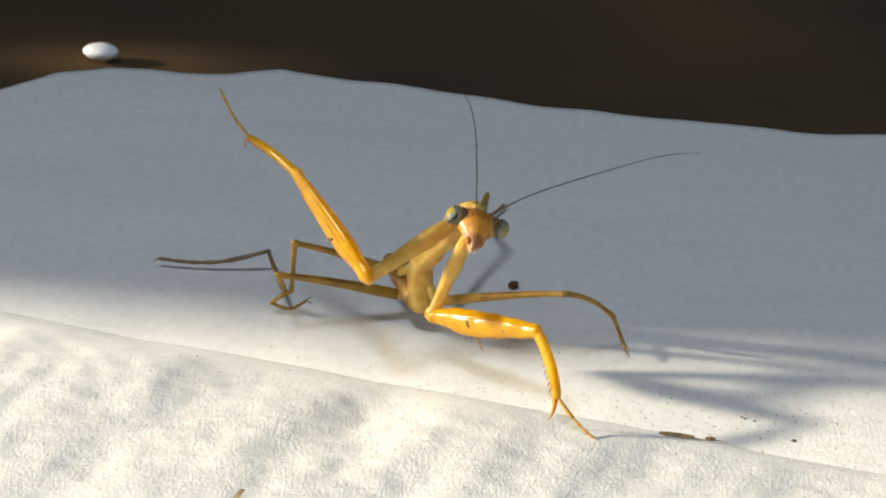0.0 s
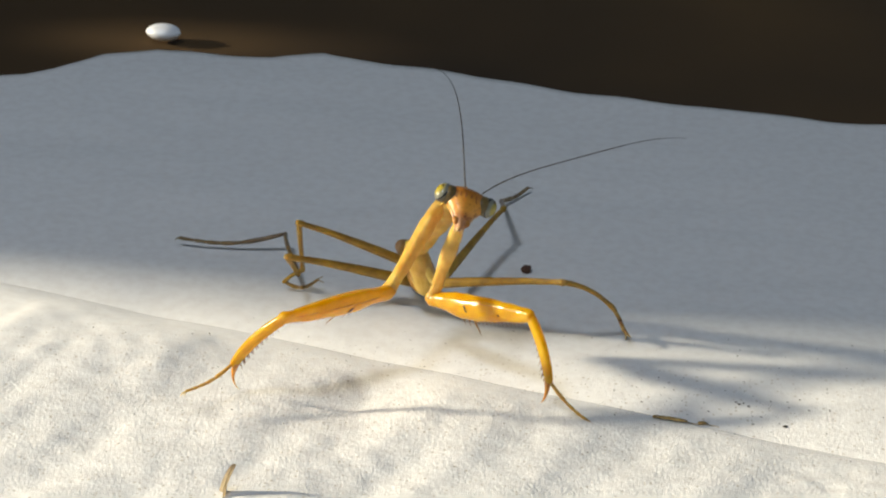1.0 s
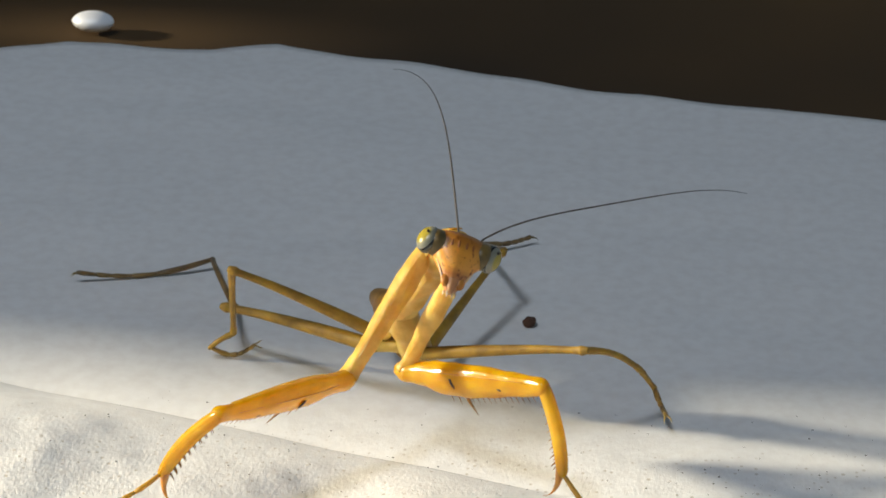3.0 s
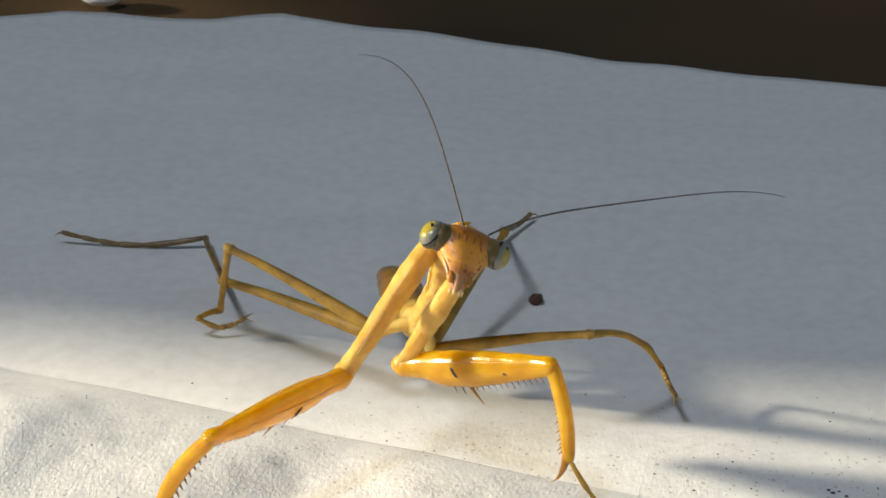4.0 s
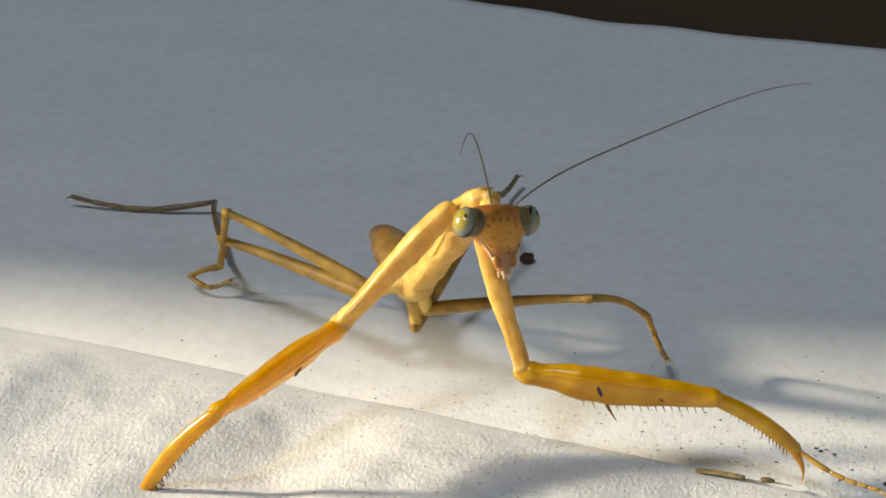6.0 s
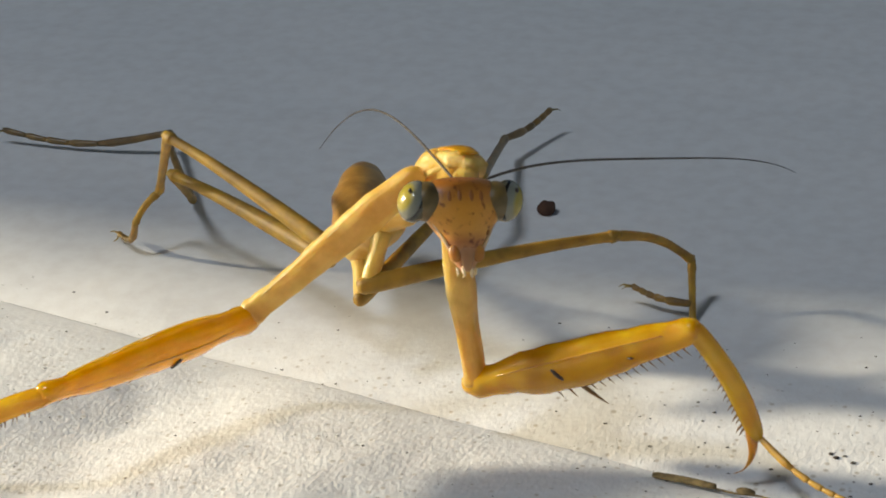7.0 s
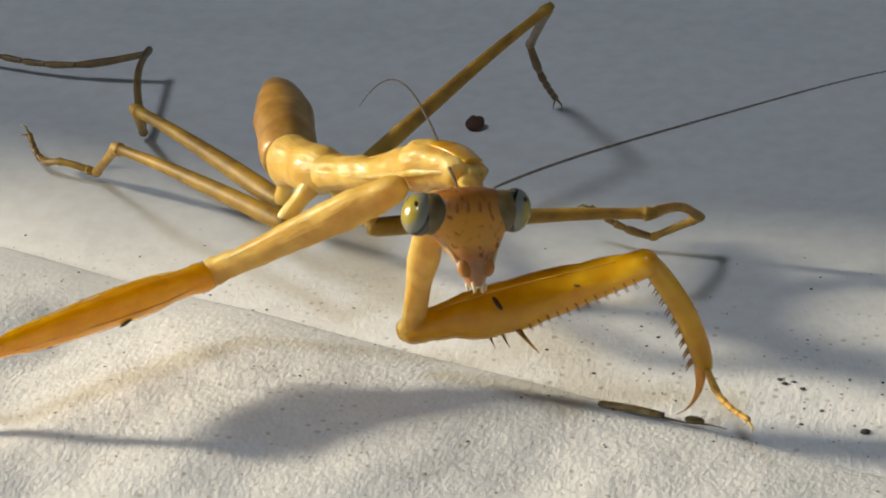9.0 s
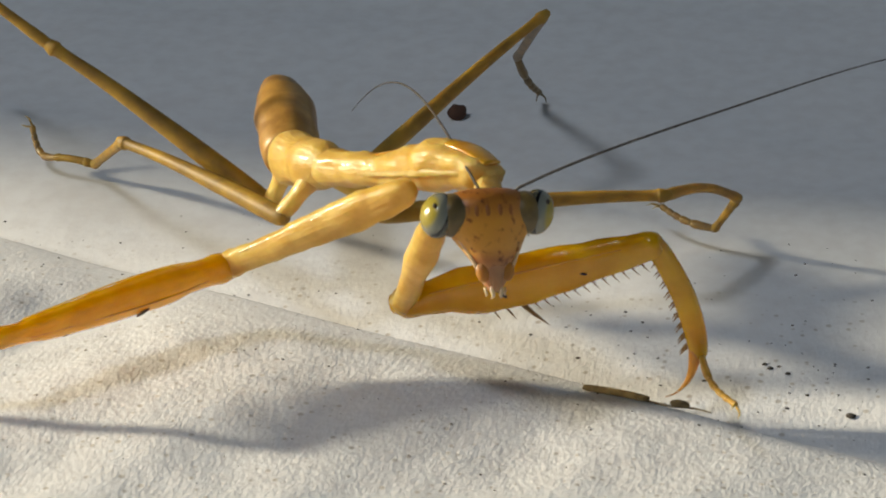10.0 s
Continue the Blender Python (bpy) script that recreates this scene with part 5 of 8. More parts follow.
    walk(mid_tibia_a, [
        (0, pose(-0.03504, 0.01483, 0.01040, -168.8, 52.5, 92.8)),
        (0.1, pose(-0.03442, 0.01489, 0.01029, -166.0, 52.1, 95.8)),
        (0.2, pose(-0.03461, 0.01503, 0.01009, -165.7, 51.9, 96.1)),
        (0.3, pose(-0.03519, 0.01534, 0.01016, -165.5, 52.7, 96.6)),
        (0.5, pose(-0.03504, 0.01534, 0.01029, -166.8, 53.4, 95.2)),
        (1, pose(-0.03568, 0.01523, 0.01044, -171.2, 52.9, 90.4)),
        (1.5, pose(-0.03548, 0.01477, 0.01059, -170.6, 52.9, 91.1)),
        (2, pose(-0.03528, 0.01432, 0.01073, -169.6, 53.1, 92.1)),
        (2.5, pose(-0.03521, 0.01372, 0.01100, -168.3, 54.3, 93.5)),
        (3, pose(-0.03515, 0.01457, 0.01053, -166.6, 54.2, 95.3)),
        (3.4, pose(-0.03503, 0.01530, 0.01011, -164.4, 54.0, 97.9)),
        (3.8, pose(-0.03478, 0.01602, 0.00963, -161.0, 53.2, 101.5)),
        (4, pose(-0.03452, 0.01631, 0.00933, -158.5, 52.2, 104.1)),
        (4.5, pose(-0.03455, 0.01629, 0.00940, -161.3, 52.2, 101.0)),
        (5, pose(-0.03435, 0.01586, 0.00949, -162.9, 51.1, 99.0)),
        (5.25, pose(-0.03430, 0.01563, 0.00940, -162.3, 50.0, 99.4)),
        (5.5, pose(-0.03424, 0.01540, 0.00931, -161.7, 48.9, 99.8)),
        (5.6, pose(-0.03415, 0.01534, 0.00929, -161.3, 48.5, 100.0)),
        (5.7, pose(-0.03405, 0.01527, 0.00926, -161.1, 48.1, 100.2)),
        (5.8, pose(-0.03400, 0.01532, 0.00933, -160.3, 48.5, 101.1)),
        (5.9, pose(-0.03390, 0.01536, 0.00934, -159.4, 48.7, 102.3)),
        (6, pose(-0.03379, 0.01521, 0.00936, -159.4, 48.4, 102.3)),
        (6.2, pose(-0.03339, 0.01453, 0.00943, -156.0, 46.6, 105.9)),
        (6.5, pose(-0.03198, 0.01375, 0.00983, -146.8, 43.3, 115.9)),
        (6.9, pose(-0.03008, 0.01274, 0.01016, -144.9, 39.4, 117.2)),
        (7.1, pose(-0.02918, 0.01234, 0.01021, -143.5, 39.4, 119.1)),
        (7.3, pose(-0.02831, 0.01200, 0.01020, -140.2, 39.3, 124.3)),
        (7.5, pose(-0.02869, 0.01140, 0.00854, -138.0, 37.5, 127.5)),
        (7.7, pose(-0.02879, 0.01129, 0.00821, -139.4, 37.0, 125.3)),
        (7.8, pose(-0.02884, 0.01124, 0.00803, -140.2, 36.7, 124.1)),
        (7.9, pose(-0.02890, 0.01119, 0.00784, -140.9, 36.4, 122.9)),
        (8, pose(-0.02896, 0.01115, 0.00764, -141.5, 36.1, 121.8)),
        (8.5, pose(-0.02882, 0.01023, 0.00642, -143.2, 31.5, 118.9)),
        (9, pose(-0.02778, 0.01032, 0.00600, -143.2, 31.5, 118.8)),
        (9.5, pose(-0.02695, 0.00967, 0.00631, -143.2, 31.2, 118.8)),
        (9.6, pose(-0.02678, 0.00955, 0.00637, -143.2, 31.1, 118.8)),
        (9.8, pose(-0.02623, 0.00900, 0.00613, -142.5, 29.0, 120.1)),
        (9.9, pose(-0.02606, 0.00890, 0.00622, -142.5, 29.6, 120.2)),
        (10, pose(-0.02589, 0.00881, 0.00631, -142.4, 30.1, 120.4)),
    ])
    walk(mid_metatarsus_a, [
        (0, pose(-0.03535, 0.02116, 0.00215, -110.0, 32.9, -171.9)),
        (0.1, pose(-0.03507, 0.02125, 0.00209, -124.4, 36.1, 168.7)),
        (0.2, pose(-0.03529, 0.02141, 0.00190, -125.9, 37.7, 165.3)),
        (0.3, pose(-0.03591, 0.02160, 0.00189, -126.2, 36.3, 166.2)),
        (0.5, pose(-0.03561, 0.02152, 0.00194, -123.3, 30.5, 175.3)),
        (1, pose(-0.03573, 0.02151, 0.00215, -110.5, 35.7, -175.7)),
        (1.5, pose(-0.03560, 0.02104, 0.00229, -104.2, 26.2, -160.0)),
        (2, pose(-0.03551, 0.02056, 0.00242, -108.7, 24.4, -160.6)),
        (2.5, pose(-0.03558, 0.01977, 0.00255, -134.2, 39.7, 170.0)),
        (3, pose(-0.03572, 0.02062, 0.00209, -126.2, 38.1, 173.1)),
        (3.4, pose(-0.03587, 0.02136, 0.00170, -131.6, 36.8, 162.0)),
        (3.8, pose(-0.03602, 0.02212, 0.00130, -100.0, -3.5, -125.8)),
        (4, pose(-0.03607, 0.02250, 0.00112, -101.1, -6.1, -125.9)),
        (4.5, pose(-0.03576, 0.02255, 0.00118, -96.6, 1.5, -138.8)),
        (5, pose(-0.03537, 0.02231, 0.00140, -97.8, 18.2, -161.7)),
        (5.25, pose(-0.03539, 0.02222, 0.00143, -99.9, 17.5, -162.3)),
        (5.5, pose(-0.03540, 0.02213, 0.00147, -101.9, 16.9, -163.0)),
        (5.6, pose(-0.03535, 0.02212, 0.00150, -103.1, 16.4, -163.0)),
        (5.7, pose(-0.03528, 0.02211, 0.00152, -104.3, 15.7, -163.2)),
        (5.8, pose(-0.03533, 0.02208, 0.00154, -106.1, 14.9, -163.4)),
        (5.9, pose(-0.03536, 0.02207, 0.00153, -106.4, 14.5, -163.4)),
        (6, pose(-0.03526, 0.02195, 0.00158, -108.7, 13.9, -163.5)),
        (6.2, pose(-0.03535, 0.02140, 0.00187, -105.0, 18.9, -158.9)),
        (6.5, pose(-0.03528, 0.02056, 0.00269, -84.5, 40.8, -141.0)),
        (6.9, pose(-0.03375, 0.01988, 0.00355, -75.2, 44.4, -133.5)),
        (7.1, pose(-0.03309, 0.01936, 0.00361, -84.3, 38.8, -136.3)),
        (7.3, pose(-0.03284, 0.01865, 0.00361, -117.5, 45.1, 175.4)),
        (7.5, pose(-0.03371, 0.01794, 0.00221, -129.3, 26.2, 155.7)),
        (7.7, pose(-0.03359, 0.01807, 0.00196, -127.7, 21.3, 159.7)),
        (7.8, pose(-0.03351, 0.01815, 0.00182, -126.8, 18.2, 162.4)),
        (7.9, pose(-0.03344, 0.01822, 0.00167, -126.1, 14.3, 165.2)),
        (8, pose(-0.03338, 0.01829, 0.00151, -125.5, 10.1, 167.7)),
        (8.5, pose(-0.03310, 0.01799, 0.00098, -126.8, 5.4, 159.1)),
        (9, pose(-0.03205, 0.01809, 0.00056, -127.4, -10.1, 173.4)),
        (9.5, pose(-0.03123, 0.01747, 0.00092, -127.5, -4.2, 175.2)),
        (9.6, pose(-0.03106, 0.01735, 0.00100, -127.5, -3.0, 176.2)),
        (9.8, pose(-0.03079, 0.01687, 0.00108, -127.7, 3.5, 158.7)),
        (9.9, pose(-0.03060, 0.01672, 0.00108, -127.5, 0.8, 164.6)),
        (10, pose(-0.03044, 0.01658, 0.00110, -127.5, -1.9, 170.8)),
    ])
    walk(mid_tarsus_a, [
        (0, pose(-0.03725, 0.02089, 0.00091, 71.9, -5.2, 3.7)),
        (0.1, pose(-0.03689, 0.02161, 0.00074, 69.7, -4.1, 5.4)),
        (0.2, pose(-0.03705, 0.02186, 0.00050, 71.7, -5.8, 6.7)),
        (0.3, pose(-0.03770, 0.02204, 0.00053, 71.4, -4.5, 6.6)),
        (0.5, pose(-0.03757, 0.02168, 0.00078, 71.2, -3.7, 7.0)),
        (1, pose(-0.03758, 0.02137, 0.00081, 71.4, -4.0, 6.3)),
        (1.5, pose(-0.03753, 0.02033, 0.00128, 70.2, -2.8, 6.2)),
        (2, pose(-0.03748, 0.01987, 0.00147, 68.5, -1.2, 5.9)),
        (2.5, pose(-0.03732, 0.02008, 0.00109, 70.6, -3.1, 6.8)),
        (3, pose(-0.03751, 0.02084, 0.00068, 70.6, -3.0, 7.4)),
        (3.4, pose(-0.03762, 0.02192, 0.00033, 69.9, -2.1, 7.6)),
        (3.8, pose(-0.03735, 0.02027, 0.00144, 68.7, -0.8, 7.7)),
        (4, pose(-0.03741, 0.02065, 0.00136, 68.1, -0.1, 7.8)),
        (4.5, pose(-0.03749, 0.02104, 0.00112, 65.2, 6.2, 18.8)),
        (5, pose(-0.03744, 0.02163, 0.00068, 59.3, -6.7, -12.8)),
        (5.25, pose(-0.03747, 0.02156, 0.00074, 52.8, -9.1, -17.9)),
        (5.5, pose(-0.03750, 0.02149, 0.00080, 89.4, -11.0, -22.6)),
        (5.6, pose(-0.03745, 0.02148, 0.00085, 53.5, -8.0, -18.1)),
        (5.7, pose(-0.03739, 0.02147, 0.00090, 59.1, -4.8, -13.4)),
        (5.8, pose(-0.03745, 0.02145, 0.00095, 59.3, -4.2, -14.0)),
        (5.9, pose(-0.03749, 0.02143, 0.00095, 57.7, -5.8, -16.0)),
        (6, pose(-0.03739, 0.02132, 0.00103, 54.9, -7.3, -19.9)),
        (6.2, pose(-0.03737, 0.02062, 0.00113, 42.6, -4.4, -18.2)),
        (6.5, pose(-0.03662, 0.01947, 0.00120, 67.8, 21.6, 65.5)),
        (6.9, pose(-0.03488, 0.01870, 0.00195, 81.7, 33.1, 123.2)),
        (7.1, pose(-0.03438, 0.01813, 0.00217, 87.5, 28.4, 140.4)),
        (7.3, pose(-0.03445, 0.01878, 0.00199, 93.2, 25.2, 153.7)),
        (7.5, pose(-0.03559, 0.01879, 0.00119, 99.0, 1.8, 155.1)),
        (7.7, pose(-0.03559, 0.01881, 0.00113, 100.1, -0.7, 153.9)),
        (7.8, pose(-0.03559, 0.01881, 0.00110, 100.6, -1.8, 153.0)),
        (7.9, pose(-0.03559, 0.01879, 0.00110, 101.2, -2.7, 152.0)),
        (8, pose(-0.03559, 0.01877, 0.00111, 101.8, -3.5, 151.0)),
        (8.5, pose(-0.03523, 0.01880, 0.00077, 100.0, -4.0, 153.9)),
        (9, pose(-0.03429, 0.01835, 0.00097, 108.6, -7.0, 138.0)),
        (9.5, pose(-0.03351, 0.01766, 0.00109, 110.4, -8.6, 133.8)),
        (9.6, pose(-0.03335, 0.01750, 0.00111, 110.9, -9.2, 133.0)),
        (9.8, pose(-0.03292, 0.01770, 0.00094, 108.1, -12.1, 138.8)),
        (9.9, pose(-0.03281, 0.01732, 0.00105, 109.8, -11.0, 135.6)),
        (10, pose(-0.03270, 0.01694, 0.00117, 111.3, -9.8, 132.5)),
    ])
    walk(hind_coxa_a, [
        (0, pose(-0.02271, 0.01823, 0.00323, -85.7, 11.3, 132.5)),
        (0.1, pose(-0.02264, 0.01804, 0.00327, -89.1, 13.1, 124.6)),
        (0.2, pose(-0.02267, 0.01789, 0.00326, -89.6, 12.9, 121.2)),
        (0.3, pose(-0.02293, 0.01781, 0.00334, -88.5, 12.1, 119.4)),
        (0.5, pose(-0.02279, 0.01764, 0.00346, -95.1, 15.6, 118.7)),
        (1, pose(-0.02300, 0.01687, 0.00384, -107.1, 22.8, 119.7)),
        (1.5, pose(-0.02267, 0.01579, 0.00419, -110.9, 23.1, 116.1)),
        (2, pose(-0.02234, 0.01475, 0.00455, -92.3, 16.6, 130.4)),
        (2.5, pose(-0.02171, 0.01479, 0.00496, -78.3, -1.1, 170.1)),
        (3, pose(-0.02143, 0.01482, 0.00473, -78.8, -1.5, -176.3)),
        (3.4, pose(-0.02137, 0.01503, 0.00487, -77.0, 4.4, -163.1)),
        (3.8, pose(-0.02128, 0.01489, 0.00519, -73.3, 12.8, -157.9)),
        (4, pose(-0.02118, 0.01470, 0.00531, -72.4, 15.7, -158.1)),
        (4.5, pose(-0.02116, 0.01442, 0.00568, -72.2, 13.0, -154.7)),
        (5, pose(-0.02099, 0.01395, 0.00581, -71.5, 16.0, -155.9)),
        (5.25, pose(-0.02096, 0.01365, 0.00591, -71.6, 17.7, -157.5)),
        (5.5, pose(-0.02093, 0.01335, 0.00601, -71.8, 19.5, -159.3)),
        (5.6, pose(-0.02076, 0.01311, 0.00594, -73.0, 16.9, -160.5)),
        (5.7, pose(-0.02059, 0.01287, 0.00587, -74.1, 14.3, -161.8)),
        (5.8, pose(-0.02065, 0.01279, 0.00589, -73.8, 13.3, -160.0)),
        (5.9, pose(-0.02068, 0.01276, 0.00589, -73.4, 11.6, -157.1)),
        (6, pose(-0.02058, 0.01268, 0.00593, -73.9, 11.2, -158.3)),
        (6.2, pose(-0.01996, 0.01216, 0.00539, -75.3, 6.3, -157.2)),
        (6.5, pose(-0.01936, 0.01178, 0.00553, -74.8, 13.5, -163.5)),
        (6.9, pose(-0.01867, 0.01106, 0.00585, -85.7, 34.4, 170.8)),
        (7.1, pose(-0.01835, 0.01060, 0.00608, -105.5, 39.5, 143.6)),
        (7.3, pose(-0.01792, 0.01020, 0.00632, -115.6, 36.1, 128.6)),
        (7.5, pose(-0.01778, 0.01006, 0.00649, -118.9, 48.7, 135.6)),
        (7.7, pose(-0.01793, 0.00997, 0.00677, -120.4, 59.2, 140.0)),
        (7.8, pose(-0.01798, 0.00992, 0.00690, -118.4, 63.6, 144.0)),
        (7.9, pose(-0.01797, 0.00989, 0.00701, -112.0, 66.7, 151.7)),
        (8, pose(-0.01797, 0.00985, 0.00713, -104.5, 69.4, 160.4)),
        (8.5, pose(-0.01830, 0.00835, 0.00734, -136.8, 64.6, 126.8)),
        (9, pose(-0.01758, 0.00782, 0.00724, -129.5, 65.4, 133.9)),
        (9.5, pose(-0.01685, 0.00695, 0.00737, -112.6, 64.4, 150.3)),
        (9.6, pose(-0.01671, 0.00677, 0.00739, -109.6, 63.9, 153.1)),
        (9.8, pose(-0.01620, 0.00597, 0.00744, -100.3, 36.2, 147.8)),
        (9.9, pose(-0.01602, 0.00572, 0.00764, -101.0, 71.1, 164.5)),
        (10, pose(-0.01587, 0.00546, 0.00776, -91.1, 62.5, 172.7)),
    ])
    walk(hind_femur_a, [
        (0, pose(-0.02478, 0.02049, 0.00261, 12.9, -18.1, -154.7)),
        (0.1, pose(-0.02437, 0.02055, 0.00256, 12.8, -18.5, -153.4)),
        (0.2, pose(-0.02425, 0.02050, 0.00256, 12.9, -18.9, -154.0)),
        (0.3, pose(-0.02443, 0.02047, 0.00268, 12.9, -18.5, -154.4)),
        (0.5, pose(-0.02423, 0.02028, 0.00262, 13.1, -19.0, -155.5)),
        (1, pose(-0.02443, 0.01938, 0.00263, 13.6, -17.2, -161.2)),
        (1.5, pose(-0.02393, 0.01837, 0.00297, 14.3, -11.2, -177.9)),
        (2, pose(-0.02429, 0.01703, 0.00366, 13.6, -3.6, 164.8)),
        (2.5, pose(-0.02478, 0.01532, 0.00502, 12.5, 4.9, 153.4)),
        (3, pose(-0.02455, 0.01462, 0.00481, 12.3, 3.0, 151.3)),
        (3.4, pose(-0.02435, 0.01412, 0.00463, 12.2, 1.5, 149.9)),
        (3.8, pose(-0.02411, 0.01374, 0.00450, 12.1, 0.2, 149.0)),
        (4, pose(-0.02398, 0.01358, 0.00446, 12.1, -0.3, 148.7)),
        (4.5, pose(-0.02391, 0.01312, 0.00498, 12.1, 0.8, 149.3)),
        (5, pose(-0.02373, 0.01272, 0.00495, 12.1, 0.4, 149.3)),
        (5.25, pose(-0.02371, 0.01251, 0.00496, 12.1, -0.0, 148.8)),
        (5.5, pose(-0.02368, 0.01231, 0.00497, 12.0, -0.4, 148.4)),
        (5.6, pose(-0.02358, 0.01211, 0.00503, 12.0, -0.5, 148.2)),
        (5.7, pose(-0.02347, 0.01192, 0.00510, 12.0, -0.5, 148.0)),
        (5.8, pose(-0.02351, 0.01174, 0.00517, 11.9, -0.3, 147.3)),
        (5.9, pose(-0.02350, 0.01157, 0.00526, 11.8, 0.0, 146.5)),
        (6, pose(-0.02343, 0.01155, 0.00532, 11.7, 0.3, 146.3)),
        (6.2, pose(-0.02283, 0.01095, 0.00504, 11.4, -1.3, 143.3)),
        (6.5, pose(-0.02228, 0.01092, 0.00480, 11.4, -1.6, 143.2)),
        (6.9, pose(-0.02121, 0.01148, 0.00409, 11.8, -3.8, 146.0)),
        (7.1, pose(-0.02029, 0.01204, 0.00410, 12.2, -3.1, 149.3)),
        (7.3, pose(-0.01950, 0.01217, 0.00448, 12.3, -0.8, 150.6)),
        (7.5, pose(-0.01925, 0.01151, 0.00414, 12.1, -1.9, 148.4)),
        (7.7, pose(-0.01916, 0.01100, 0.00409, 11.9, -2.7, 146.9)),
        (7.8, pose(-0.01911, 0.01074, 0.00410, 11.8, -2.8, 146.1)),
        (7.9, pose(-0.01906, 0.01048, 0.00413, 11.7, -2.9, 145.4)),
        (8, pose(-0.01900, 0.01022, 0.00420, 11.6, -2.9, 144.6)),
        (8.5, pose(-0.01910, 0.00942, 0.00452, 11.3, -1.7, 142.6)),
        (9, pose(-0.01848, 0.00876, 0.00440, 11.2, -2.5, 141.5)),
        (9.5, pose(-0.01803, 0.00762, 0.00455, 11.0, -3.3, 139.9)),
        (9.6, pose(-0.01793, 0.00739, 0.00458, 10.9, -3.5, 139.6)),
        (9.8, pose(-0.01834, 0.00732, 0.00559, 11.2, -2.6, 141.9)),
        (9.9, pose(-0.01700, 0.00599, 0.00468, 14.4, -21.3, 157.6)),
        (10, pose(-0.01731, 0.00564, 0.00499, 16.4, -31.0, 171.1)),
    ])
    walk(hind_tibia_a, [
        (0, pose(-0.03647, 0.01497, 0.00684, 171.5, 36.7, 86.3)),
        (0.1, pose(-0.03590, 0.01477, 0.00688, 175.8, 35.5, 93.5)),
        (0.2, pose(-0.03582, 0.01486, 0.00696, 177.3, 35.3, 96.2)),
        (0.3, pose(-0.03607, 0.01490, 0.00699, 176.8, 35.3, 95.3)),
        (0.5, pose(-0.03593, 0.01495, 0.00706, 177.3, 36.0, 96.2)),
        (1, pose(-0.03673, 0.01519, 0.00664, 171.3, 37.0, 86.1)),
        (1.5, pose(-0.03727, 0.01788, 0.00561, 169.8, 35.8, 83.6)),
        (2, pose(-0.03738, 0.02059, 0.00451, 170.3, 29.9, 84.5)),
        (2.5, pose(-0.03690, 0.02138, 0.00386, 171.9, 25.0, 88.0)),
        (3, pose(-0.03646, 0.02114, 0.00409, 173.0, 26.6, 90.5)),
        (3.4, pose(-0.03611, 0.02094, 0.00428, 173.9, 27.8, 92.4)),
        (3.8, pose(-0.03577, 0.02075, 0.00445, 174.9, 28.8, 94.4)),
        (4, pose(-0.03559, 0.02065, 0.00453, 175.4, 29.3, 95.5)),
        (4.5, pose(-0.03561, 0.02006, 0.00480, 175.1, 31.1, 94.9)),
        (5, pose(-0.03543, 0.01966, 0.00485, 175.2, 31.4, 95.1)),
        (5.25, pose(-0.03535, 0.01955, 0.00496, 175.1, 32.0, 95.0)),
        (5.5, pose(-0.03527, 0.01943, 0.00507, 175.1, 32.5, 95.0)),
        (5.6, pose(-0.03514, 0.01928, 0.00515, 175.0, 32.7, 94.8)),
        (5.7, pose(-0.03501, 0.01913, 0.00523, 175.0, 32.8, 94.8)),
        (5.8, pose(-0.03496, 0.01909, 0.00524, 174.7, 32.6, 94.2)),
        (5.9, pose(-0.03485, 0.01907, 0.00526, 174.9, 33.0, 94.5)),
        (6, pose(-0.03475, 0.01909, 0.00524, 175.4, 33.7, 95.4)),
        (6.2, pose(-0.03373, 0.01909, 0.00535, 176.7, 34.2, 97.9)),
        (6.5, pose(-0.03316, 0.01906, 0.00519, 178.0, 33.8, 100.2)),
        (6.9, pose(-0.03247, 0.01906, 0.00498, 179.7, 33.2, 103.2)),
        (7.1, pose(-0.03196, 0.01898, 0.00484, -178.8, 32.2, 106.0)),
        (7.3, pose(-0.03134, 0.01885, 0.00467, -176.9, 30.9, 109.6)),
        (7.5, pose(-0.03082, 0.01864, 0.00459, -179.2, 30.4, 105.2)),
        (7.7, pose(-0.03054, 0.01842, 0.00472, -179.0, 31.0, 105.5)),
        (7.8, pose(-0.03039, 0.01831, 0.00477, -178.9, 31.3, 105.8)),
        (7.9, pose(-0.03023, 0.01819, 0.00483, -178.7, 31.5, 106.0)),
        (8, pose(-0.03008, 0.01808, 0.00489, -178.6, 31.7, 106.3)),
        (8.5, pose(-0.02990, 0.01768, 0.00491, -178.9, 31.6, 105.7)),
        (9, pose(-0.02912, 0.01721, 0.00500, -177.8, 32.7, 107.8)),
        (9.5, pose(-0.02842, 0.01635, 0.00534, -177.6, 34.2, 108.2)),
        (9.6, pose(-0.02828, 0.01618, 0.00541, -177.5, 34.5, 108.3)),
        (9.8, pose(-0.02903, 0.01570, 0.00621, -174.8, 17.7, 114.3)),
        (9.9, pose(-0.02871, 0.01082, 0.00961, -171.0, -0.6, 139.5)),
        (10, pose(-0.02882, 0.00745, 0.01199, 179.0, -32.7, 172.3)),
    ])
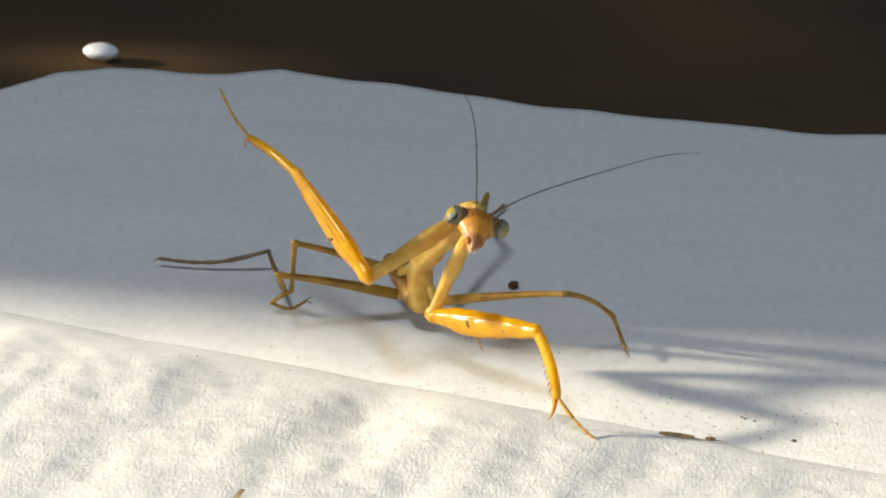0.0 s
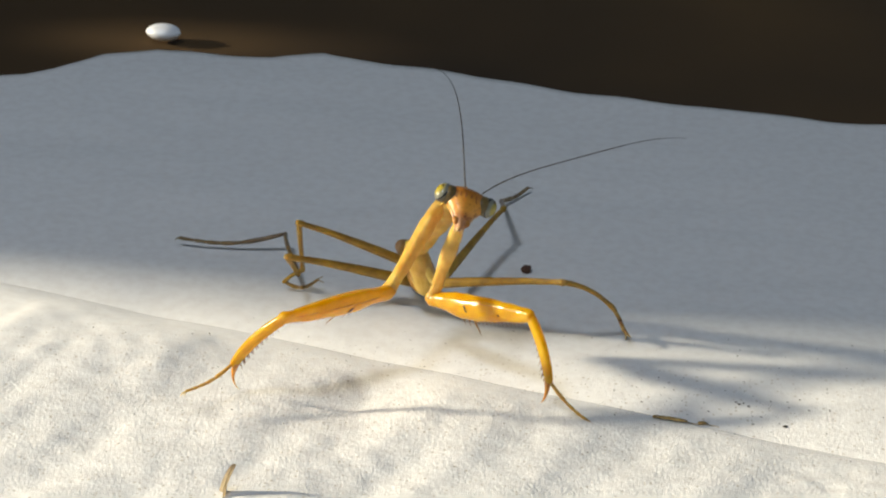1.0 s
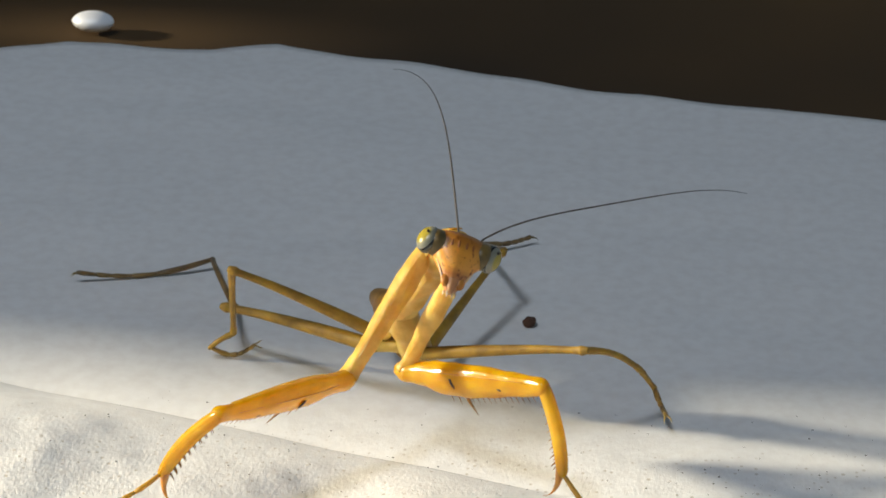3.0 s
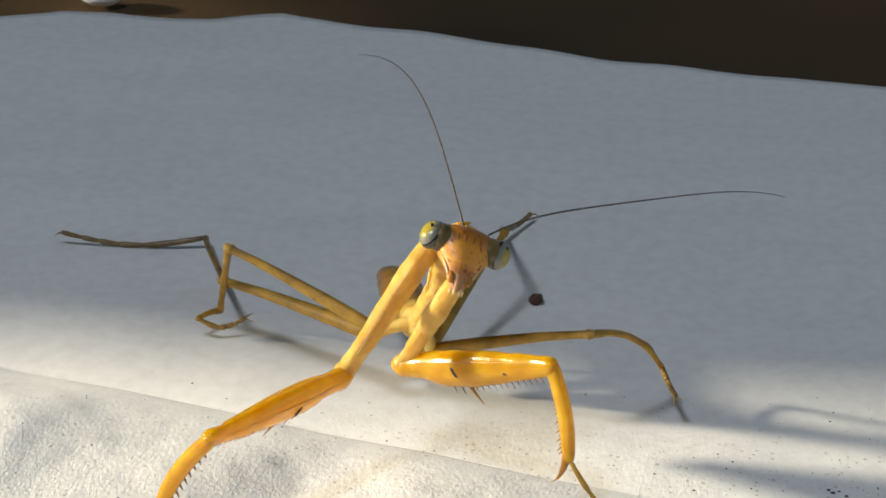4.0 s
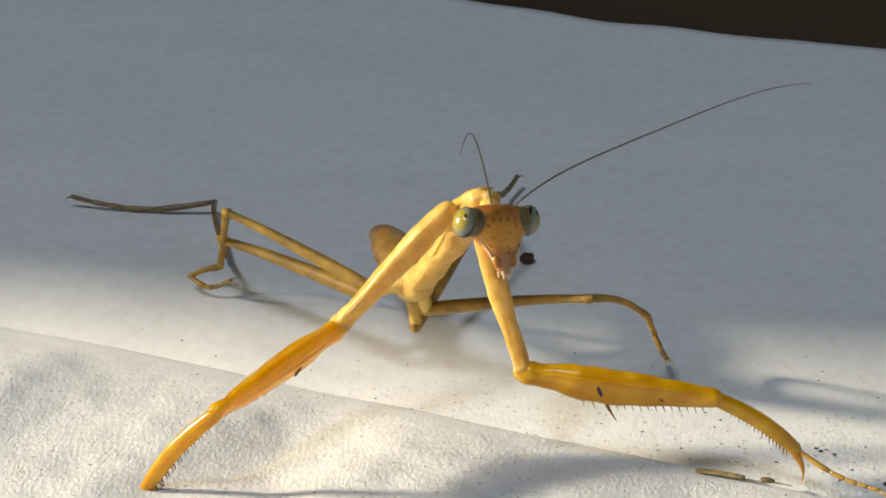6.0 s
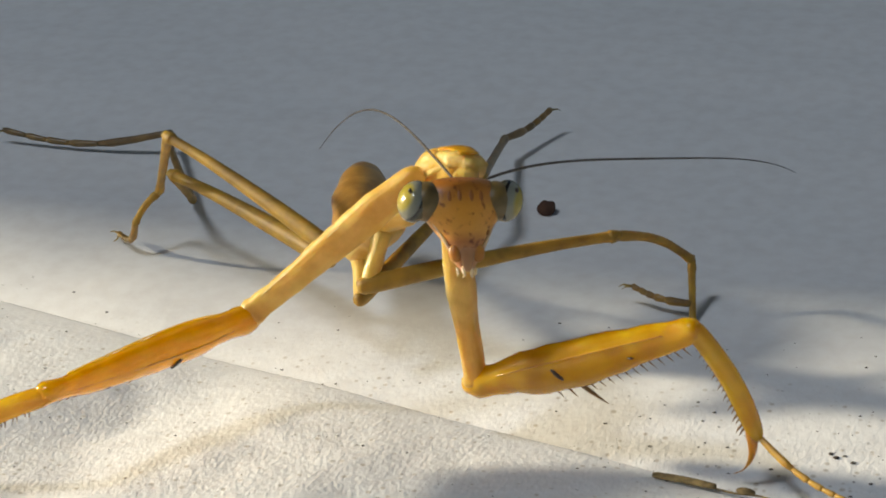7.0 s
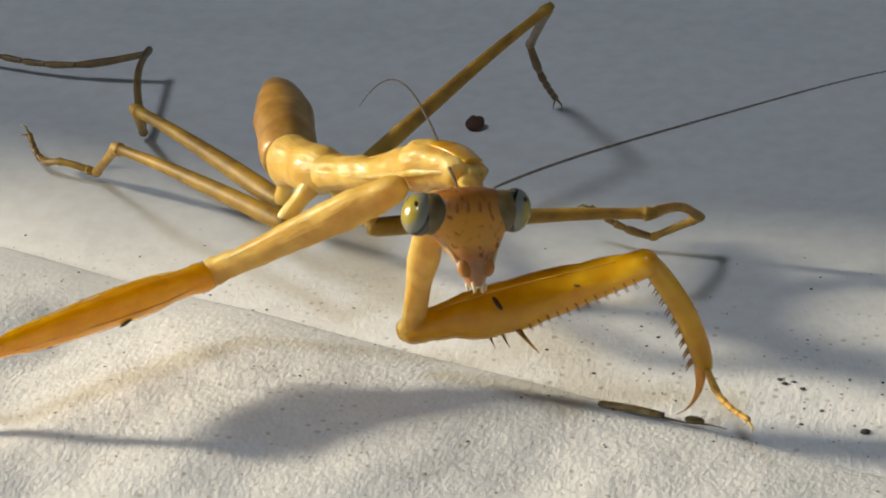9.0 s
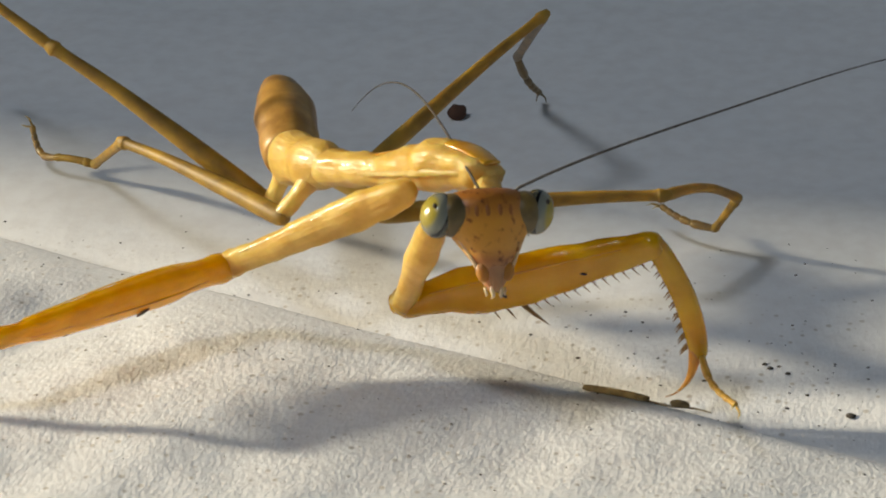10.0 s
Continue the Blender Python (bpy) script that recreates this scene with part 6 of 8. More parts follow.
    walk(hind_metatarsus_a, [
        (0, pose(-0.03601, 0.02210, 0.00153, 5.3, -5.6, 104.4)),
        (0.1, pose(-0.03634, 0.02201, 0.00171, 5.3, -2.6, 102.1)),
        (0.2, pose(-0.03660, 0.02208, 0.00181, 5.4, -3.5, 102.1)),
        (0.3, pose(-0.03674, 0.02213, 0.00184, 5.2, -3.1, 104.0)),
        (0.5, pose(-0.03670, 0.02211, 0.00183, 5.3, -3.0, 103.6)),
        (1, pose(-0.03625, 0.02229, 0.00129, 5.3, -5.3, 105.0)),
        (1.5, pose(-0.03649, 0.02479, 0.00060, 5.0, -2.3, 105.5)),
        (2, pose(-0.03673, 0.02738, 0.00060, 4.4, -1.9, 109.4)),
        (2.5, pose(-0.03666, 0.02836, 0.00060, 4.4, -1.8, 111.2)),
        (3, pose(-0.03652, 0.02811, 0.00060, 4.4, -2.2, 109.2)),
        (3.4, pose(-0.03641, 0.02791, 0.00060, 4.4, -1.6, 108.7)),
        (3.8, pose(-0.03631, 0.02772, 0.00060, 4.5, -1.8, 109.0)),
        (4, pose(-0.03626, 0.02763, 0.00060, 4.6, -1.7, 109.5)),
        (4.5, pose(-0.03620, 0.02699, 0.00060, 4.5, -1.2, 109.1)),
        (5, pose(-0.03604, 0.02660, 0.00060, 4.6, -2.5, 109.5)),
        (5.25, pose(-0.03596, 0.02651, 0.00060, 4.7, -4.0, 109.0)),
        (5.5, pose(-0.03588, 0.02642, 0.00060, 4.9, -5.5, 108.5)),
        (5.6, pose(-0.03573, 0.02635, 0.00060, 5.0, -3.8, 106.0)),
        (5.7, pose(-0.03560, 0.02629, 0.00060, 5.1, -2.1, 103.6)),
        (5.8, pose(-0.03549, 0.02632, 0.00060, 5.0, -3.0, 104.7)),
        (5.9, pose(-0.03541, 0.02623, 0.00060, 5.0, -3.3, 104.6)),
        (6, pose(-0.03540, 0.02602, 0.00060, 5.1, -3.7, 104.4)),
        (6.2, pose(-0.03468, 0.02602, 0.00060, 5.0, -4.8, 106.6)),
        (6.5, pose(-0.03438, 0.02582, 0.00060, 4.6, -5.6, 111.2)),
        (6.9, pose(-0.03400, 0.02559, 0.00060, 3.9, -6.7, 117.5)),
        (7.1, pose(-0.03381, 0.02544, 0.00060, 3.6, -7.1, 120.5)),
        (7.3, pose(-0.03362, 0.02526, 0.00060, 3.2, -7.4, 123.5)),
        (7.5, pose(-0.03261, 0.02521, 0.00060, 4.1, -3.5, 114.4)),
        (7.7, pose(-0.03237, 0.02502, 0.00060, 4.2, -3.0, 111.8)),
        (7.8, pose(-0.03226, 0.02492, 0.00060, 4.3, -2.7, 110.5)),
        (7.9, pose(-0.03214, 0.02483, 0.00060, 4.3, -2.5, 109.3)),
        (8, pose(-0.03202, 0.02473, 0.00060, 4.4, -2.2, 108.2)),
        (8.5, pose(-0.03180, 0.02444, 0.00060, 4.9, -13.4, 104.3)),
        (9, pose(-0.03122, 0.02373, 0.00060, 4.8, -11.2, 104.7)),
        (9.5, pose(-0.03060, 0.02297, 0.00060, 4.7, -14.2, 105.3)),
        (9.6, pose(-0.03047, 0.02282, 0.00060, 4.7, -14.7, 105.4)),
        (9.8, pose(-0.03252, 0.02343, 0.00350, 4.9, 12.4, 93.8)),
        (9.9, pose(-0.03548, 0.01661, 0.00971, 2.9, -3.9, 67.3)),
        (10, pose(-0.03625, 0.00845, 0.01680, 9.6, 30.0, 95.1)),
    ])
    walk(hind_tarsus_a, [
        (0, pose(-0.03802, 0.02991, 0.00232, 14.4, 7.0, -179.8)),
        (0.1, pose(-0.03804, 0.02992, 0.00208, 14.2, 5.8, 179.7)),
        (0.2, pose(-0.03829, 0.02999, 0.00230, 14.2, 6.9, 179.6)),
        (0.3, pose(-0.03870, 0.02998, 0.00228, 14.2, 6.7, 179.6)),
        (0.5, pose(-0.03861, 0.02997, 0.00225, 14.4, 6.7, -179.4)),
        (1, pose(-0.03834, 0.03008, 0.00204, 14.5, 5.6, -179.1)),
        (1.5, pose(-0.03865, 0.03259, 0.00093, 15.8, 0.1, -167.1)),
        (2, pose(-0.03942, 0.03502, 0.00087, 16.0, -0.2, -155.1)),
        (2.5, pose(-0.03958, 0.03591, 0.00085, 16.0, -0.2, -153.4)),
        (3, pose(-0.03918, 0.03575, 0.00091, 16.0, 0.1, -161.4)),
        (3.4, pose(-0.03900, 0.03558, 0.00082, 16.0, -0.4, -167.9)),
        (3.8, pose(-0.03895, 0.03537, 0.00085, 16.0, -0.2, -174.5)),
        (4, pose(-0.03897, 0.03526, 0.00084, 16.0, -0.4, -177.9)),
        (4.5, pose(-0.03885, 0.03464, 0.00077, 16.0, -0.6, 179.9)),
        (5, pose(-0.03874, 0.03423, 0.00095, 16.0, 0.3, 177.5)),
        (5.25, pose(-0.03859, 0.03415, 0.00116, 16.0, 1.3, 176.5)),
        (5.5, pose(-0.03844, 0.03406, 0.00138, 16.0, 2.4, 175.5)),
        (5.6, pose(-0.03795, 0.03412, 0.00114, 16.1, 1.2, 177.6)),
        (5.7, pose(-0.03750, 0.03416, 0.00090, 16.1, 0.0, 179.7)),
        (5.8, pose(-0.03754, 0.03414, 0.00102, 16.1, 0.6, -179.7)),
        (5.9, pose(-0.03745, 0.03406, 0.00106, 16.2, 0.8, -179.9)),
        (6, pose(-0.03741, 0.03385, 0.00112, 16.2, 1.1, 179.6)),
        (6.2, pose(-0.03699, 0.03375, 0.00128, 16.1, 1.9, 178.1)),
        (6.5, pose(-0.03730, 0.03333, 0.00139, 16.1, 2.5, 178.8)),
        (6.9, pose(-0.03772, 0.03272, 0.00154, 16.1, 3.3, 179.5)),
        (7.1, pose(-0.03789, 0.03236, 0.00160, 16.2, 3.7, 179.6)),
        (7.3, pose(-0.03785, 0.03163, 0.00160, 16.0, 5.2, 177.7)),
        (7.5, pose(-0.03583, 0.03231, 0.00108, 16.3, 2.5, -178.9)),
        (7.7, pose(-0.03529, 0.03231, 0.00101, 16.4, 2.1, -176.8)),
        (7.8, pose(-0.03502, 0.03231, 0.00097, 16.4, 1.9, -175.9)),
        (7.9, pose(-0.03476, 0.03229, 0.00094, 16.4, 1.8, -174.9)),
        (8, pose(-0.03450, 0.03228, 0.00090, 16.4, 1.6, -174.0)),
        (8.5, pose(-0.03366, 0.03174, 0.00240, 16.1, 1.9, 176.0)),
        (9, pose(-0.03315, 0.03109, 0.00211, 16.1, 5.1, 175.8)),
        (9.5, pose(-0.03260, 0.03033, 0.00252, 15.8, 7.9, 173.0)),
        (9.6, pose(-0.03250, 0.03018, 0.00261, 15.7, 8.4, 172.4)),
        (9.8, pose(-0.03305, 0.03132, 0.00176, 13.8, -12.2, -134.5)),
        (9.9, pose(-0.03236, 0.02406, 0.01026, 3.3, 36.9, -177.0)),
        (10, pose(-0.03687, 0.01544, 0.01275, -46.7, 42.7, 110.9)),
    ])
    walk(mid_coxa_b, [
        (0, pose(-0.02283, 0.01822, 0.00698, 53.5, 58.1, -35.6)),
        (0.1, pose(-0.02262, 0.01812, 0.00702, 51.3, 57.1, -38.3)),
        (0.2, pose(-0.02257, 0.01806, 0.00701, 46.7, 59.4, -43.0)),
        (0.3, pose(-0.02276, 0.01798, 0.00709, 44.7, 62.3, -44.8)),
        (0.5, pose(-0.02267, 0.01777, 0.00722, 50.0, 60.1, -39.3)),
        (1, pose(-0.02418, 0.01686, 0.00741, 61.2, 51.4, -27.6)),
        (1.5, pose(-0.02373, 0.01625, 0.00777, 57.3, 57.8, -31.4)),
        (2, pose(-0.02325, 0.01562, 0.00810, 51.9, 64.0, -36.9)),
        (2.5, pose(-0.02322, 0.01491, 0.00840, 71.0, 61.1, -15.6)),
        (3, pose(-0.02245, 0.01366, 0.00816, 97.7, 66.6, 13.3)),
        (3.4, pose(-0.02159, 0.01254, 0.00769, 131.6, 65.7, 48.0)),
        (3.8, pose(-0.02067, 0.01170, 0.00709, 155.6, 60.8, 70.7)),
        (4, pose(-0.02033, 0.01138, 0.00684, 160.9, 58.4, 75.5)),
        (4.5, pose(-0.02031, 0.01108, 0.00718, 159.4, 60.0, 74.0)),
        (5, pose(-0.02016, 0.01060, 0.00731, 154.4, 58.2, 70.5)),
        (5.25, pose(-0.02012, 0.01029, 0.00736, 153.7, 59.0, 69.7)),
        (5.5, pose(-0.02007, 0.00997, 0.00741, 153.4, 60.0, 69.2)),
        (5.6, pose(-0.01997, 0.00975, 0.00742, 153.9, 58.9, 69.9)),
        (5.7, pose(-0.01987, 0.00952, 0.00742, 154.4, 57.9, 70.6)),
        (5.8, pose(-0.01993, 0.00950, 0.00756, 153.8, 58.9, 69.8)),
        (5.9, pose(-0.01987, 0.00949, 0.00756, 154.1, 57.9, 70.3)),
        (6, pose(-0.01971, 0.00941, 0.00756, 161.6, 54.8, 76.9)),
        (6.2, pose(-0.01934, 0.00906, 0.00743, -144.3, 57.8, 117.5)),
        (6.5, pose(-0.01820, 0.00894, 0.00770, -103.2, 65.3, 160.4)),
        (6.9, pose(-0.01665, 0.00888, 0.00815, -21.3, 52.5, -109.8)),
        (7.1, pose(-0.01590, 0.00881, 0.00830, 2.7, 39.1, -87.9)),
        (7.3, pose(-0.01519, 0.00868, 0.00841, 28.3, 30.5, -69.6)),
        (7.5, pose(-0.01548, 0.00795, 0.00860, 31.4, 45.8, -61.9)),
        (7.7, pose(-0.01558, 0.00759, 0.00848, 43.4, 45.6, -49.7)),
        (7.8, pose(-0.01563, 0.00740, 0.00841, 49.3, 44.9, -43.3)),
        (7.9, pose(-0.01568, 0.00722, 0.00834, 55.0, 43.6, -36.9)),
        (8, pose(-0.01573, 0.00704, 0.00826, 60.3, 41.9, -30.8)),
        (8.5, pose(-0.01588, 0.00567, 0.00840, 69.0, 41.2, -18.9)),
        (9, pose(-0.01505, 0.00521, 0.00821, 70.8, 40.7, -16.2)),
        (9.5, pose(-0.01443, 0.00438, 0.00865, 72.3, 39.8, -14.0)),
        (9.6, pose(-0.01430, 0.00421, 0.00874, 72.8, 39.4, -13.4)),
        (9.8, pose(-0.01386, 0.00338, 0.00884, 75.7, 40.1, -8.8)),
        (9.9, pose(-0.01368, 0.00304, 0.00886, 77.5, 38.7, -5.9)),
        (10, pose(-0.01352, 0.00274, 0.00885, 78.7, 36.8, -3.8)),
    ])
    walk(mid_femur_b, [
        (0, pose(-0.02118, 0.01703, 0.00372, -13.4, -15.5, -20.4)),
        (0.1, pose(-0.02098, 0.01682, 0.00380, -13.4, -14.5, -19.1)),
        (0.2, pose(-0.02114, 0.01673, 0.00371, -13.4, -14.5, -19.1)),
        (0.3, pose(-0.02149, 0.01672, 0.00369, -13.3, -15.3, -20.4)),
        (0.5, pose(-0.02119, 0.01655, 0.00389, -13.4, -15.2, -19.8)),
        (1, pose(-0.02206, 0.01575, 0.00440, -13.6, -11.5, -15.7)),
        (1.5, pose(-0.02198, 0.01518, 0.00452, -13.7, -11.7, -15.3)),
        (2, pose(-0.02190, 0.01461, 0.00464, -13.7, -11.8, -14.9)),
        (2.5, pose(-0.02143, 0.01441, 0.00503, -13.3, -12.4, -19.3)),
        (3, pose(-0.02097, 0.01401, 0.00463, -13.2, -14.9, -21.6)),
        (3.4, pose(-0.02053, 0.01372, 0.00418, -13.1, -17.5, -23.6)),
        (3.8, pose(-0.02005, 0.01347, 0.00373, -13.0, -20.0, -25.9)),
        (4, pose(-0.01983, 0.01332, 0.00357, -12.9, -21.0, -27.0)),
        (4.5, pose(-0.01978, 0.01292, 0.00385, -12.8, -20.7, -27.8)),
        (5, pose(-0.01949, 0.01251, 0.00405, -12.6, -20.8, -29.1)),
        (5.25, pose(-0.01943, 0.01214, 0.00406, -12.6, -20.9, -28.9)),
        (5.5, pose(-0.01938, 0.01177, 0.00408, -12.7, -20.9, -28.6)),
        (5.6, pose(-0.01929, 0.01161, 0.00412, -12.7, -20.9, -28.3)),
        (5.7, pose(-0.01919, 0.01145, 0.00417, -12.7, -20.9, -28.1)),
        (5.8, pose(-0.01924, 0.01136, 0.00427, -12.6, -19.9, -28.5)),
        (5.9, pose(-0.01918, 0.01141, 0.00430, -12.6, -19.5, -28.2)),
        (6, pose(-0.01921, 0.01156, 0.00442, -12.8, -19.3, -27.0)),
        (6.2, pose(-0.02028, 0.01088, 0.00417, -13.9, -16.2, -14.9)),
        (6.5, pose(-0.01971, 0.00948, 0.00421, -14.4, -13.7, -0.0)),
        (6.9, pose(-0.01744, 0.00668, 0.00510, -12.8, -4.9, 26.1)),
        (7.1, pose(-0.01579, 0.00583, 0.00587, -11.3, 0.6, 37.1)),
        (7.3, pose(-0.01403, 0.00558, 0.00646, -9.7, 5.6, 46.1)),
        (7.5, pose(-0.01422, 0.00559, 0.00584, -11.3, -0.2, 36.8)),
        (7.7, pose(-0.01384, 0.00554, 0.00573, -11.7, -0.6, 33.9)),
        (7.8, pose(-0.01365, 0.00554, 0.00570, -11.9, -0.6, 32.3)),
        (7.9, pose(-0.01346, 0.00555, 0.00569, -12.1, -0.6, 30.7)),
        (8, pose(-0.01328, 0.00558, 0.00569, -12.3, -0.5, 29.0)),
        (8.5, pose(-0.01314, 0.00474, 0.00587, -13.0, 1.5, 22.2)),
        (9, pose(-0.01225, 0.00440, 0.00570, -13.5, -0.1, 16.0)),
        (9.5, pose(-0.01157, 0.00366, 0.00619, -13.4, -1.1, 17.3)),
        (9.6, pose(-0.01142, 0.00352, 0.00630, -13.4, -1.2, 17.6)),
        (9.8, pose(-0.01095, 0.00293, 0.00637, -13.5, -1.3, 17.3)),
        (9.9, pose(-0.01070, 0.00273, 0.00645, -13.4, -1.1, 17.3)),
        (10, pose(-0.01045, 0.00254, 0.00655, -13.4, -0.8, 17.3)),
    ])
    walk(mid_tibia_b, [
        (0, pose(-0.00890, 0.01246, 0.00737, -13.3, 32.2, 30.5)),
        (0.1, pose(-0.00854, 0.01251, 0.00720, -13.8, 31.3, 29.4)),
        (0.2, pose(-0.00870, 0.01242, 0.00712, -14.4, 31.3, 28.4)),
        (0.3, pose(-0.00920, 0.01214, 0.00728, -11.8, 32.6, 33.2)),
        (0.5, pose(-0.00884, 0.01212, 0.00744, -11.3, 32.9, 34.1)),
        (1, pose(-0.00923, 0.01215, 0.00712, -14.8, 34.0, 27.8)),
        (1.5, pose(-0.00913, 0.01167, 0.00728, -13.1, 31.8, 31.0)),
        (2, pose(-0.00904, 0.01119, 0.00742, -11.5, 29.5, 34.1)),
        (2.5, pose(-0.00889, 0.01002, 0.00795, -8.5, 32.3, 39.9)),
        (3, pose(-0.00875, 0.00918, 0.00813, -6.6, 31.1, 43.6)),
        (3.4, pose(-0.00864, 0.00852, 0.00826, -5.1, 30.0, 46.4)),
        (3.8, pose(-0.00856, 0.00788, 0.00838, -3.9, 28.8, 48.8)),
        (4, pose(-0.00851, 0.00756, 0.00844, -3.4, 28.2, 50.0)),
        (4.5, pose(-0.00852, 0.00699, 0.00865, -4.1, 30.3, 48.5)),
        (5, pose(-0.00838, 0.00633, 0.00889, -3.9, 30.0, 48.9)),
        (5.25, pose(-0.00831, 0.00601, 0.00891, -3.3, 30.1, 50.2)),
        (5.5, pose(-0.00823, 0.00568, 0.00894, -2.6, 30.3, 51.4)),
        (5.6, pose(-0.00811, 0.00558, 0.00898, -2.7, 30.3, 51.3)),
        (5.7, pose(-0.00798, 0.00547, 0.00902, -2.7, 30.4, 51.2)),
        (5.8, pose(-0.00801, 0.00525, 0.00891, -3.5, 28.5, 49.7)),
        (5.9, pose(-0.00789, 0.00535, 0.00885, -3.9, 28.3, 48.9)),
        (6, pose(-0.00777, 0.00575, 0.00892, -4.3, 30.4, 48.0)),
        (6.2, pose(-0.00766, 0.00752, 0.00797, -6.8, 28.3, 42.8)),
        (6.5, pose(-0.00650, 0.00947, 0.00742, -2.9, 28.6, 51.2)),
        (6.9, pose(-0.00527, 0.01264, 0.00626, 1.8, 31.5, 60.6)),
        (7.1, pose(-0.00494, 0.01402, 0.00573, 2.0, 30.2, 60.9)),
        (7.3, pose(-0.00465, 0.01534, 0.00513, 3.2, 34.1, 63.2)),
        (7.5, pose(-0.00334, 0.01375, 0.00590, 1.0, 34.1, 59.1)),
        (7.7, pose(-0.00255, 0.01312, 0.00587, 2.9, 32.9, 62.7)),
        (7.8, pose(-0.00215, 0.01281, 0.00585, 3.9, 32.3, 64.6)),
        (7.9, pose(-0.00177, 0.01249, 0.00583, 4.9, 31.9, 66.4)),
        (8, pose(-0.00139, 0.01218, 0.00581, 5.9, 31.5, 68.4)),
        (8.5, pose(-0.00055, 0.00987, 0.00550, 8.1, 28.3, 72.8)),
        (9, pose(0.00082, 0.00813, 0.00572, 9.7, 26.1, 76.2)),
        (9.5, pose(0.00142, 0.00770, 0.00644, 3.6, 22.8, 61.5)),
        (9.6, pose(0.00154, 0.00764, 0.00657, 2.7, 22.6, 59.2)),
        (9.8, pose(0.00203, 0.00697, 0.00668, 3.4, 22.0, 61.1)),
        (9.9, pose(0.00228, 0.00677, 0.00671, 4.0, 22.2, 62.6)),
        (10, pose(0.00254, 0.00658, 0.00674, 4.5, 22.4, 64.0)),
    ])
    walk(mid_metatarsus_b, [
        (0, pose(-0.00395, 0.01537, 0.00375, 62.6, 46.0, 70.9)),
        (0.1, pose(-0.00349, 0.01535, 0.00368, 66.0, 48.7, 75.5)),
        (0.2, pose(-0.00360, 0.01517, 0.00360, 66.5, 46.7, 76.2)),
        (0.3, pose(-0.00442, 0.01527, 0.00362, 65.4, 50.8, 74.8)),
        (0.5, pose(-0.00412, 0.01531, 0.00376, 62.5, 53.9, 71.1)),
        (1, pose(-0.00425, 0.01478, 0.00333, 62.4, 44.5, 70.9)),
        (1.5, pose(-0.00419, 0.01464, 0.00371, 62.0, 47.4, 70.5)),
        (2, pose(-0.00415, 0.01450, 0.00407, 61.3, 50.4, 69.5)),
        (2.5, pose(-0.00449, 0.01369, 0.00432, 53.8, 45.9, 59.4)),
        (3, pose(-0.00454, 0.01318, 0.00463, 55.1, 46.4, 61.2)),
        (3.4, pose(-0.00459, 0.01277, 0.00487, 56.0, 46.7, 62.5)),
        (3.8, pose(-0.00464, 0.01235, 0.00511, 56.9, 46.9, 63.7)),
        (4, pose(-0.00467, 0.01214, 0.00523, 57.3, 47.0, 64.3)),
        (4.5, pose(-0.00464, 0.01138, 0.00522, 58.3, 48.5, 65.6)),
        (5, pose(-0.00452, 0.01076, 0.00549, 60.1, 47.1, 68.0)),
        (5.25, pose(-0.00455, 0.01051, 0.00551, 58.0, 47.3, 65.2)),
        (5.5, pose(-0.00458, 0.01026, 0.00552, 55.9, 47.4, 62.4)),
        (5.6, pose(-0.00445, 0.01015, 0.00555, 57.0, 47.8, 63.9)),
        (5.7, pose(-0.00431, 0.01004, 0.00559, 58.2, 48.3, 65.4)),
        (5.8, pose(-0.00416, 0.00980, 0.00568, 62.4, 48.0, 71.0)),
        (5.9, pose(-0.00396, 0.00985, 0.00564, 65.3, 48.2, 74.9)),
        (6, pose(-0.00386, 0.01010, 0.00549, 66.7, 47.7, 76.9)),
        (6.2, pose(-0.00328, 0.01157, 0.00475, 69.4, 47.2, 80.4)),
        (6.5, pose(-0.00276, 0.01411, 0.00418, 68.1, 65.8, 79.0)),
        (6.9, pose(-0.00243, 0.01768, 0.00272, -71.2, 42.0, -66.9)),
        (7.1, pose(-0.00209, 0.01914, 0.00232, -107.1, 64.9, -110.1)),
        (7.3, pose(-0.00211, 0.02035, 0.00133, -143.3, 11.2, -89.3)),
        (7.5, pose(-0.00046, 0.01857, 0.00209, -124.9, 22.6, -95.1)),
        (7.7, pose(0.00007, 0.01818, 0.00219, -135.6, 23.6, -105.6)),
        (7.8, pose(0.00031, 0.01798, 0.00222, -139.8, 23.5, -109.2)),
        (7.9, pose(0.00053, 0.01778, 0.00225, -143.1, 23.4, -111.9)),
        (8, pose(0.00075, 0.01756, 0.00227, -145.7, 23.0, -113.7)),
        (8.5, pose(0.00121, 0.01558, 0.00229, -147.3, 7.8, -114.9)),
        (9, pose(0.00227, 0.01405, 0.00274, 169.6, 33.8, 155.9)),
        (9.5, pose(0.00440, 0.01319, 0.00381, 137.3, 55.8, 113.3)),
        (9.6, pose(0.00475, 0.01301, 0.00397, 131.5, 56.6, 106.5)),
        (9.8, pose(0.00507, 0.01248, 0.00414, 146.4, 52.6, 124.8)),
        (9.9, pose(0.00518, 0.01235, 0.00415, 147.7, 51.2, 126.6)),
        (10, pose(0.00528, 0.01221, 0.00416, 148.8, 49.7, 128.0)),
    ])
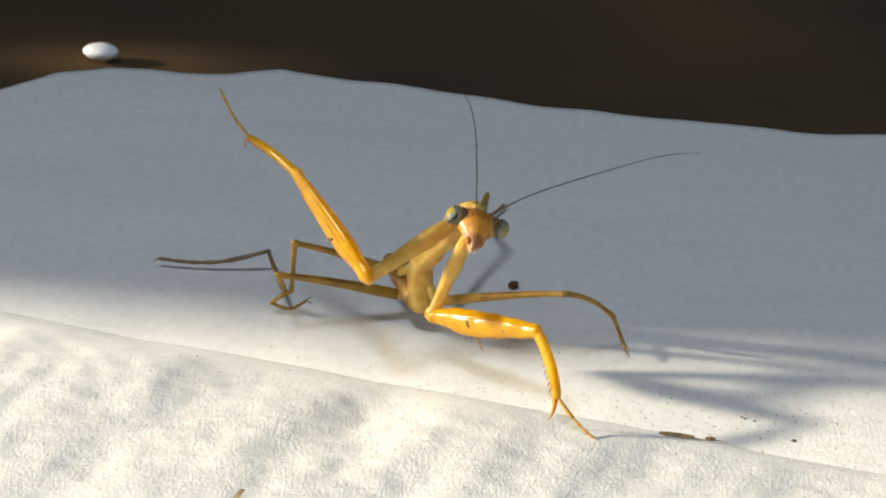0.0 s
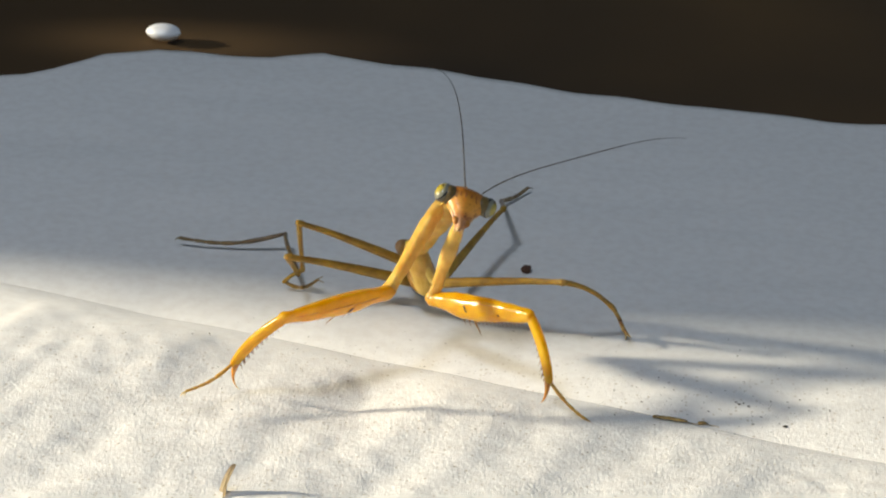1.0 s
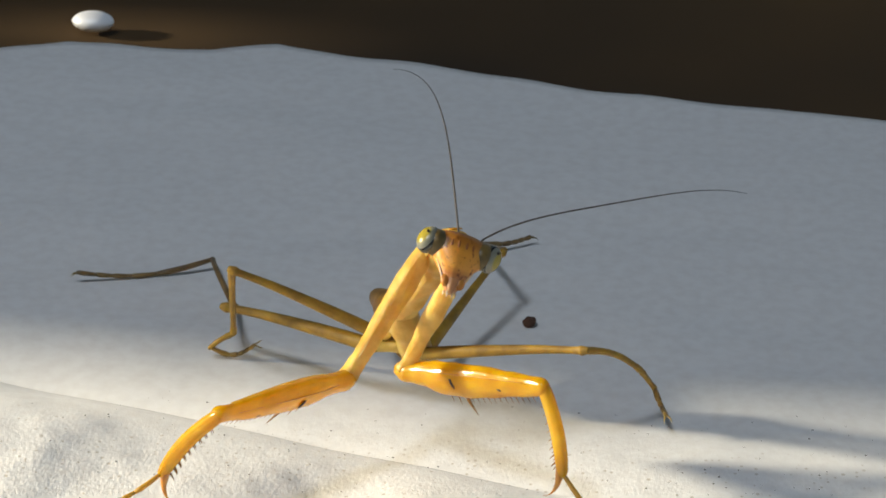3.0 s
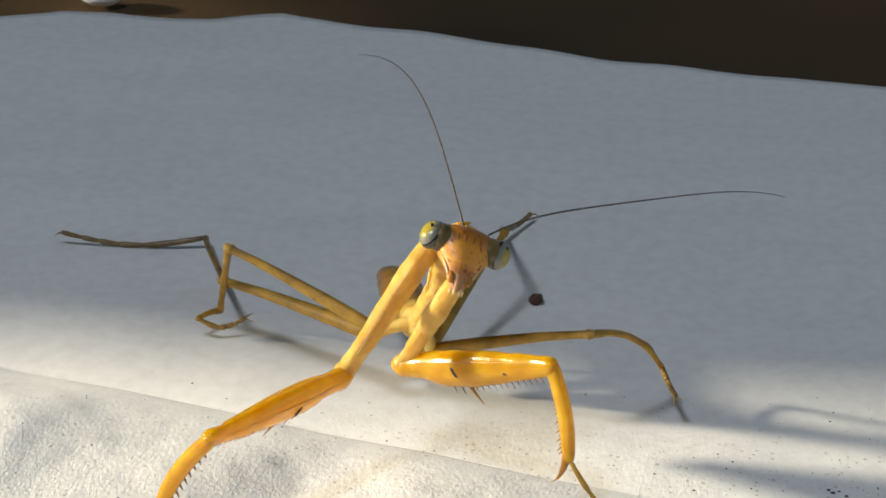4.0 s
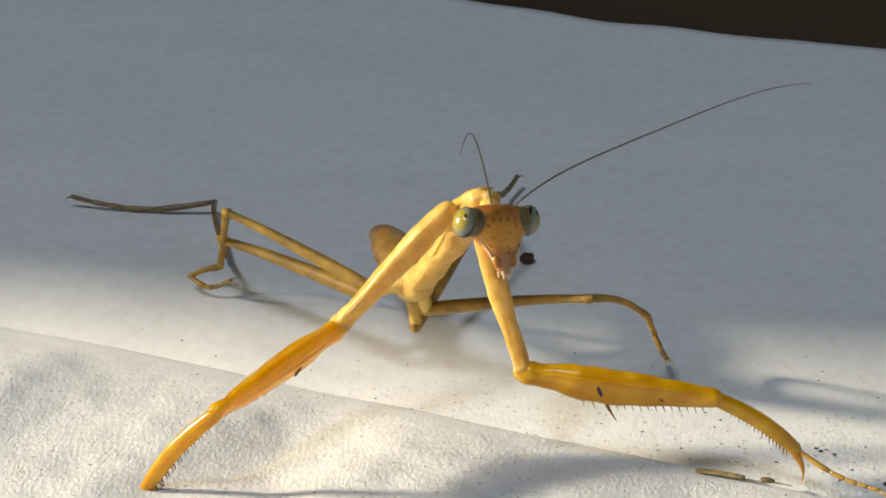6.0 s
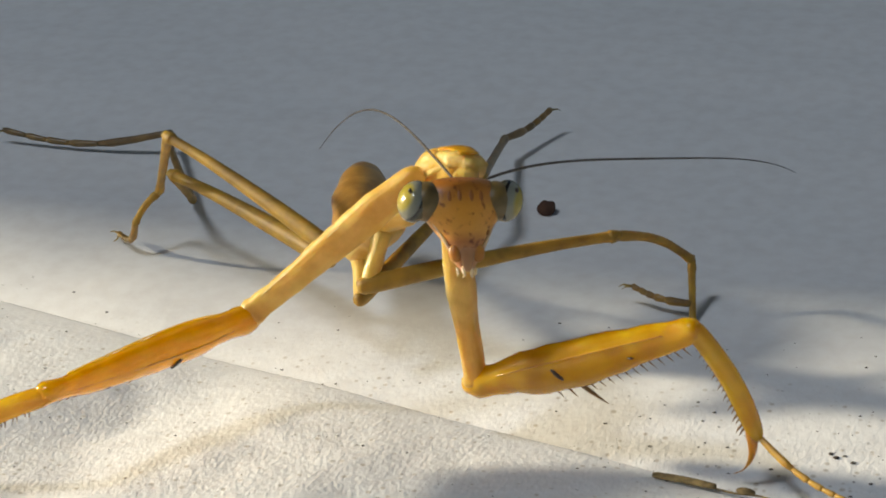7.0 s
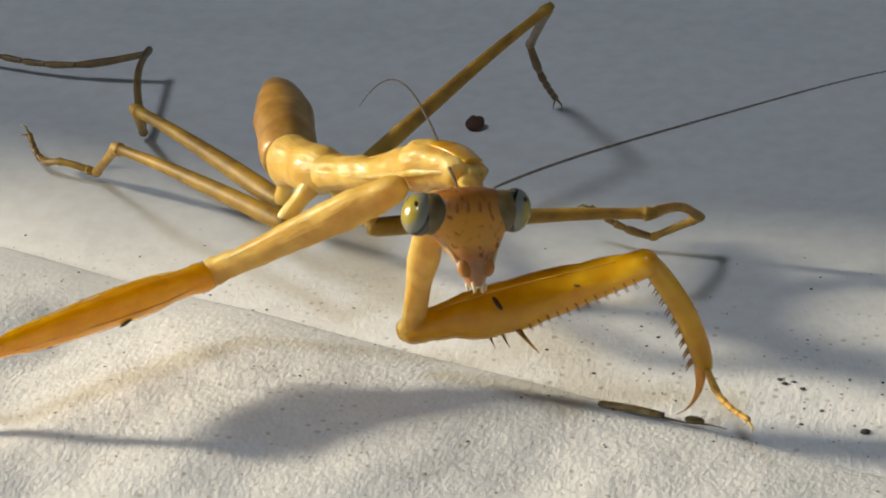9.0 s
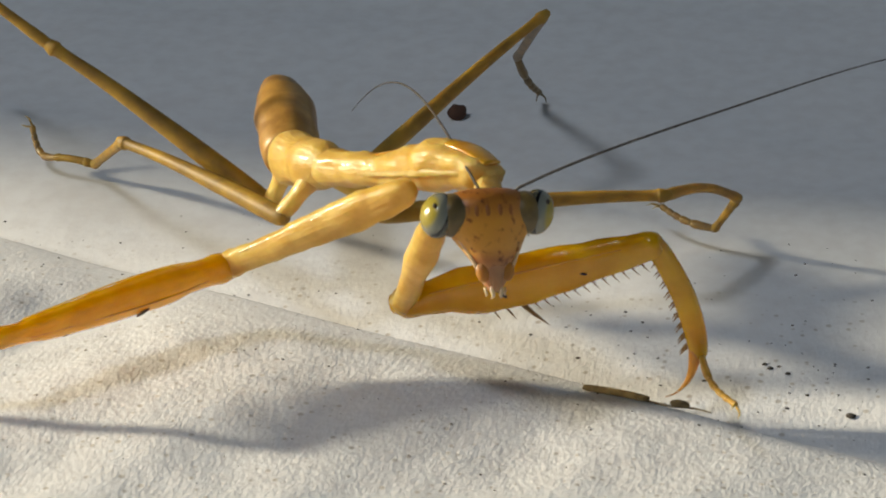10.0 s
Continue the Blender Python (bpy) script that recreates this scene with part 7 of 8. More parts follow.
    walk(mid_tarsus_b, [
        (0, pose(-0.00315, 0.01769, 0.00121, 5.0, 2.7, -81.3)),
        (0.1, pose(-0.00291, 0.01761, 0.00103, 5.0, 0.0, -83.1)),
        (0.2, pose(-0.00302, 0.01752, 0.00102, 5.0, 0.3, -82.4)),
        (0.3, pose(-0.00383, 0.01742, 0.00089, 4.9, -1.9, -75.5)),
        (0.5, pose(-0.00345, 0.01728, 0.00091, 4.9, -1.9, -76.0)),
        (1, pose(-0.00343, 0.01716, 0.00086, 5.0, -2.7, -78.3)),
        (1.5, pose(-0.00339, 0.01689, 0.00110, 5.0, 0.2, -76.9)),
        (2, pose(-0.00336, 0.01661, 0.00136, 5.0, 3.4, -75.4)),
        (2.5, pose(-0.00324, 0.01581, 0.00179, 4.9, 5.8, -76.9)),
        (3, pose(-0.00337, 0.01532, 0.00207, 5.0, 5.9, -75.8)),
        (3.4, pose(-0.00347, 0.01492, 0.00230, 5.1, 6.1, -74.8)),
        (3.8, pose(-0.00357, 0.01452, 0.00253, 5.2, 6.3, -73.8)),
        (4, pose(-0.00363, 0.01431, 0.00265, 5.3, 6.5, -73.3)),
        (4.5, pose(-0.00367, 0.01351, 0.00258, 5.3, -1.2, -73.7)),
        (5, pose(-0.00362, 0.01299, 0.00291, 5.3, 0.7, -73.5)),
        (5.25, pose(-0.00354, 0.01269, 0.00291, 5.3, -0.4, -74.3)),
        (5.5, pose(-0.00347, 0.01238, 0.00292, 5.3, -1.4, -75.1)),
        (5.6, pose(-0.00340, 0.01228, 0.00294, 5.3, -1.5, -74.7)),
        (5.7, pose(-0.00333, 0.01217, 0.00295, 5.3, -1.6, -74.4)),
        (5.8, pose(-0.00339, 0.01203, 0.00305, 5.3, -0.4, -74.7)),
        (5.9, pose(-0.00335, 0.01212, 0.00301, 5.3, 0.1, -74.8)),
        (6, pose(-0.00332, 0.01241, 0.00288, 5.3, -0.3, -75.4)),
        (6.2, pose(-0.00288, 0.01394, 0.00216, 5.5, -3.2, -80.8)),
        (6.5, pose(-0.00249, 0.01553, 0.00096, 9.2, -17.4, -101.2)),
        (6.9, pose(-0.00151, 0.01552, 0.00060, 37.7, -11.3, 167.4)),
        (7.1, pose(-0.00236, 0.01839, 0.00060, 38.1, -0.0, 163.9)),
        (7.3, pose(-0.00207, 0.01689, 0.00065, 35.9, 3.6, 140.5)),
        (7.5, pose(-0.00075, 0.01533, 0.00073, 38.1, -6.2, 147.5)),
        (7.7, pose(-0.00080, 0.01506, 0.00078, 39.4, -13.7, 155.4)),
        (7.8, pose(-0.00075, 0.01492, 0.00081, 40.2, -20.0, 164.4)),
        (7.9, pose(-0.00068, 0.01477, 0.00085, 39.7, -27.1, 176.7)),
        (8, pose(-0.00056, 0.01459, 0.00089, 40.1, -27.2, 176.7)),
        (8.5, pose(-0.00026, 0.01241, 0.00181, 39.7, -21.4, 169.5)),
        (9, pose(-0.00041, 0.01525, 0.00078, 34.3, -23.7, 179.4)),
        (9.5, pose(0.00361, 0.01501, 0.00089, 40.1, -7.3, 150.7)),
        (9.6, pose(0.00420, 0.01488, 0.00102, 40.1, -8.0, 151.9)),
        (9.8, pose(0.00385, 0.01424, 0.00134, 40.5, -3.2, 145.1)),
        (9.9, pose(0.00386, 0.01413, 0.00140, 40.3, -2.8, 147.3)),
        (10, pose(0.00388, 0.01401, 0.00147, 40.1, -2.3, 149.2)),
    ])
    walk(hind_coxa_b, [
        (0, pose(-0.02271, 0.01823, 0.00323, 90.6, 15.7, 47.5)),
        (0.1, pose(-0.02264, 0.01804, 0.00327, 89.1, 15.8, 41.8)),
        (0.2, pose(-0.02267, 0.01789, 0.00326, 89.0, 16.6, 38.4)),
        (0.3, pose(-0.02293, 0.01781, 0.00334, 88.6, 16.7, 36.5)),
        (0.5, pose(-0.02279, 0.01764, 0.00346, 88.2, 16.6, 35.4)),
        (1, pose(-0.02300, 0.01687, 0.00384, 73.2, 0.6, 50.4)),
        (1.5, pose(-0.02267, 0.01579, 0.00419, 84.1, 9.8, 50.2)),
        (2, pose(-0.02234, 0.01475, 0.00455, 92.9, 16.8, 50.5)),
        (2.5, pose(-0.02171, 0.01479, 0.00496, 148.8, 20.5, 84.4)),
        (3, pose(-0.02143, 0.01482, 0.00473, 166.7, 45.8, 82.2)),
        (3.4, pose(-0.02137, 0.01503, 0.00487, 137.9, 70.4, 52.2)),
        (3.8, pose(-0.02128, 0.01489, 0.00519, 82.6, 77.0, -5.0)),
        (4, pose(-0.02118, 0.01470, 0.00531, 63.7, 76.9, -24.5)),
        (4.5, pose(-0.02116, 0.01442, 0.00568, 46.7, 77.9, -42.1)),
        (5, pose(-0.02099, 0.01395, 0.00581, 51.8, 75.3, -36.8)),
        (5.25, pose(-0.02096, 0.01365, 0.00591, 58.7, 75.0, -29.6)),
        (5.5, pose(-0.02093, 0.01335, 0.00601, 65.5, 74.5, -22.4)),
        (5.6, pose(-0.02076, 0.01311, 0.00594, 57.9, 75.5, -30.5)),
        (5.7, pose(-0.02059, 0.01287, 0.00587, 49.7, 76.2, -39.0)),
        (5.8, pose(-0.02065, 0.01279, 0.00589, 45.0, 75.3, -43.9)),
        (5.9, pose(-0.02068, 0.01276, 0.00589, 42.6, 75.2, -46.3)),
        (6, pose(-0.02058, 0.01268, 0.00593, 48.2, 76.8, -40.5)),
        (6.2, pose(-0.01996, 0.01216, 0.00539, 24.6, 71.6, -65.0)),
        (6.5, pose(-0.01936, 0.01178, 0.00553, 14.9, 63.9, -75.2)),
        (6.9, pose(-0.01867, 0.01106, 0.00585, 14.4, 58.4, -76.1)),
        (7.1, pose(-0.01835, 0.01060, 0.00608, 16.6, 58.5, -74.1)),
        (7.3, pose(-0.01792, 0.01020, 0.00632, 15.0, 58.8, -75.6)),
        (7.5, pose(-0.01778, 0.01006, 0.00649, 34.9, 56.4, -56.0)),
        (7.7, pose(-0.01793, 0.00997, 0.00677, 59.0, 46.7, -31.2)),
        (7.8, pose(-0.01798, 0.00992, 0.00690, 86.7, 40.8, 8.4)),
        (7.9, pose(-0.01797, 0.00989, 0.00701, 90.3, 26.2, 24.7)),
        (8, pose(-0.01797, 0.00985, 0.00713, 89.3, 22.0, 27.9)),
        (8.5, pose(-0.01830, 0.00835, 0.00734, 89.9, 30.5, 19.7)),
        (9, pose(-0.01758, 0.00782, 0.00724, 91.0, 26.0, 26.4)),
        (9.5, pose(-0.01685, 0.00695, 0.00737, 90.5, 27.0, 24.2)),
        (9.6, pose(-0.01671, 0.00677, 0.00739, 90.4, 27.2, 23.9)),
        (9.8, pose(-0.01620, 0.00597, 0.00744, 90.2, 27.4, 23.2)),
        (9.9, pose(-0.01602, 0.00572, 0.00764, 91.1, 30.0, 22.4)),
        (10, pose(-0.01587, 0.00546, 0.00776, 91.2, 31.2, 21.6)),
    ])
    walk(hind_femur_b, [
        (0, pose(-0.02061, 0.02052, 0.00235, -5.4, -21.3, 71.3)),
        (0.1, pose(-0.02032, 0.02012, 0.00239, -4.9, -20.2, 73.0)),
        (0.2, pose(-0.02024, 0.01982, 0.00233, -4.6, -19.3, 73.7)),
        (0.3, pose(-0.02044, 0.01965, 0.00241, -4.7, -17.8, 73.1)),
        (0.5, pose(-0.02026, 0.01943, 0.00254, -4.5, -15.6, 73.7)),
        (1, pose(-0.02094, 0.01936, 0.00381, -5.0, -4.0, 69.9)),
        (1.5, pose(-0.02063, 0.01824, 0.00365, -4.5, -4.4, 72.2)),
        (2, pose(-0.02038, 0.01714, 0.00362, -3.9, -4.2, 74.3)),
        (2.5, pose(-0.02141, 0.01780, 0.00383, -5.7, -4.2, 67.1)),
        (3, pose(-0.02113, 0.01705, 0.00241, -6.0, -11.8, 66.9)),
        (3.4, pose(-0.02070, 0.01588, 0.00183, -5.7, -15.1, 68.7)),
        (3.8, pose(-0.02056, 0.01482, 0.00204, -5.5, -15.2, 69.5)),
        (4, pose(-0.02052, 0.01440, 0.00216, -5.5, -15.2, 69.6)),
        (4.5, pose(-0.02065, 0.01396, 0.00252, -5.6, -14.7, 68.9)),
        (5, pose(-0.02033, 0.01346, 0.00268, -5.2, -14.3, 70.7)),
        (5.25, pose(-0.02023, 0.01324, 0.00279, -5.1, -14.2, 70.9)),
        (5.5, pose(-0.02013, 0.01302, 0.00290, -5.0, -14.0, 71.2)),
        (5.6, pose(-0.02006, 0.01270, 0.00281, -4.8, -13.5, 72.1)),
        (5.7, pose(-0.01999, 0.01238, 0.00273, -4.5, -12.9, 73.0)),
        (5.8, pose(-0.02006, 0.01222, 0.00276, -4.6, -12.9, 72.7)),
        (5.9, pose(-0.02011, 0.01216, 0.00277, -4.9, -13.8, 71.8)),
        (6, pose(-0.02002, 0.01220, 0.00278, -5.1, -14.9, 71.1)),
        (6.2, pose(-0.01953, 0.01123, 0.00232, -4.1, -13.0, 74.9)),
        (6.5, pose(-0.01900, 0.01041, 0.00263, -3.5, -9.5, 76.7)),
        (6.9, pose(-0.01826, 0.00942, 0.00310, -2.7, -4.5, 79.2)),
        (7.1, pose(-0.01788, 0.00898, 0.00333, -2.4, -1.9, 80.5)),
        (7.3, pose(-0.01750, 0.00858, 0.00356, -2.0, 0.7, 81.9)),
        (7.5, pose(-0.01678, 0.00858, 0.00380, -2.2, 0.7, 81.0)),
        (7.7, pose(-0.01603, 0.00882, 0.00442, -1.7, 2.9, 83.2)),
        (7.8, pose(-0.01556, 0.01028, 0.00479, -4.3, -20.0, 75.2)),
        (7.9, pose(-0.01533, 0.01110, 0.00558, -6.9, -22.0, 65.8)),
        (8, pose(-0.01532, 0.01125, 0.00592, -7.0, -21.2, 65.5)),
        (8.5, pose(-0.01568, 0.00929, 0.00570, -6.9, -17.2, 64.6)),
        (9, pose(-0.01498, 0.00911, 0.00582, -9.5, -20.5, 54.8)),
        (9.5, pose(-0.01423, 0.00813, 0.00590, -9.5, -20.5, 54.8)),
        (9.6, pose(-0.01408, 0.00793, 0.00592, -9.4, -20.4, 54.8)),
        (9.8, pose(-0.01356, 0.00710, 0.00596, -8.9, -19.5, 57.0)),
        (9.9, pose(-0.01343, 0.00679, 0.00602, -8.6, -18.7, 57.8)),
        (10, pose(-0.01330, 0.00648, 0.00609, -8.4, -18.0, 58.5)),
    ])
    walk(hind_tibia_b, [
        (0, pose(-0.01614, 0.03371, 0.00779, -0.3, 35.4, 88.8)),
        (0.1, pose(-0.01622, 0.03353, 0.00756, -0.6, 33.9, 88.4)),
        (0.2, pose(-0.01629, 0.03336, 0.00727, -0.8, 32.2, 88.0)),
        (0.3, pose(-0.01631, 0.03327, 0.00699, -0.8, 30.8, 88.0)),
        (0.5, pose(-0.01621, 0.03325, 0.00657, -0.4, 29.1, 88.8)),
        (1, pose(-0.01582, 0.03337, 0.00484, 1.0, 21.3, 92.1)),
        (1.5, pose(-0.01607, 0.03243, 0.00479, 2.2, 20.6, 95.5)),
        (2, pose(-0.01635, 0.03150, 0.00472, 2.9, 18.8, 97.5)),
        (2.5, pose(-0.01561, 0.03154, 0.00491, 4.1, 20.4, 100.9)),
        (3, pose(-0.01538, 0.03051, 0.00548, 4.2, 22.9, 101.3)),
        (3.4, pose(-0.01547, 0.02934, 0.00573, 3.1, 23.7, 98.5)),
        (3.8, pose(-0.01550, 0.02834, 0.00597, 1.8, 24.5, 95.3)),
        (4, pose(-0.01549, 0.02792, 0.00609, 1.2, 24.8, 93.8)),
        (4.5, pose(-0.01546, 0.02746, 0.00631, 0.4, 26.2, 92.0)),
        (5, pose(-0.01554, 0.02713, 0.00638, -0.5, 26.7, 90.0)),
        (5.25, pose(-0.01549, 0.02694, 0.00645, -0.7, 26.8, 89.6)),
        (5.5, pose(-0.01545, 0.02676, 0.00652, -0.9, 26.8, 89.2)),
        (5.6, pose(-0.01559, 0.02654, 0.00630, -1.2, 25.6, 88.5)),
        (5.7, pose(-0.01573, 0.02632, 0.00608, -1.5, 24.3, 87.8)),
        (5.8, pose(-0.01573, 0.02614, 0.00610, -1.2, 24.2, 88.3)),
        (5.9, pose(-0.01559, 0.02596, 0.00633, -0.4, 25.3, 90.3)),
        (6, pose(-0.01534, 0.02587, 0.00663, 0.7, 26.1, 92.9)),
        (6.2, pose(-0.01573, 0.02530, 0.00569, 0.8, 20.2, 93.1)),
        (6.5, pose(-0.01561, 0.02476, 0.00510, 1.6, 17.4, 95.5)),
        (6.9, pose(-0.01548, 0.02407, 0.00426, 2.3, 13.2, 98.3)),
        (7.1, pose(-0.01543, 0.02372, 0.00382, 2.5, 10.9, 99.5)),
        (7.3, pose(-0.01539, 0.02338, 0.00337, 2.7, 8.6, 100.6)),
        (7.5, pose(-0.01443, 0.02335, 0.00363, 2.4, 8.1, 98.2)),
        (7.7, pose(-0.01428, 0.02365, 0.00366, 2.6, 8.8, 100.0)),
        (7.8, pose(-0.01197, 0.02386, 0.00991, 4.8, 33.8, 105.6)),
        (7.9, pose(-0.00965, 0.02375, 0.01117, 7.9, 36.1, 111.1)),
        (8, pose(-0.00954, 0.02394, 0.01132, 8.5, 37.0, 112.2)),
        (8.5, pose(-0.00956, 0.02219, 0.01013, 8.6, 29.2, 112.2)),
        (9, pose(-0.00690, 0.02055, 0.01107, 6.6, 32.6, 108.5)),
        (9.5, pose(-0.00614, 0.01957, 0.01113, 8.2, 35.1, 111.3)),
        (9.6, pose(-0.00600, 0.01939, 0.01113, 8.5, 35.6, 111.8)),
        (9.8, pose(-0.00589, 0.01893, 0.01094, 8.3, 37.6, 111.4)),
        (9.9, pose(-0.00588, 0.01877, 0.01083, 8.0, 35.5, 111.0)),
        (10, pose(-0.00588, 0.01861, 0.01070, 7.8, 33.5, 110.6)),
    ])
    walk(hind_tarsus_b, [
        (0, pose(-0.01594, 0.04333, 0.00096, -6.6, 4.4, 62.0)),
        (0.1, pose(-0.01594, 0.04333, 0.00098, -6.6, 4.6, 62.2)),
        (0.2, pose(-0.01594, 0.04334, 0.00098, -6.6, 4.7, 62.2)),
        (0.3, pose(-0.01596, 0.04340, 0.00095, -6.6, 4.3, 61.9)),
        (0.5, pose(-0.01600, 0.04356, 0.00083, -6.7, 2.8, 60.8)),
        (1, pose(-0.01621, 0.04426, 0.00060, -6.8, 0.0, 54.7)),
        (1.5, pose(-0.01712, 0.04343, 0.00063, -6.9, 0.3, 40.7)),
        (2, pose(-0.01781, 0.04257, 0.00092, -7.3, 4.0, 29.8)),
        (2.5, pose(-0.01771, 0.04240, 0.00080, -8.0, 2.5, 17.5)),
        (3, pose(-0.01751, 0.04117, 0.00088, -7.3, 3.5, 30.7)),
        (3.4, pose(-0.01706, 0.04002, 0.00098, -6.3, 4.7, 44.9)),
        (3.8, pose(-0.01649, 0.03903, 0.00108, -5.0, 5.8, 58.7)),
        (4, pose(-0.01619, 0.03861, 0.00113, -4.3, 6.2, 64.9)),
        (4.5, pose(-0.01583, 0.03804, 0.00109, -3.9, 6.0, 69.2)),
        (5, pose(-0.01553, 0.03767, 0.00108, -3.7, 3.6, 71.9)),
        (5.25, pose(-0.01542, 0.03748, 0.00114, -3.7, 2.3, 71.7)),
        (5.5, pose(-0.01530, 0.03728, 0.00119, -3.7, 1.0, 71.6)),
        (5.6, pose(-0.01531, 0.03718, 0.00121, -3.7, 0.8, 72.0)),
        (5.7, pose(-0.01532, 0.03707, 0.00123, -3.7, 0.7, 72.5)),
        (5.8, pose(-0.01542, 0.03689, 0.00126, -3.7, 0.3, 73.2)),
        (5.9, pose(-0.01564, 0.03663, 0.00129, -3.6, 3.5, 73.6)),
        (6, pose(-0.01588, 0.03645, 0.00143, -3.6, 2.2, 73.5)),
        (6.2, pose(-0.01632, 0.03635, 0.00161, -3.8, 2.6, 68.6)),
        (6.5, pose(-0.01668, 0.03597, 0.00158, -3.9, 0.4, 68.4)),
        (6.9, pose(-0.01713, 0.03544, 0.00157, -3.9, -2.1, 68.6)),
        (7.1, pose(-0.01734, 0.03515, 0.00158, -3.9, -3.2, 69.0)),
        (7.3, pose(-0.01753, 0.03485, 0.00160, -3.9, -4.2, 69.7)),
        (7.5, pose(-0.01609, 0.03491, 0.00197, -3.4, -8.9, 65.3)),
        (7.7, pose(-0.01629, 0.03514, 0.00185, -2.8, -10.6, 61.8)),
        (7.8, pose(-0.01462, 0.03331, 0.00335, -1.4, 21.0, 76.6)),
        (7.9, pose(-0.01308, 0.03264, 0.00421, 6.4, 47.5, 90.1)),
        (8, pose(-0.01309, 0.03266, 0.00421, 6.3, 47.6, 89.9)),
        (8.5, pose(-0.01345, 0.03173, 0.00437, 2.7, 51.3, 85.1)),
        (9, pose(-0.01005, 0.02998, 0.00471, -15.8, 61.3, 63.1)),
        (9.5, pose(-0.00965, 0.02857, 0.00435, -7.0, 52.4, 73.6)),
        (9.6, pose(-0.00956, 0.02829, 0.00426, -5.6, 50.4, 75.4)),
        (9.8, pose(-0.00930, 0.02763, 0.00373, -1.4, 41.5, 81.3)),
        (9.9, pose(-0.00933, 0.02773, 0.00397, -2.1, 44.3, 80.2)),
        (10, pose(-0.00934, 0.02783, 0.00419, -2.8, 47.0, 79.2)),
    ])
    walk(prothorax, [
        (0, pose(-0.01800, 0.01210, 0.01634, 11.1, 50.2, 128.3)),
        (0.1, pose(-0.01779, 0.01147, 0.01601, 10.1, 47.6, 126.0)),
        (0.2, pose(-0.01780, 0.01141, 0.01602, 10.0, 47.8, 125.6)),
        (0.3, pose(-0.01813, 0.01132, 0.01617, 9.9, 48.3, 124.8)),
        (0.5, pose(-0.01784, 0.01113, 0.01620, 10.1, 47.6, 126.1)),
        (1, pose(-0.01958, 0.01078, 0.01689, 10.9, 51.2, 127.1)),
        (1.5, pose(-0.01936, 0.01013, 0.01735, 10.6, 51.9, 125.5)),
        (2, pose(-0.01915, 0.00950, 0.01779, 10.2, 52.8, 123.8)),
        (2.5, pose(-0.01899, 0.00869, 0.01797, 10.2, 51.8, 124.2)),
        (3, pose(-0.01834, 0.00745, 0.01778, 10.1, 52.2, 123.5)),
        (3.4, pose(-0.01786, 0.00650, 0.01758, 9.8, 54.3, 121.6)),
        (3.8, pose(-0.01746, 0.00568, 0.01717, 9.0, 55.9, 118.0)),
        (4, pose(-0.01727, 0.00529, 0.01693, 8.6, 56.0, 116.7)),
        (4.5, pose(-0.01726, 0.00488, 0.01720, 8.4, 55.4, 116.2)),
        (5, pose(-0.01678, 0.00451, 0.01730, 9.2, 55.1, 119.0)),
        (5.25, pose(-0.01616, 0.00440, 0.01724, 10.5, 54.3, 123.9)),
        (5.5, pose(-0.01554, 0.00429, 0.01718, 11.7, 53.4, 128.6)),
        (5.6, pose(-0.01529, 0.00420, 0.01719, 12.1, 53.4, 130.1)),
        (5.7, pose(-0.01505, 0.00410, 0.01720, 12.5, 53.4, 131.6)),
        (5.8, pose(-0.01500, 0.00410, 0.01730, 12.7, 53.1, 132.4)),
        (5.9, pose(-0.01499, 0.00390, 0.01721, 12.2, 52.4, 131.1)),
        (6, pose(-0.01484, 0.00376, 0.01719, 12.1, 52.2, 130.8)),
        (6.2, pose(-0.01432, 0.00321, 0.01685, 11.8, 50.7, 130.6)),
        (6.5, pose(-0.01245, 0.00247, 0.01626, 11.2, 44.7, 131.6)),
        (6.9, pose(-0.01005, 0.00157, 0.01530, 10.3, 36.0, 132.1)),
        (7.1, pose(-0.00891, 0.00120, 0.01474, 10.1, 31.9, 132.6)),
        (7.3, pose(-0.00783, 0.00087, 0.01416, 10.0, 28.2, 133.3)),
        (7.5, pose(-0.00810, -0.00012, 0.01393, 9.8, 26.0, 132.4)),
        (7.7, pose(-0.00782, -0.00029, 0.01357, 10.1, 24.8, 134.5)),
        (7.8, pose(-0.00769, -0.00036, 0.01339, 10.3, 24.2, 135.6)),
        (7.9, pose(-0.00757, -0.00043, 0.01321, 10.5, 23.6, 136.7)),
        (8, pose(-0.00745, -0.00050, 0.01302, 10.6, 23.0, 137.7)),
        (8.5, pose(-0.00674, -0.00128, 0.01243, 11.3, 19.3, 142.7)),
        (9, pose(-0.00588, -0.00167, 0.01230, 11.4, 19.6, 143.1)),
        (9.5, pose(-0.00484, -0.00224, 0.01218, 11.6, 16.8, 145.4)),
        (9.6, pose(-0.00464, -0.00235, 0.01215, 11.7, 16.3, 145.8)),
        (9.8, pose(-0.00426, -0.00321, 0.01238, 11.7, 16.9, 145.5)),
        (9.9, pose(-0.00405, -0.00352, 0.01239, 11.7, 16.9, 145.7)),
        (10, pose(-0.00388, -0.00380, 0.01239, 11.7, 16.9, 145.8)),
    ])
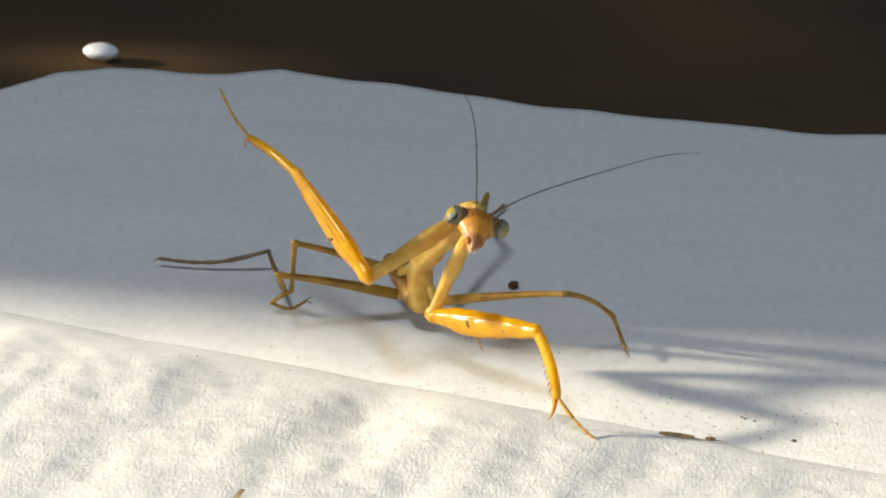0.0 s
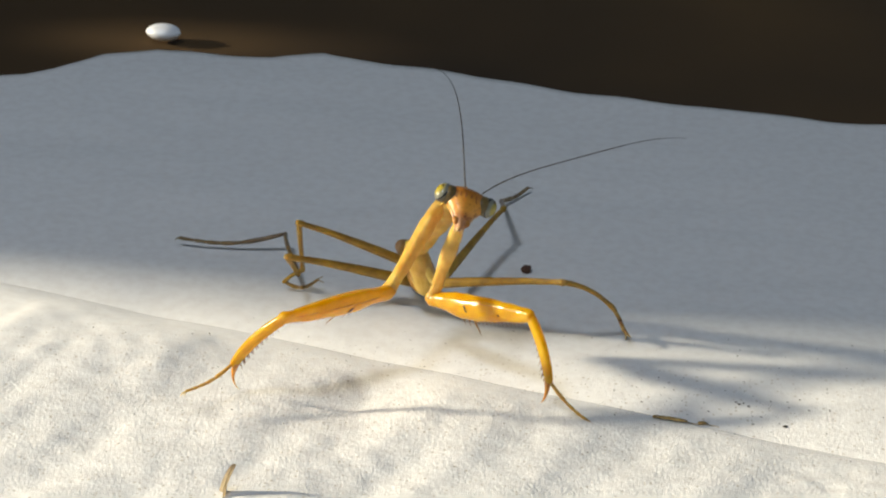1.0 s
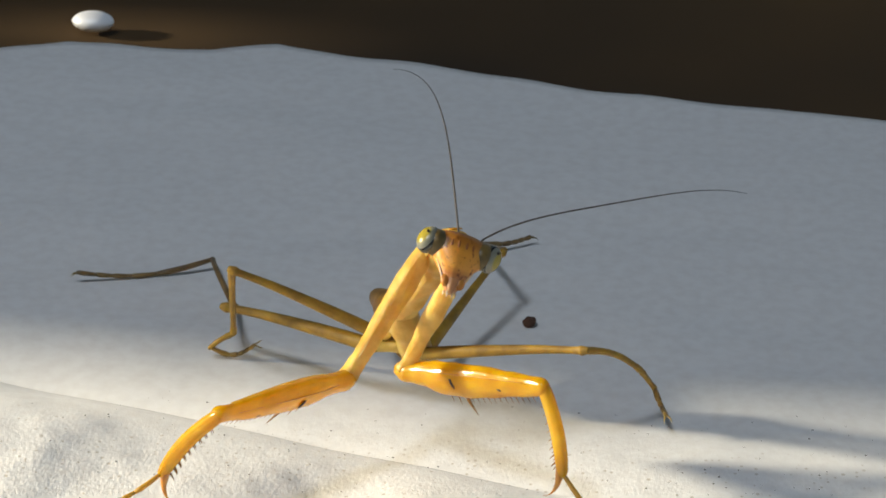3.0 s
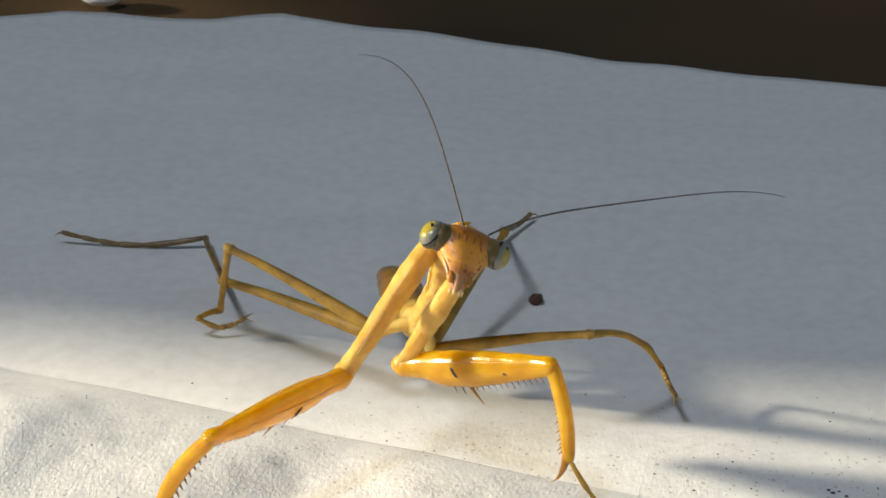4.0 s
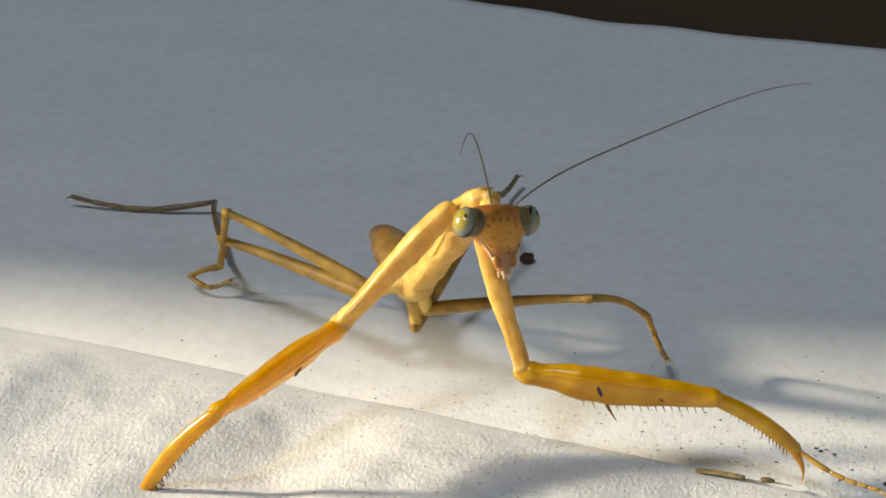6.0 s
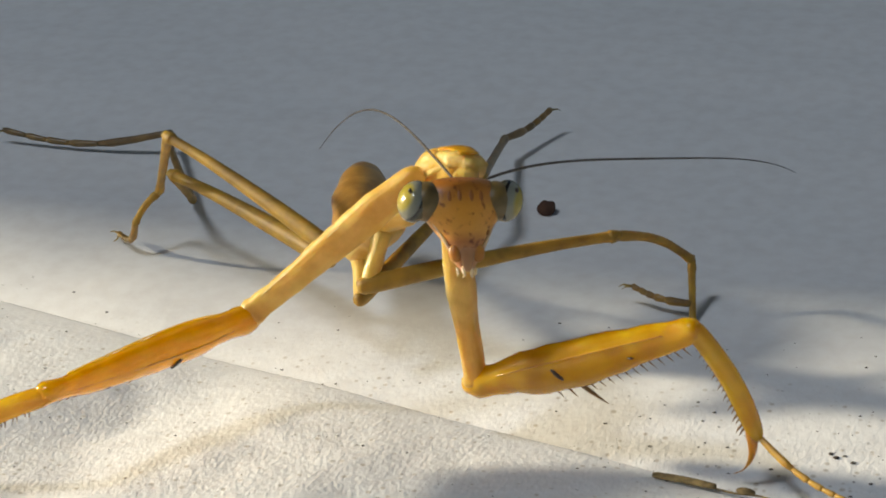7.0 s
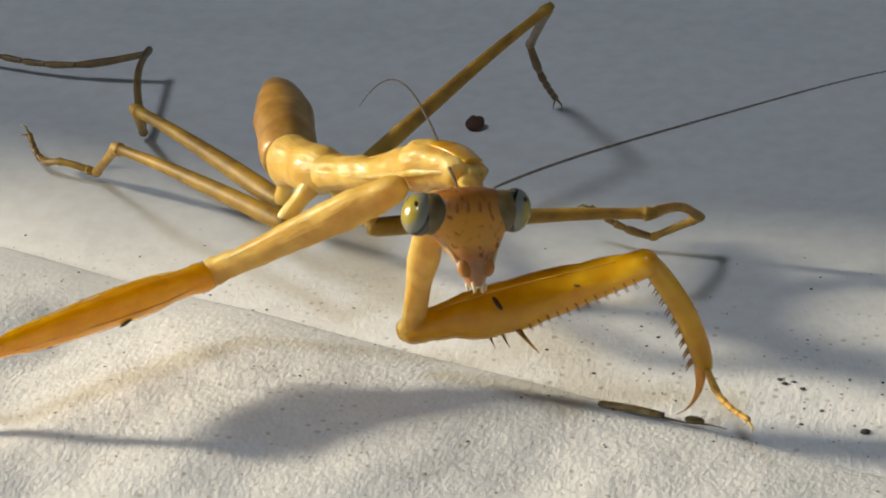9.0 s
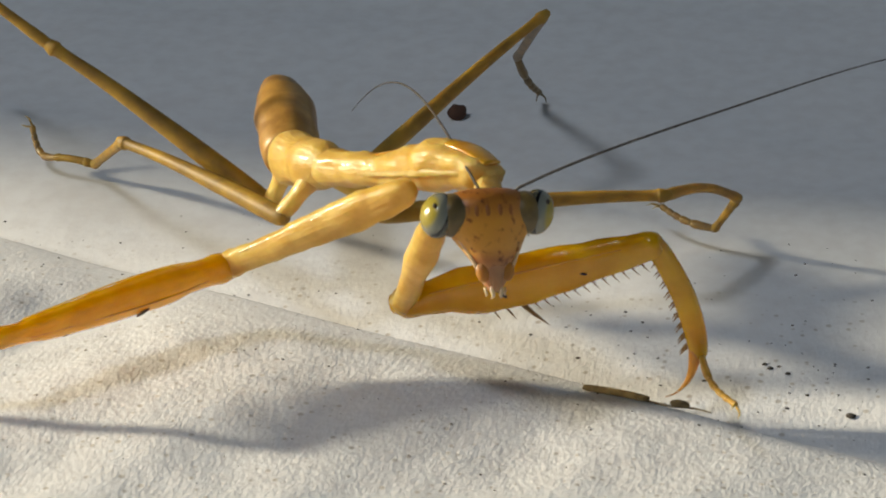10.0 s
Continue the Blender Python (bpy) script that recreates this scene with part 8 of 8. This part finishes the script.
    walk(thorax, [
        (0, pose(-0.02283, 0.01822, 0.00698, -81.7, 88.2, 6.5)),
        (0.1, pose(-0.02262, 0.01812, 0.00702, 162.4, 88.8, -107.2)),
        (0.2, pose(-0.02257, 0.01806, 0.00701, 147.0, 87.0, -121.3)),
        (0.3, pose(-0.02276, 0.01798, 0.00709, 131.7, 86.3, -135.4)),
        (0.5, pose(-0.02267, 0.01777, 0.00722, 137.7, 87.4, -130.5)),
        (1, pose(-0.02418, 0.01686, 0.00741, -72.0, 71.6, 0.6)),
        (1.5, pose(-0.02373, 0.01625, 0.00777, -94.4, 72.1, -23.4)),
        (2, pose(-0.02325, 0.01562, 0.00810, -113.9, 70.5, -43.9)),
        (2.5, pose(-0.02322, 0.01491, 0.00840, -71.6, 66.2, -4.5)),
        (3, pose(-0.02245, 0.01366, 0.00816, -31.3, 65.8, 48.4)),
        (3.4, pose(-0.02159, 0.01254, 0.00769, -3.6, 48.5, 84.9)),
        (3.8, pose(-0.02067, 0.01170, 0.00709, 7.9, 30.3, 100.9)),
        (4, pose(-0.02033, 0.01138, 0.00684, 10.7, 24.1, 104.4)),
        (4.5, pose(-0.02031, 0.01108, 0.00718, 10.7, 23.4, 104.3)),
        (5, pose(-0.02016, 0.01060, 0.00731, 10.4, 23.6, 103.9)),
        (5.25, pose(-0.02012, 0.01029, 0.00736, 10.6, 22.6, 104.0)),
        (5.5, pose(-0.02007, 0.00997, 0.00741, 10.8, 21.8, 104.2)),
        (5.6, pose(-0.01997, 0.00975, 0.00742, 10.0, 23.1, 103.2)),
        (5.7, pose(-0.01987, 0.00952, 0.00742, 9.2, 24.4, 102.3)),
        (5.8, pose(-0.01993, 0.00950, 0.00756, 9.2, 26.3, 102.5)),
        (5.9, pose(-0.01987, 0.00949, 0.00756, 10.3, 26.3, 104.0)),
        (6, pose(-0.01971, 0.00941, 0.00756, 11.0, 25.8, 104.8)),
        (6.2, pose(-0.01934, 0.00906, 0.00743, 8.2, 32.9, 101.4)),
        (6.5, pose(-0.01820, 0.00894, 0.00770, 15.6, 35.2, 112.2)),
        (6.9, pose(-0.01665, 0.00888, 0.00815, 28.7, 37.7, 132.8)),
        (7.1, pose(-0.01590, 0.00881, 0.00830, 34.9, 36.1, 143.7)),
        (7.3, pose(-0.01519, 0.00868, 0.00841, 38.5, 33.8, 151.0)),
        (7.5, pose(-0.01548, 0.00795, 0.00860, 31.4, 34.0, 137.4)),
        (7.7, pose(-0.01558, 0.00759, 0.00848, 30.0, 27.0, 134.6)),
        (7.8, pose(-0.01563, 0.00740, 0.00841, 29.5, 23.6, 133.1)),
        (7.9, pose(-0.01568, 0.00722, 0.00834, 28.4, 20.7, 130.6)),
        (8, pose(-0.01573, 0.00704, 0.00826, 27.6, 17.6, 128.5)),
        (8.5, pose(-0.01588, 0.00567, 0.00840, 29.9, 16.3, 132.1)),
        (9, pose(-0.01505, 0.00521, 0.00821, 31.2, 14.9, 134.1)),
        (9.5, pose(-0.01443, 0.00438, 0.00865, 30.0, 20.0, 133.3)),
        (9.6, pose(-0.01430, 0.00421, 0.00874, 29.8, 21.0, 133.2)),
        (9.8, pose(-0.01386, 0.00338, 0.00884, 29.1, 21.9, 132.1)),
        (9.9, pose(-0.01368, 0.00304, 0.00886, 28.9, 19.0, 131.1)),
        (10, pose(-0.01352, 0.00274, 0.00885, 29.1, 16.8, 130.9)),
    ])
    walk(abdomen, [
        (0, pose(-0.02271, 0.01823, 0.00323, 5.1, -2.3, 110.5)),
        (0.1, pose(-0.02264, 0.01804, 0.00327, 4.7, -2.0, 109.1)),
        (0.2, pose(-0.02267, 0.01789, 0.00326, 4.5, -2.3, 108.1)),
        (0.3, pose(-0.02293, 0.01781, 0.00334, 4.4, -2.0, 107.8)),
        (0.5, pose(-0.02279, 0.01764, 0.00346, 4.6, -1.6, 108.6)),
        (1, pose(-0.02300, 0.01687, 0.00384, 4.7, 0.0, 109.4)),
        (1.5, pose(-0.02267, 0.01579, 0.00419, 5.1, -0.8, 110.8)),
        (2, pose(-0.02234, 0.01475, 0.00455, 5.4, -1.5, 112.2)),
        (2.5, pose(-0.02171, 0.01479, 0.00496, 5.7, 0.0, 113.7)),
        (3, pose(-0.02143, 0.01482, 0.00473, 5.5, -0.2, 112.5)),
        (3.4, pose(-0.02137, 0.01503, 0.00487, 5.1, 1.7, 111.1)),
        (3.8, pose(-0.02128, 0.01489, 0.00519, 4.5, 4.9, 108.9)),
        (4, pose(-0.02118, 0.01470, 0.00531, 4.3, 6.0, 107.9)),
        (4.5, pose(-0.02116, 0.01442, 0.00568, 4.3, 5.1, 107.8)),
        (5, pose(-0.02099, 0.01395, 0.00581, 4.0, 5.8, 106.6)),
        (5.25, pose(-0.02096, 0.01365, 0.00591, 4.0, 5.6, 106.4)),
        (5.5, pose(-0.02093, 0.01335, 0.00601, 3.9, 5.4, 106.3)),
        (5.6, pose(-0.02076, 0.01311, 0.00594, 4.0, 5.0, 106.5)),
        (5.7, pose(-0.02059, 0.01287, 0.00587, 4.1, 4.7, 106.8)),
        (5.8, pose(-0.02065, 0.01279, 0.00589, 4.3, 6.0, 107.8)),
        (5.9, pose(-0.02068, 0.01276, 0.00589, 4.4, 5.9, 108.2)),
        (6, pose(-0.02058, 0.01268, 0.00593, 4.7, 3.2, 109.4)),
        (6.2, pose(-0.01996, 0.01216, 0.00539, 4.9, -2.0, 109.7)),
        (6.5, pose(-0.01936, 0.01178, 0.00553, 4.6, -1.4, 108.9)),
        (6.9, pose(-0.01867, 0.01106, 0.00585, 4.1, 0.4, 106.5)),
        (7.1, pose(-0.01835, 0.01060, 0.00608, 3.7, 1.7, 105.1)),
        (7.3, pose(-0.01792, 0.01020, 0.00632, 3.5, 3.1, 104.4)),
        (7.5, pose(-0.01778, 0.01006, 0.00649, 3.5, -2.3, 104.1)),
        (7.7, pose(-0.01793, 0.00997, 0.00677, 4.0, 0.1, 106.4)),
        (7.8, pose(-0.01798, 0.00992, 0.00690, 4.3, 1.2, 107.7)),
        (7.9, pose(-0.01797, 0.00989, 0.00701, 4.7, 2.2, 109.4)),
        (8, pose(-0.01797, 0.00985, 0.00713, 5.1, 3.2, 111.1)),
        (8.5, pose(-0.01830, 0.00835, 0.00734, 4.7, -1.0, 109.1)),
        (9, pose(-0.01758, 0.00782, 0.00724, 5.1, -0.6, 110.7)),
        (9.5, pose(-0.01685, 0.00695, 0.00737, 5.1, -1.3, 110.8)),
        (9.6, pose(-0.01671, 0.00677, 0.00739, 5.1, -1.5, 110.9)),
        (9.8, pose(-0.01620, 0.00597, 0.00744, 5.0, -0.5, 110.3)),
        (9.9, pose(-0.01602, 0.00572, 0.00764, 5.0, -0.1, 110.7)),
        (10, pose(-0.01587, 0.00546, 0.00776, 5.1, -0.1, 110.9)),
    ])
    walk(head, [
        (0, pose(-0.01789, 0.00925, 0.01591, -60.9, 16.3, -0.4)),
        (0.1, pose(-0.01766, 0.00864, 0.01565, -53.3, 16.0, 1.8)),
        (0.2, pose(-0.01763, 0.00857, 0.01575, -53.4, 15.4, 2.3)),
        (0.3, pose(-0.01787, 0.00849, 0.01608, -51.8, 16.5, 3.3)),
        (0.5, pose(-0.01745, 0.00832, 0.01635, -48.8, 18.5, 5.2)),
        (1, pose(-0.01918, 0.00791, 0.01727, -55.8, 18.4, 2.1)),
        (1.5, pose(-0.01893, 0.00733, 0.01784, -50.8, 18.4, 3.7)),
        (2, pose(-0.01860, 0.00652, 0.01800, -47.8, 17.4, 2.6)),
        (2.5, pose(-0.01847, 0.00581, 0.01829, -46.5, 18.5, 3.2)),
        (3, pose(-0.01798, 0.00468, 0.01790, -48.2, 18.7, 4.3)),
        (3.4, pose(-0.01760, 0.00378, 0.01759, -49.5, 18.9, 5.1)),
        (3.8, pose(-0.01721, 0.00288, 0.01727, -50.7, 19.0, 5.9)),
        (4, pose(-0.01701, 0.00243, 0.01711, -51.3, 19.2, 6.3)),
        (4.5, pose(-0.01696, 0.00206, 0.01753, -48.2, 17.9, 4.1)),
        (5, pose(-0.01621, 0.00172, 0.01748, -44.7, 14.8, 9.5)),
        (5.25, pose(-0.01541, 0.00162, 0.01714, -39.0, 12.6, 20.1)),
        (5.5, pose(-0.01461, 0.00153, 0.01681, -33.4, 9.4, 30.4)),
        (5.6, pose(-0.01437, 0.00144, 0.01669, -33.8, 9.2, 30.6)),
        (5.7, pose(-0.01414, 0.00135, 0.01657, -34.2, 8.9, 30.7)),
        (5.8, pose(-0.01413, 0.00132, 0.01669, -33.5, 10.1, 30.4)),
        (5.9, pose(-0.01420, 0.00110, 0.01664, -35.8, 10.0, 28.8)),
        (6, pose(-0.01403, 0.00095, 0.01659, -36.1, 8.7, 29.3)),
        (6.2, pose(-0.01365, 0.00048, 0.01610, -43.3, 7.4, 26.9)),
        (6.5, pose(-0.01198, -0.00011, 0.01529, -41.8, 7.3, 27.3)),
        (6.9, pose(-0.00977, -0.00089, 0.01421, -39.9, 7.2, 27.8)),
        (7.1, pose(-0.00867, -0.00128, 0.01368, -39.0, 7.2, 28.1)),
        (7.3, pose(-0.00755, -0.00166, 0.01315, -38.1, 7.2, 28.4)),
        (7.5, pose(-0.00789, -0.00271, 0.01310, -35.6, 9.1, 31.2)),
        (7.7, pose(-0.00759, -0.00281, 0.01274, -34.6, 8.4, 30.5)),
        (7.8, pose(-0.00744, -0.00286, 0.01256, -34.1, 8.1, 30.3)),
        (7.9, pose(-0.00730, -0.00292, 0.01238, -33.5, 7.8, 29.9)),
        (8, pose(-0.00714, -0.00296, 0.01220, -33.1, 7.5, 29.6)),
        (8.5, pose(-0.00651, -0.00394, 0.01170, -29.8, 3.9, 26.4)),
        (9, pose(-0.00555, -0.00422, 0.01127, -39.2, 7.4, 30.4)),
        (9.5, pose(-0.00445, -0.00481, 0.01106, -32.8, 4.7, 25.8)),
        (9.6, pose(-0.00422, -0.00493, 0.01105, -34.3, 4.7, 25.9)),
        (9.8, pose(-0.00379, -0.00579, 0.01130, -35.0, 5.0, 26.4)),
        (9.9, pose(-0.00359, -0.00609, 0.01137, -35.2, 5.6, 27.1)),
        (10, pose(-0.00339, -0.00639, 0.01144, -35.4, 6.1, 27.7)),
    ])
    walk(antenna_b, [
        (0, pose(-0.01638, 0.00987, 0.01644, -16.0, -10.7, 21.0)),
        (0.1, pose(-0.01615, 0.00919, 0.01624, -14.1, -0.4, 33.3)),
        (0.2, pose(-0.01614, 0.00914, 0.01637, -15.9, -11.9, 23.6)),
        (0.3, pose(-0.01637, 0.00906, 0.01668, -15.6, -10.2, 26.6)),
        (0.5, pose(-0.01593, 0.00888, 0.01692, -16.1, -6.9, 20.7)),
        (1, pose(-0.01765, 0.00852, 0.01778, -15.8, -8.7, 23.8)),
        (1.5, pose(-0.01741, 0.00789, 0.01839, -14.2, -3.9, 33.8)),
        (2, pose(-0.01708, 0.00699, 0.01860, -14.7, -3.3, 30.2)),
        (2.5, pose(-0.01692, 0.00628, 0.01887, -14.7, -0.4, 29.9)),
        (3, pose(-0.01645, 0.00520, 0.01847, -14.8, 0.2, 28.4)),
        (3.4, pose(-0.01608, 0.00435, 0.01813, -15.0, 0.7, 27.1)),
        (3.8, pose(-0.01570, 0.00349, 0.01781, -15.1, 1.0, 25.5)),
        (4, pose(-0.01552, 0.00307, 0.01764, -15.2, 1.0, 24.6)),
        (4.5, pose(-0.01544, 0.00258, 0.01812, -15.4, -3.9, 24.9)),
        (5, pose(-0.01476, 0.00231, 0.01817, -16.2, -6.0, 18.9)),
        (5.25, pose(-0.01408, 0.00237, 0.01792, -16.7, -14.4, 20.8)),
        (5.5, pose(-0.01341, 0.00238, 0.01768, -17.8, -26.0, 16.5)),
        (5.6, pose(-0.01318, 0.00231, 0.01758, -15.3, -20.6, 35.7)),
        (5.7, pose(-0.01295, 0.00223, 0.01747, -12.9, -19.0, 47.0)),
        (5.8, pose(-0.01293, 0.00219, 0.01756, -13.5, -18.9, 44.3)),
        (5.9, pose(-0.01300, 0.00197, 0.01751, -15.1, -21.6, 36.8)),
        (6, pose(-0.01285, 0.00183, 0.01748, -16.1, -16.1, 23.9)),
        (6.2, pose(-0.01252, 0.00141, 0.01700, -16.2, -19.7, 23.8)),
        (6.5, pose(-0.01086, 0.00081, 0.01620, -4.0, -0.9, 46.7)),
        (6.9, pose(-0.00863, 0.00000, 0.01514, 10.7, 13.6, 54.5)),
        (7.1, pose(-0.00752, -0.00039, 0.01460, 24.2, 18.6, 53.5)),
        (7.3, pose(-0.00641, -0.00079, 0.01407, 46.3, 22.3, 49.0)),
        (7.5, pose(-0.00674, -0.00180, 0.01399, 41.2, 15.1, 47.9)),
        (7.7, pose(-0.00643, -0.00194, 0.01364, 40.4, 10.3, 42.7)),
        (7.8, pose(-0.00627, -0.00201, 0.01347, 40.2, 7.9, 39.9)),
        (7.9, pose(-0.00612, -0.00208, 0.01330, 40.2, 5.2, 36.6)),
        (8, pose(-0.00596, -0.00214, 0.01314, 40.3, 2.4, 33.2)),
        (8.5, pose(-0.00531, -0.00328, 0.01272, 38.3, -4.8, 33.4)),
        (9, pose(-0.00445, -0.00328, 0.01218, 38.9, -7.7, 29.7)),
        (9.5, pose(-0.00325, -0.00410, 0.01206, 37.9, -4.5, 34.8)),
        (9.6, pose(-0.00304, -0.00418, 0.01205, 37.9, -3.3, 35.6)),
        (9.8, pose(-0.00262, -0.00502, 0.01229, 37.1, -4.8, 36.7)),
        (9.9, pose(-0.00242, -0.00530, 0.01234, 36.7, -5.6, 37.2)),
        (10, pose(-0.00223, -0.00559, 0.01239, 36.3, -6.4, 37.8)),
    ])
    walk(antenna_a, [
        (0, pose(-0.01801, 0.00988, 0.01691, 33.8, -15.9, 100.3)),
        (0.1, pose(-0.01780, 0.00913, 0.01671, 35.2, -2.5, 99.2)),
        (0.2, pose(-0.01778, 0.00907, 0.01683, 35.0, 16.7, 100.8)),
        (0.3, pose(-0.01799, 0.00897, 0.01717, 34.7, 9.9, 102.7)),
        (0.5, pose(-0.01754, 0.00873, 0.01746, 34.3, -1.9, 106.4)),
        (1, pose(-0.01927, 0.00846, 0.01832, 33.0, -15.3, 106.0)),
        (1.5, pose(-0.01902, 0.00779, 0.01893, 34.8, -5.4, 96.1)),
        (2, pose(-0.01869, 0.00692, 0.01911, 33.3, -16.0, 106.4)),
        (2.5, pose(-0.01853, 0.00619, 0.01941, 33.2, -14.6, 106.0)),
        (3, pose(-0.01805, 0.00508, 0.01901, 32.9, -15.0, 108.8)),
        (3.4, pose(-0.01767, 0.00420, 0.01869, 31.9, -15.2, 112.9)),
        (3.8, pose(-0.01730, 0.00332, 0.01837, 30.9, -15.7, 116.7)),
        (4, pose(-0.01711, 0.00288, 0.01820, 30.4, -15.7, 118.2)),
        (4.5, pose(-0.01705, 0.00246, 0.01864, 30.5, -14.4, 117.9)),
        (5, pose(-0.01639, 0.00204, 0.01860, 31.6, -10.7, 114.6)),
        (5.25, pose(-0.01564, 0.00179, 0.01828, 5.0, 21.0, 95.5)),
        (5.5, pose(-0.01486, 0.00154, 0.01796, 1.5, 20.3, 94.0)),
        (5.6, pose(-0.01463, 0.00145, 0.01785, 1.4, 20.6, 94.3)),
        (5.7, pose(-0.01440, 0.00137, 0.01773, 1.3, 14.4, 94.6)),
        (5.8, pose(-0.01437, 0.00134, 0.01785, 2.0, 14.2, 96.7)),
        (5.9, pose(-0.01447, 0.00116, 0.01780, 2.3, 17.0, 97.8)),
        (6, pose(-0.01432, 0.00100, 0.01774, 3.0, 14.9, 100.4)),
        (6.2, pose(-0.01402, 0.00064, 0.01721, 4.1, 11.0, 104.4)),
        (6.5, pose(-0.01235, 0.00004, 0.01641, 14.0, 13.7, 117.2)),
        (6.9, pose(-0.01012, -0.00079, 0.01534, 22.8, 15.8, 130.3)),
        (7.1, pose(-0.00900, -0.00118, 0.01482, 20.2, 16.4, 127.9)),
        (7.3, pose(-0.00789, -0.00159, 0.01429, 15.3, 17.7, 122.9)),
        (7.5, pose(-0.00817, -0.00268, 0.01425, 16.1, 16.9, 119.5)),
        (7.7, pose(-0.00787, -0.00279, 0.01389, 17.6, 14.8, 121.3)),
        (7.8, pose(-0.00773, -0.00286, 0.01371, 18.0, 13.7, 122.0)),
        (7.9, pose(-0.00757, -0.00292, 0.01354, 18.6, 12.6, 122.9)),
        (8, pose(-0.00742, -0.00297, 0.01336, 19.2, 11.7, 123.7)),
        (8.5, pose(-0.00683, -0.00403, 0.01284, 17.7, 12.8, 121.7)),
        (9, pose(-0.00590, -0.00414, 0.01240, 17.2, 11.7, 119.5)),
        (9.5, pose(-0.00478, -0.00483, 0.01220, 19.6, 11.2, 122.6)),
        (9.6, pose(-0.00456, -0.00493, 0.01218, 19.6, 11.1, 122.5)),
        (9.8, pose(-0.00414, -0.00578, 0.01244, 19.2, 11.5, 122.6)),
        (9.9, pose(-0.00392, -0.00608, 0.01250, 19.2, 11.6, 122.6)),
        (10, pose(-0.00372, -0.00637, 0.01257, 19.2, 11.6, 122.9)),
    ])


motions()
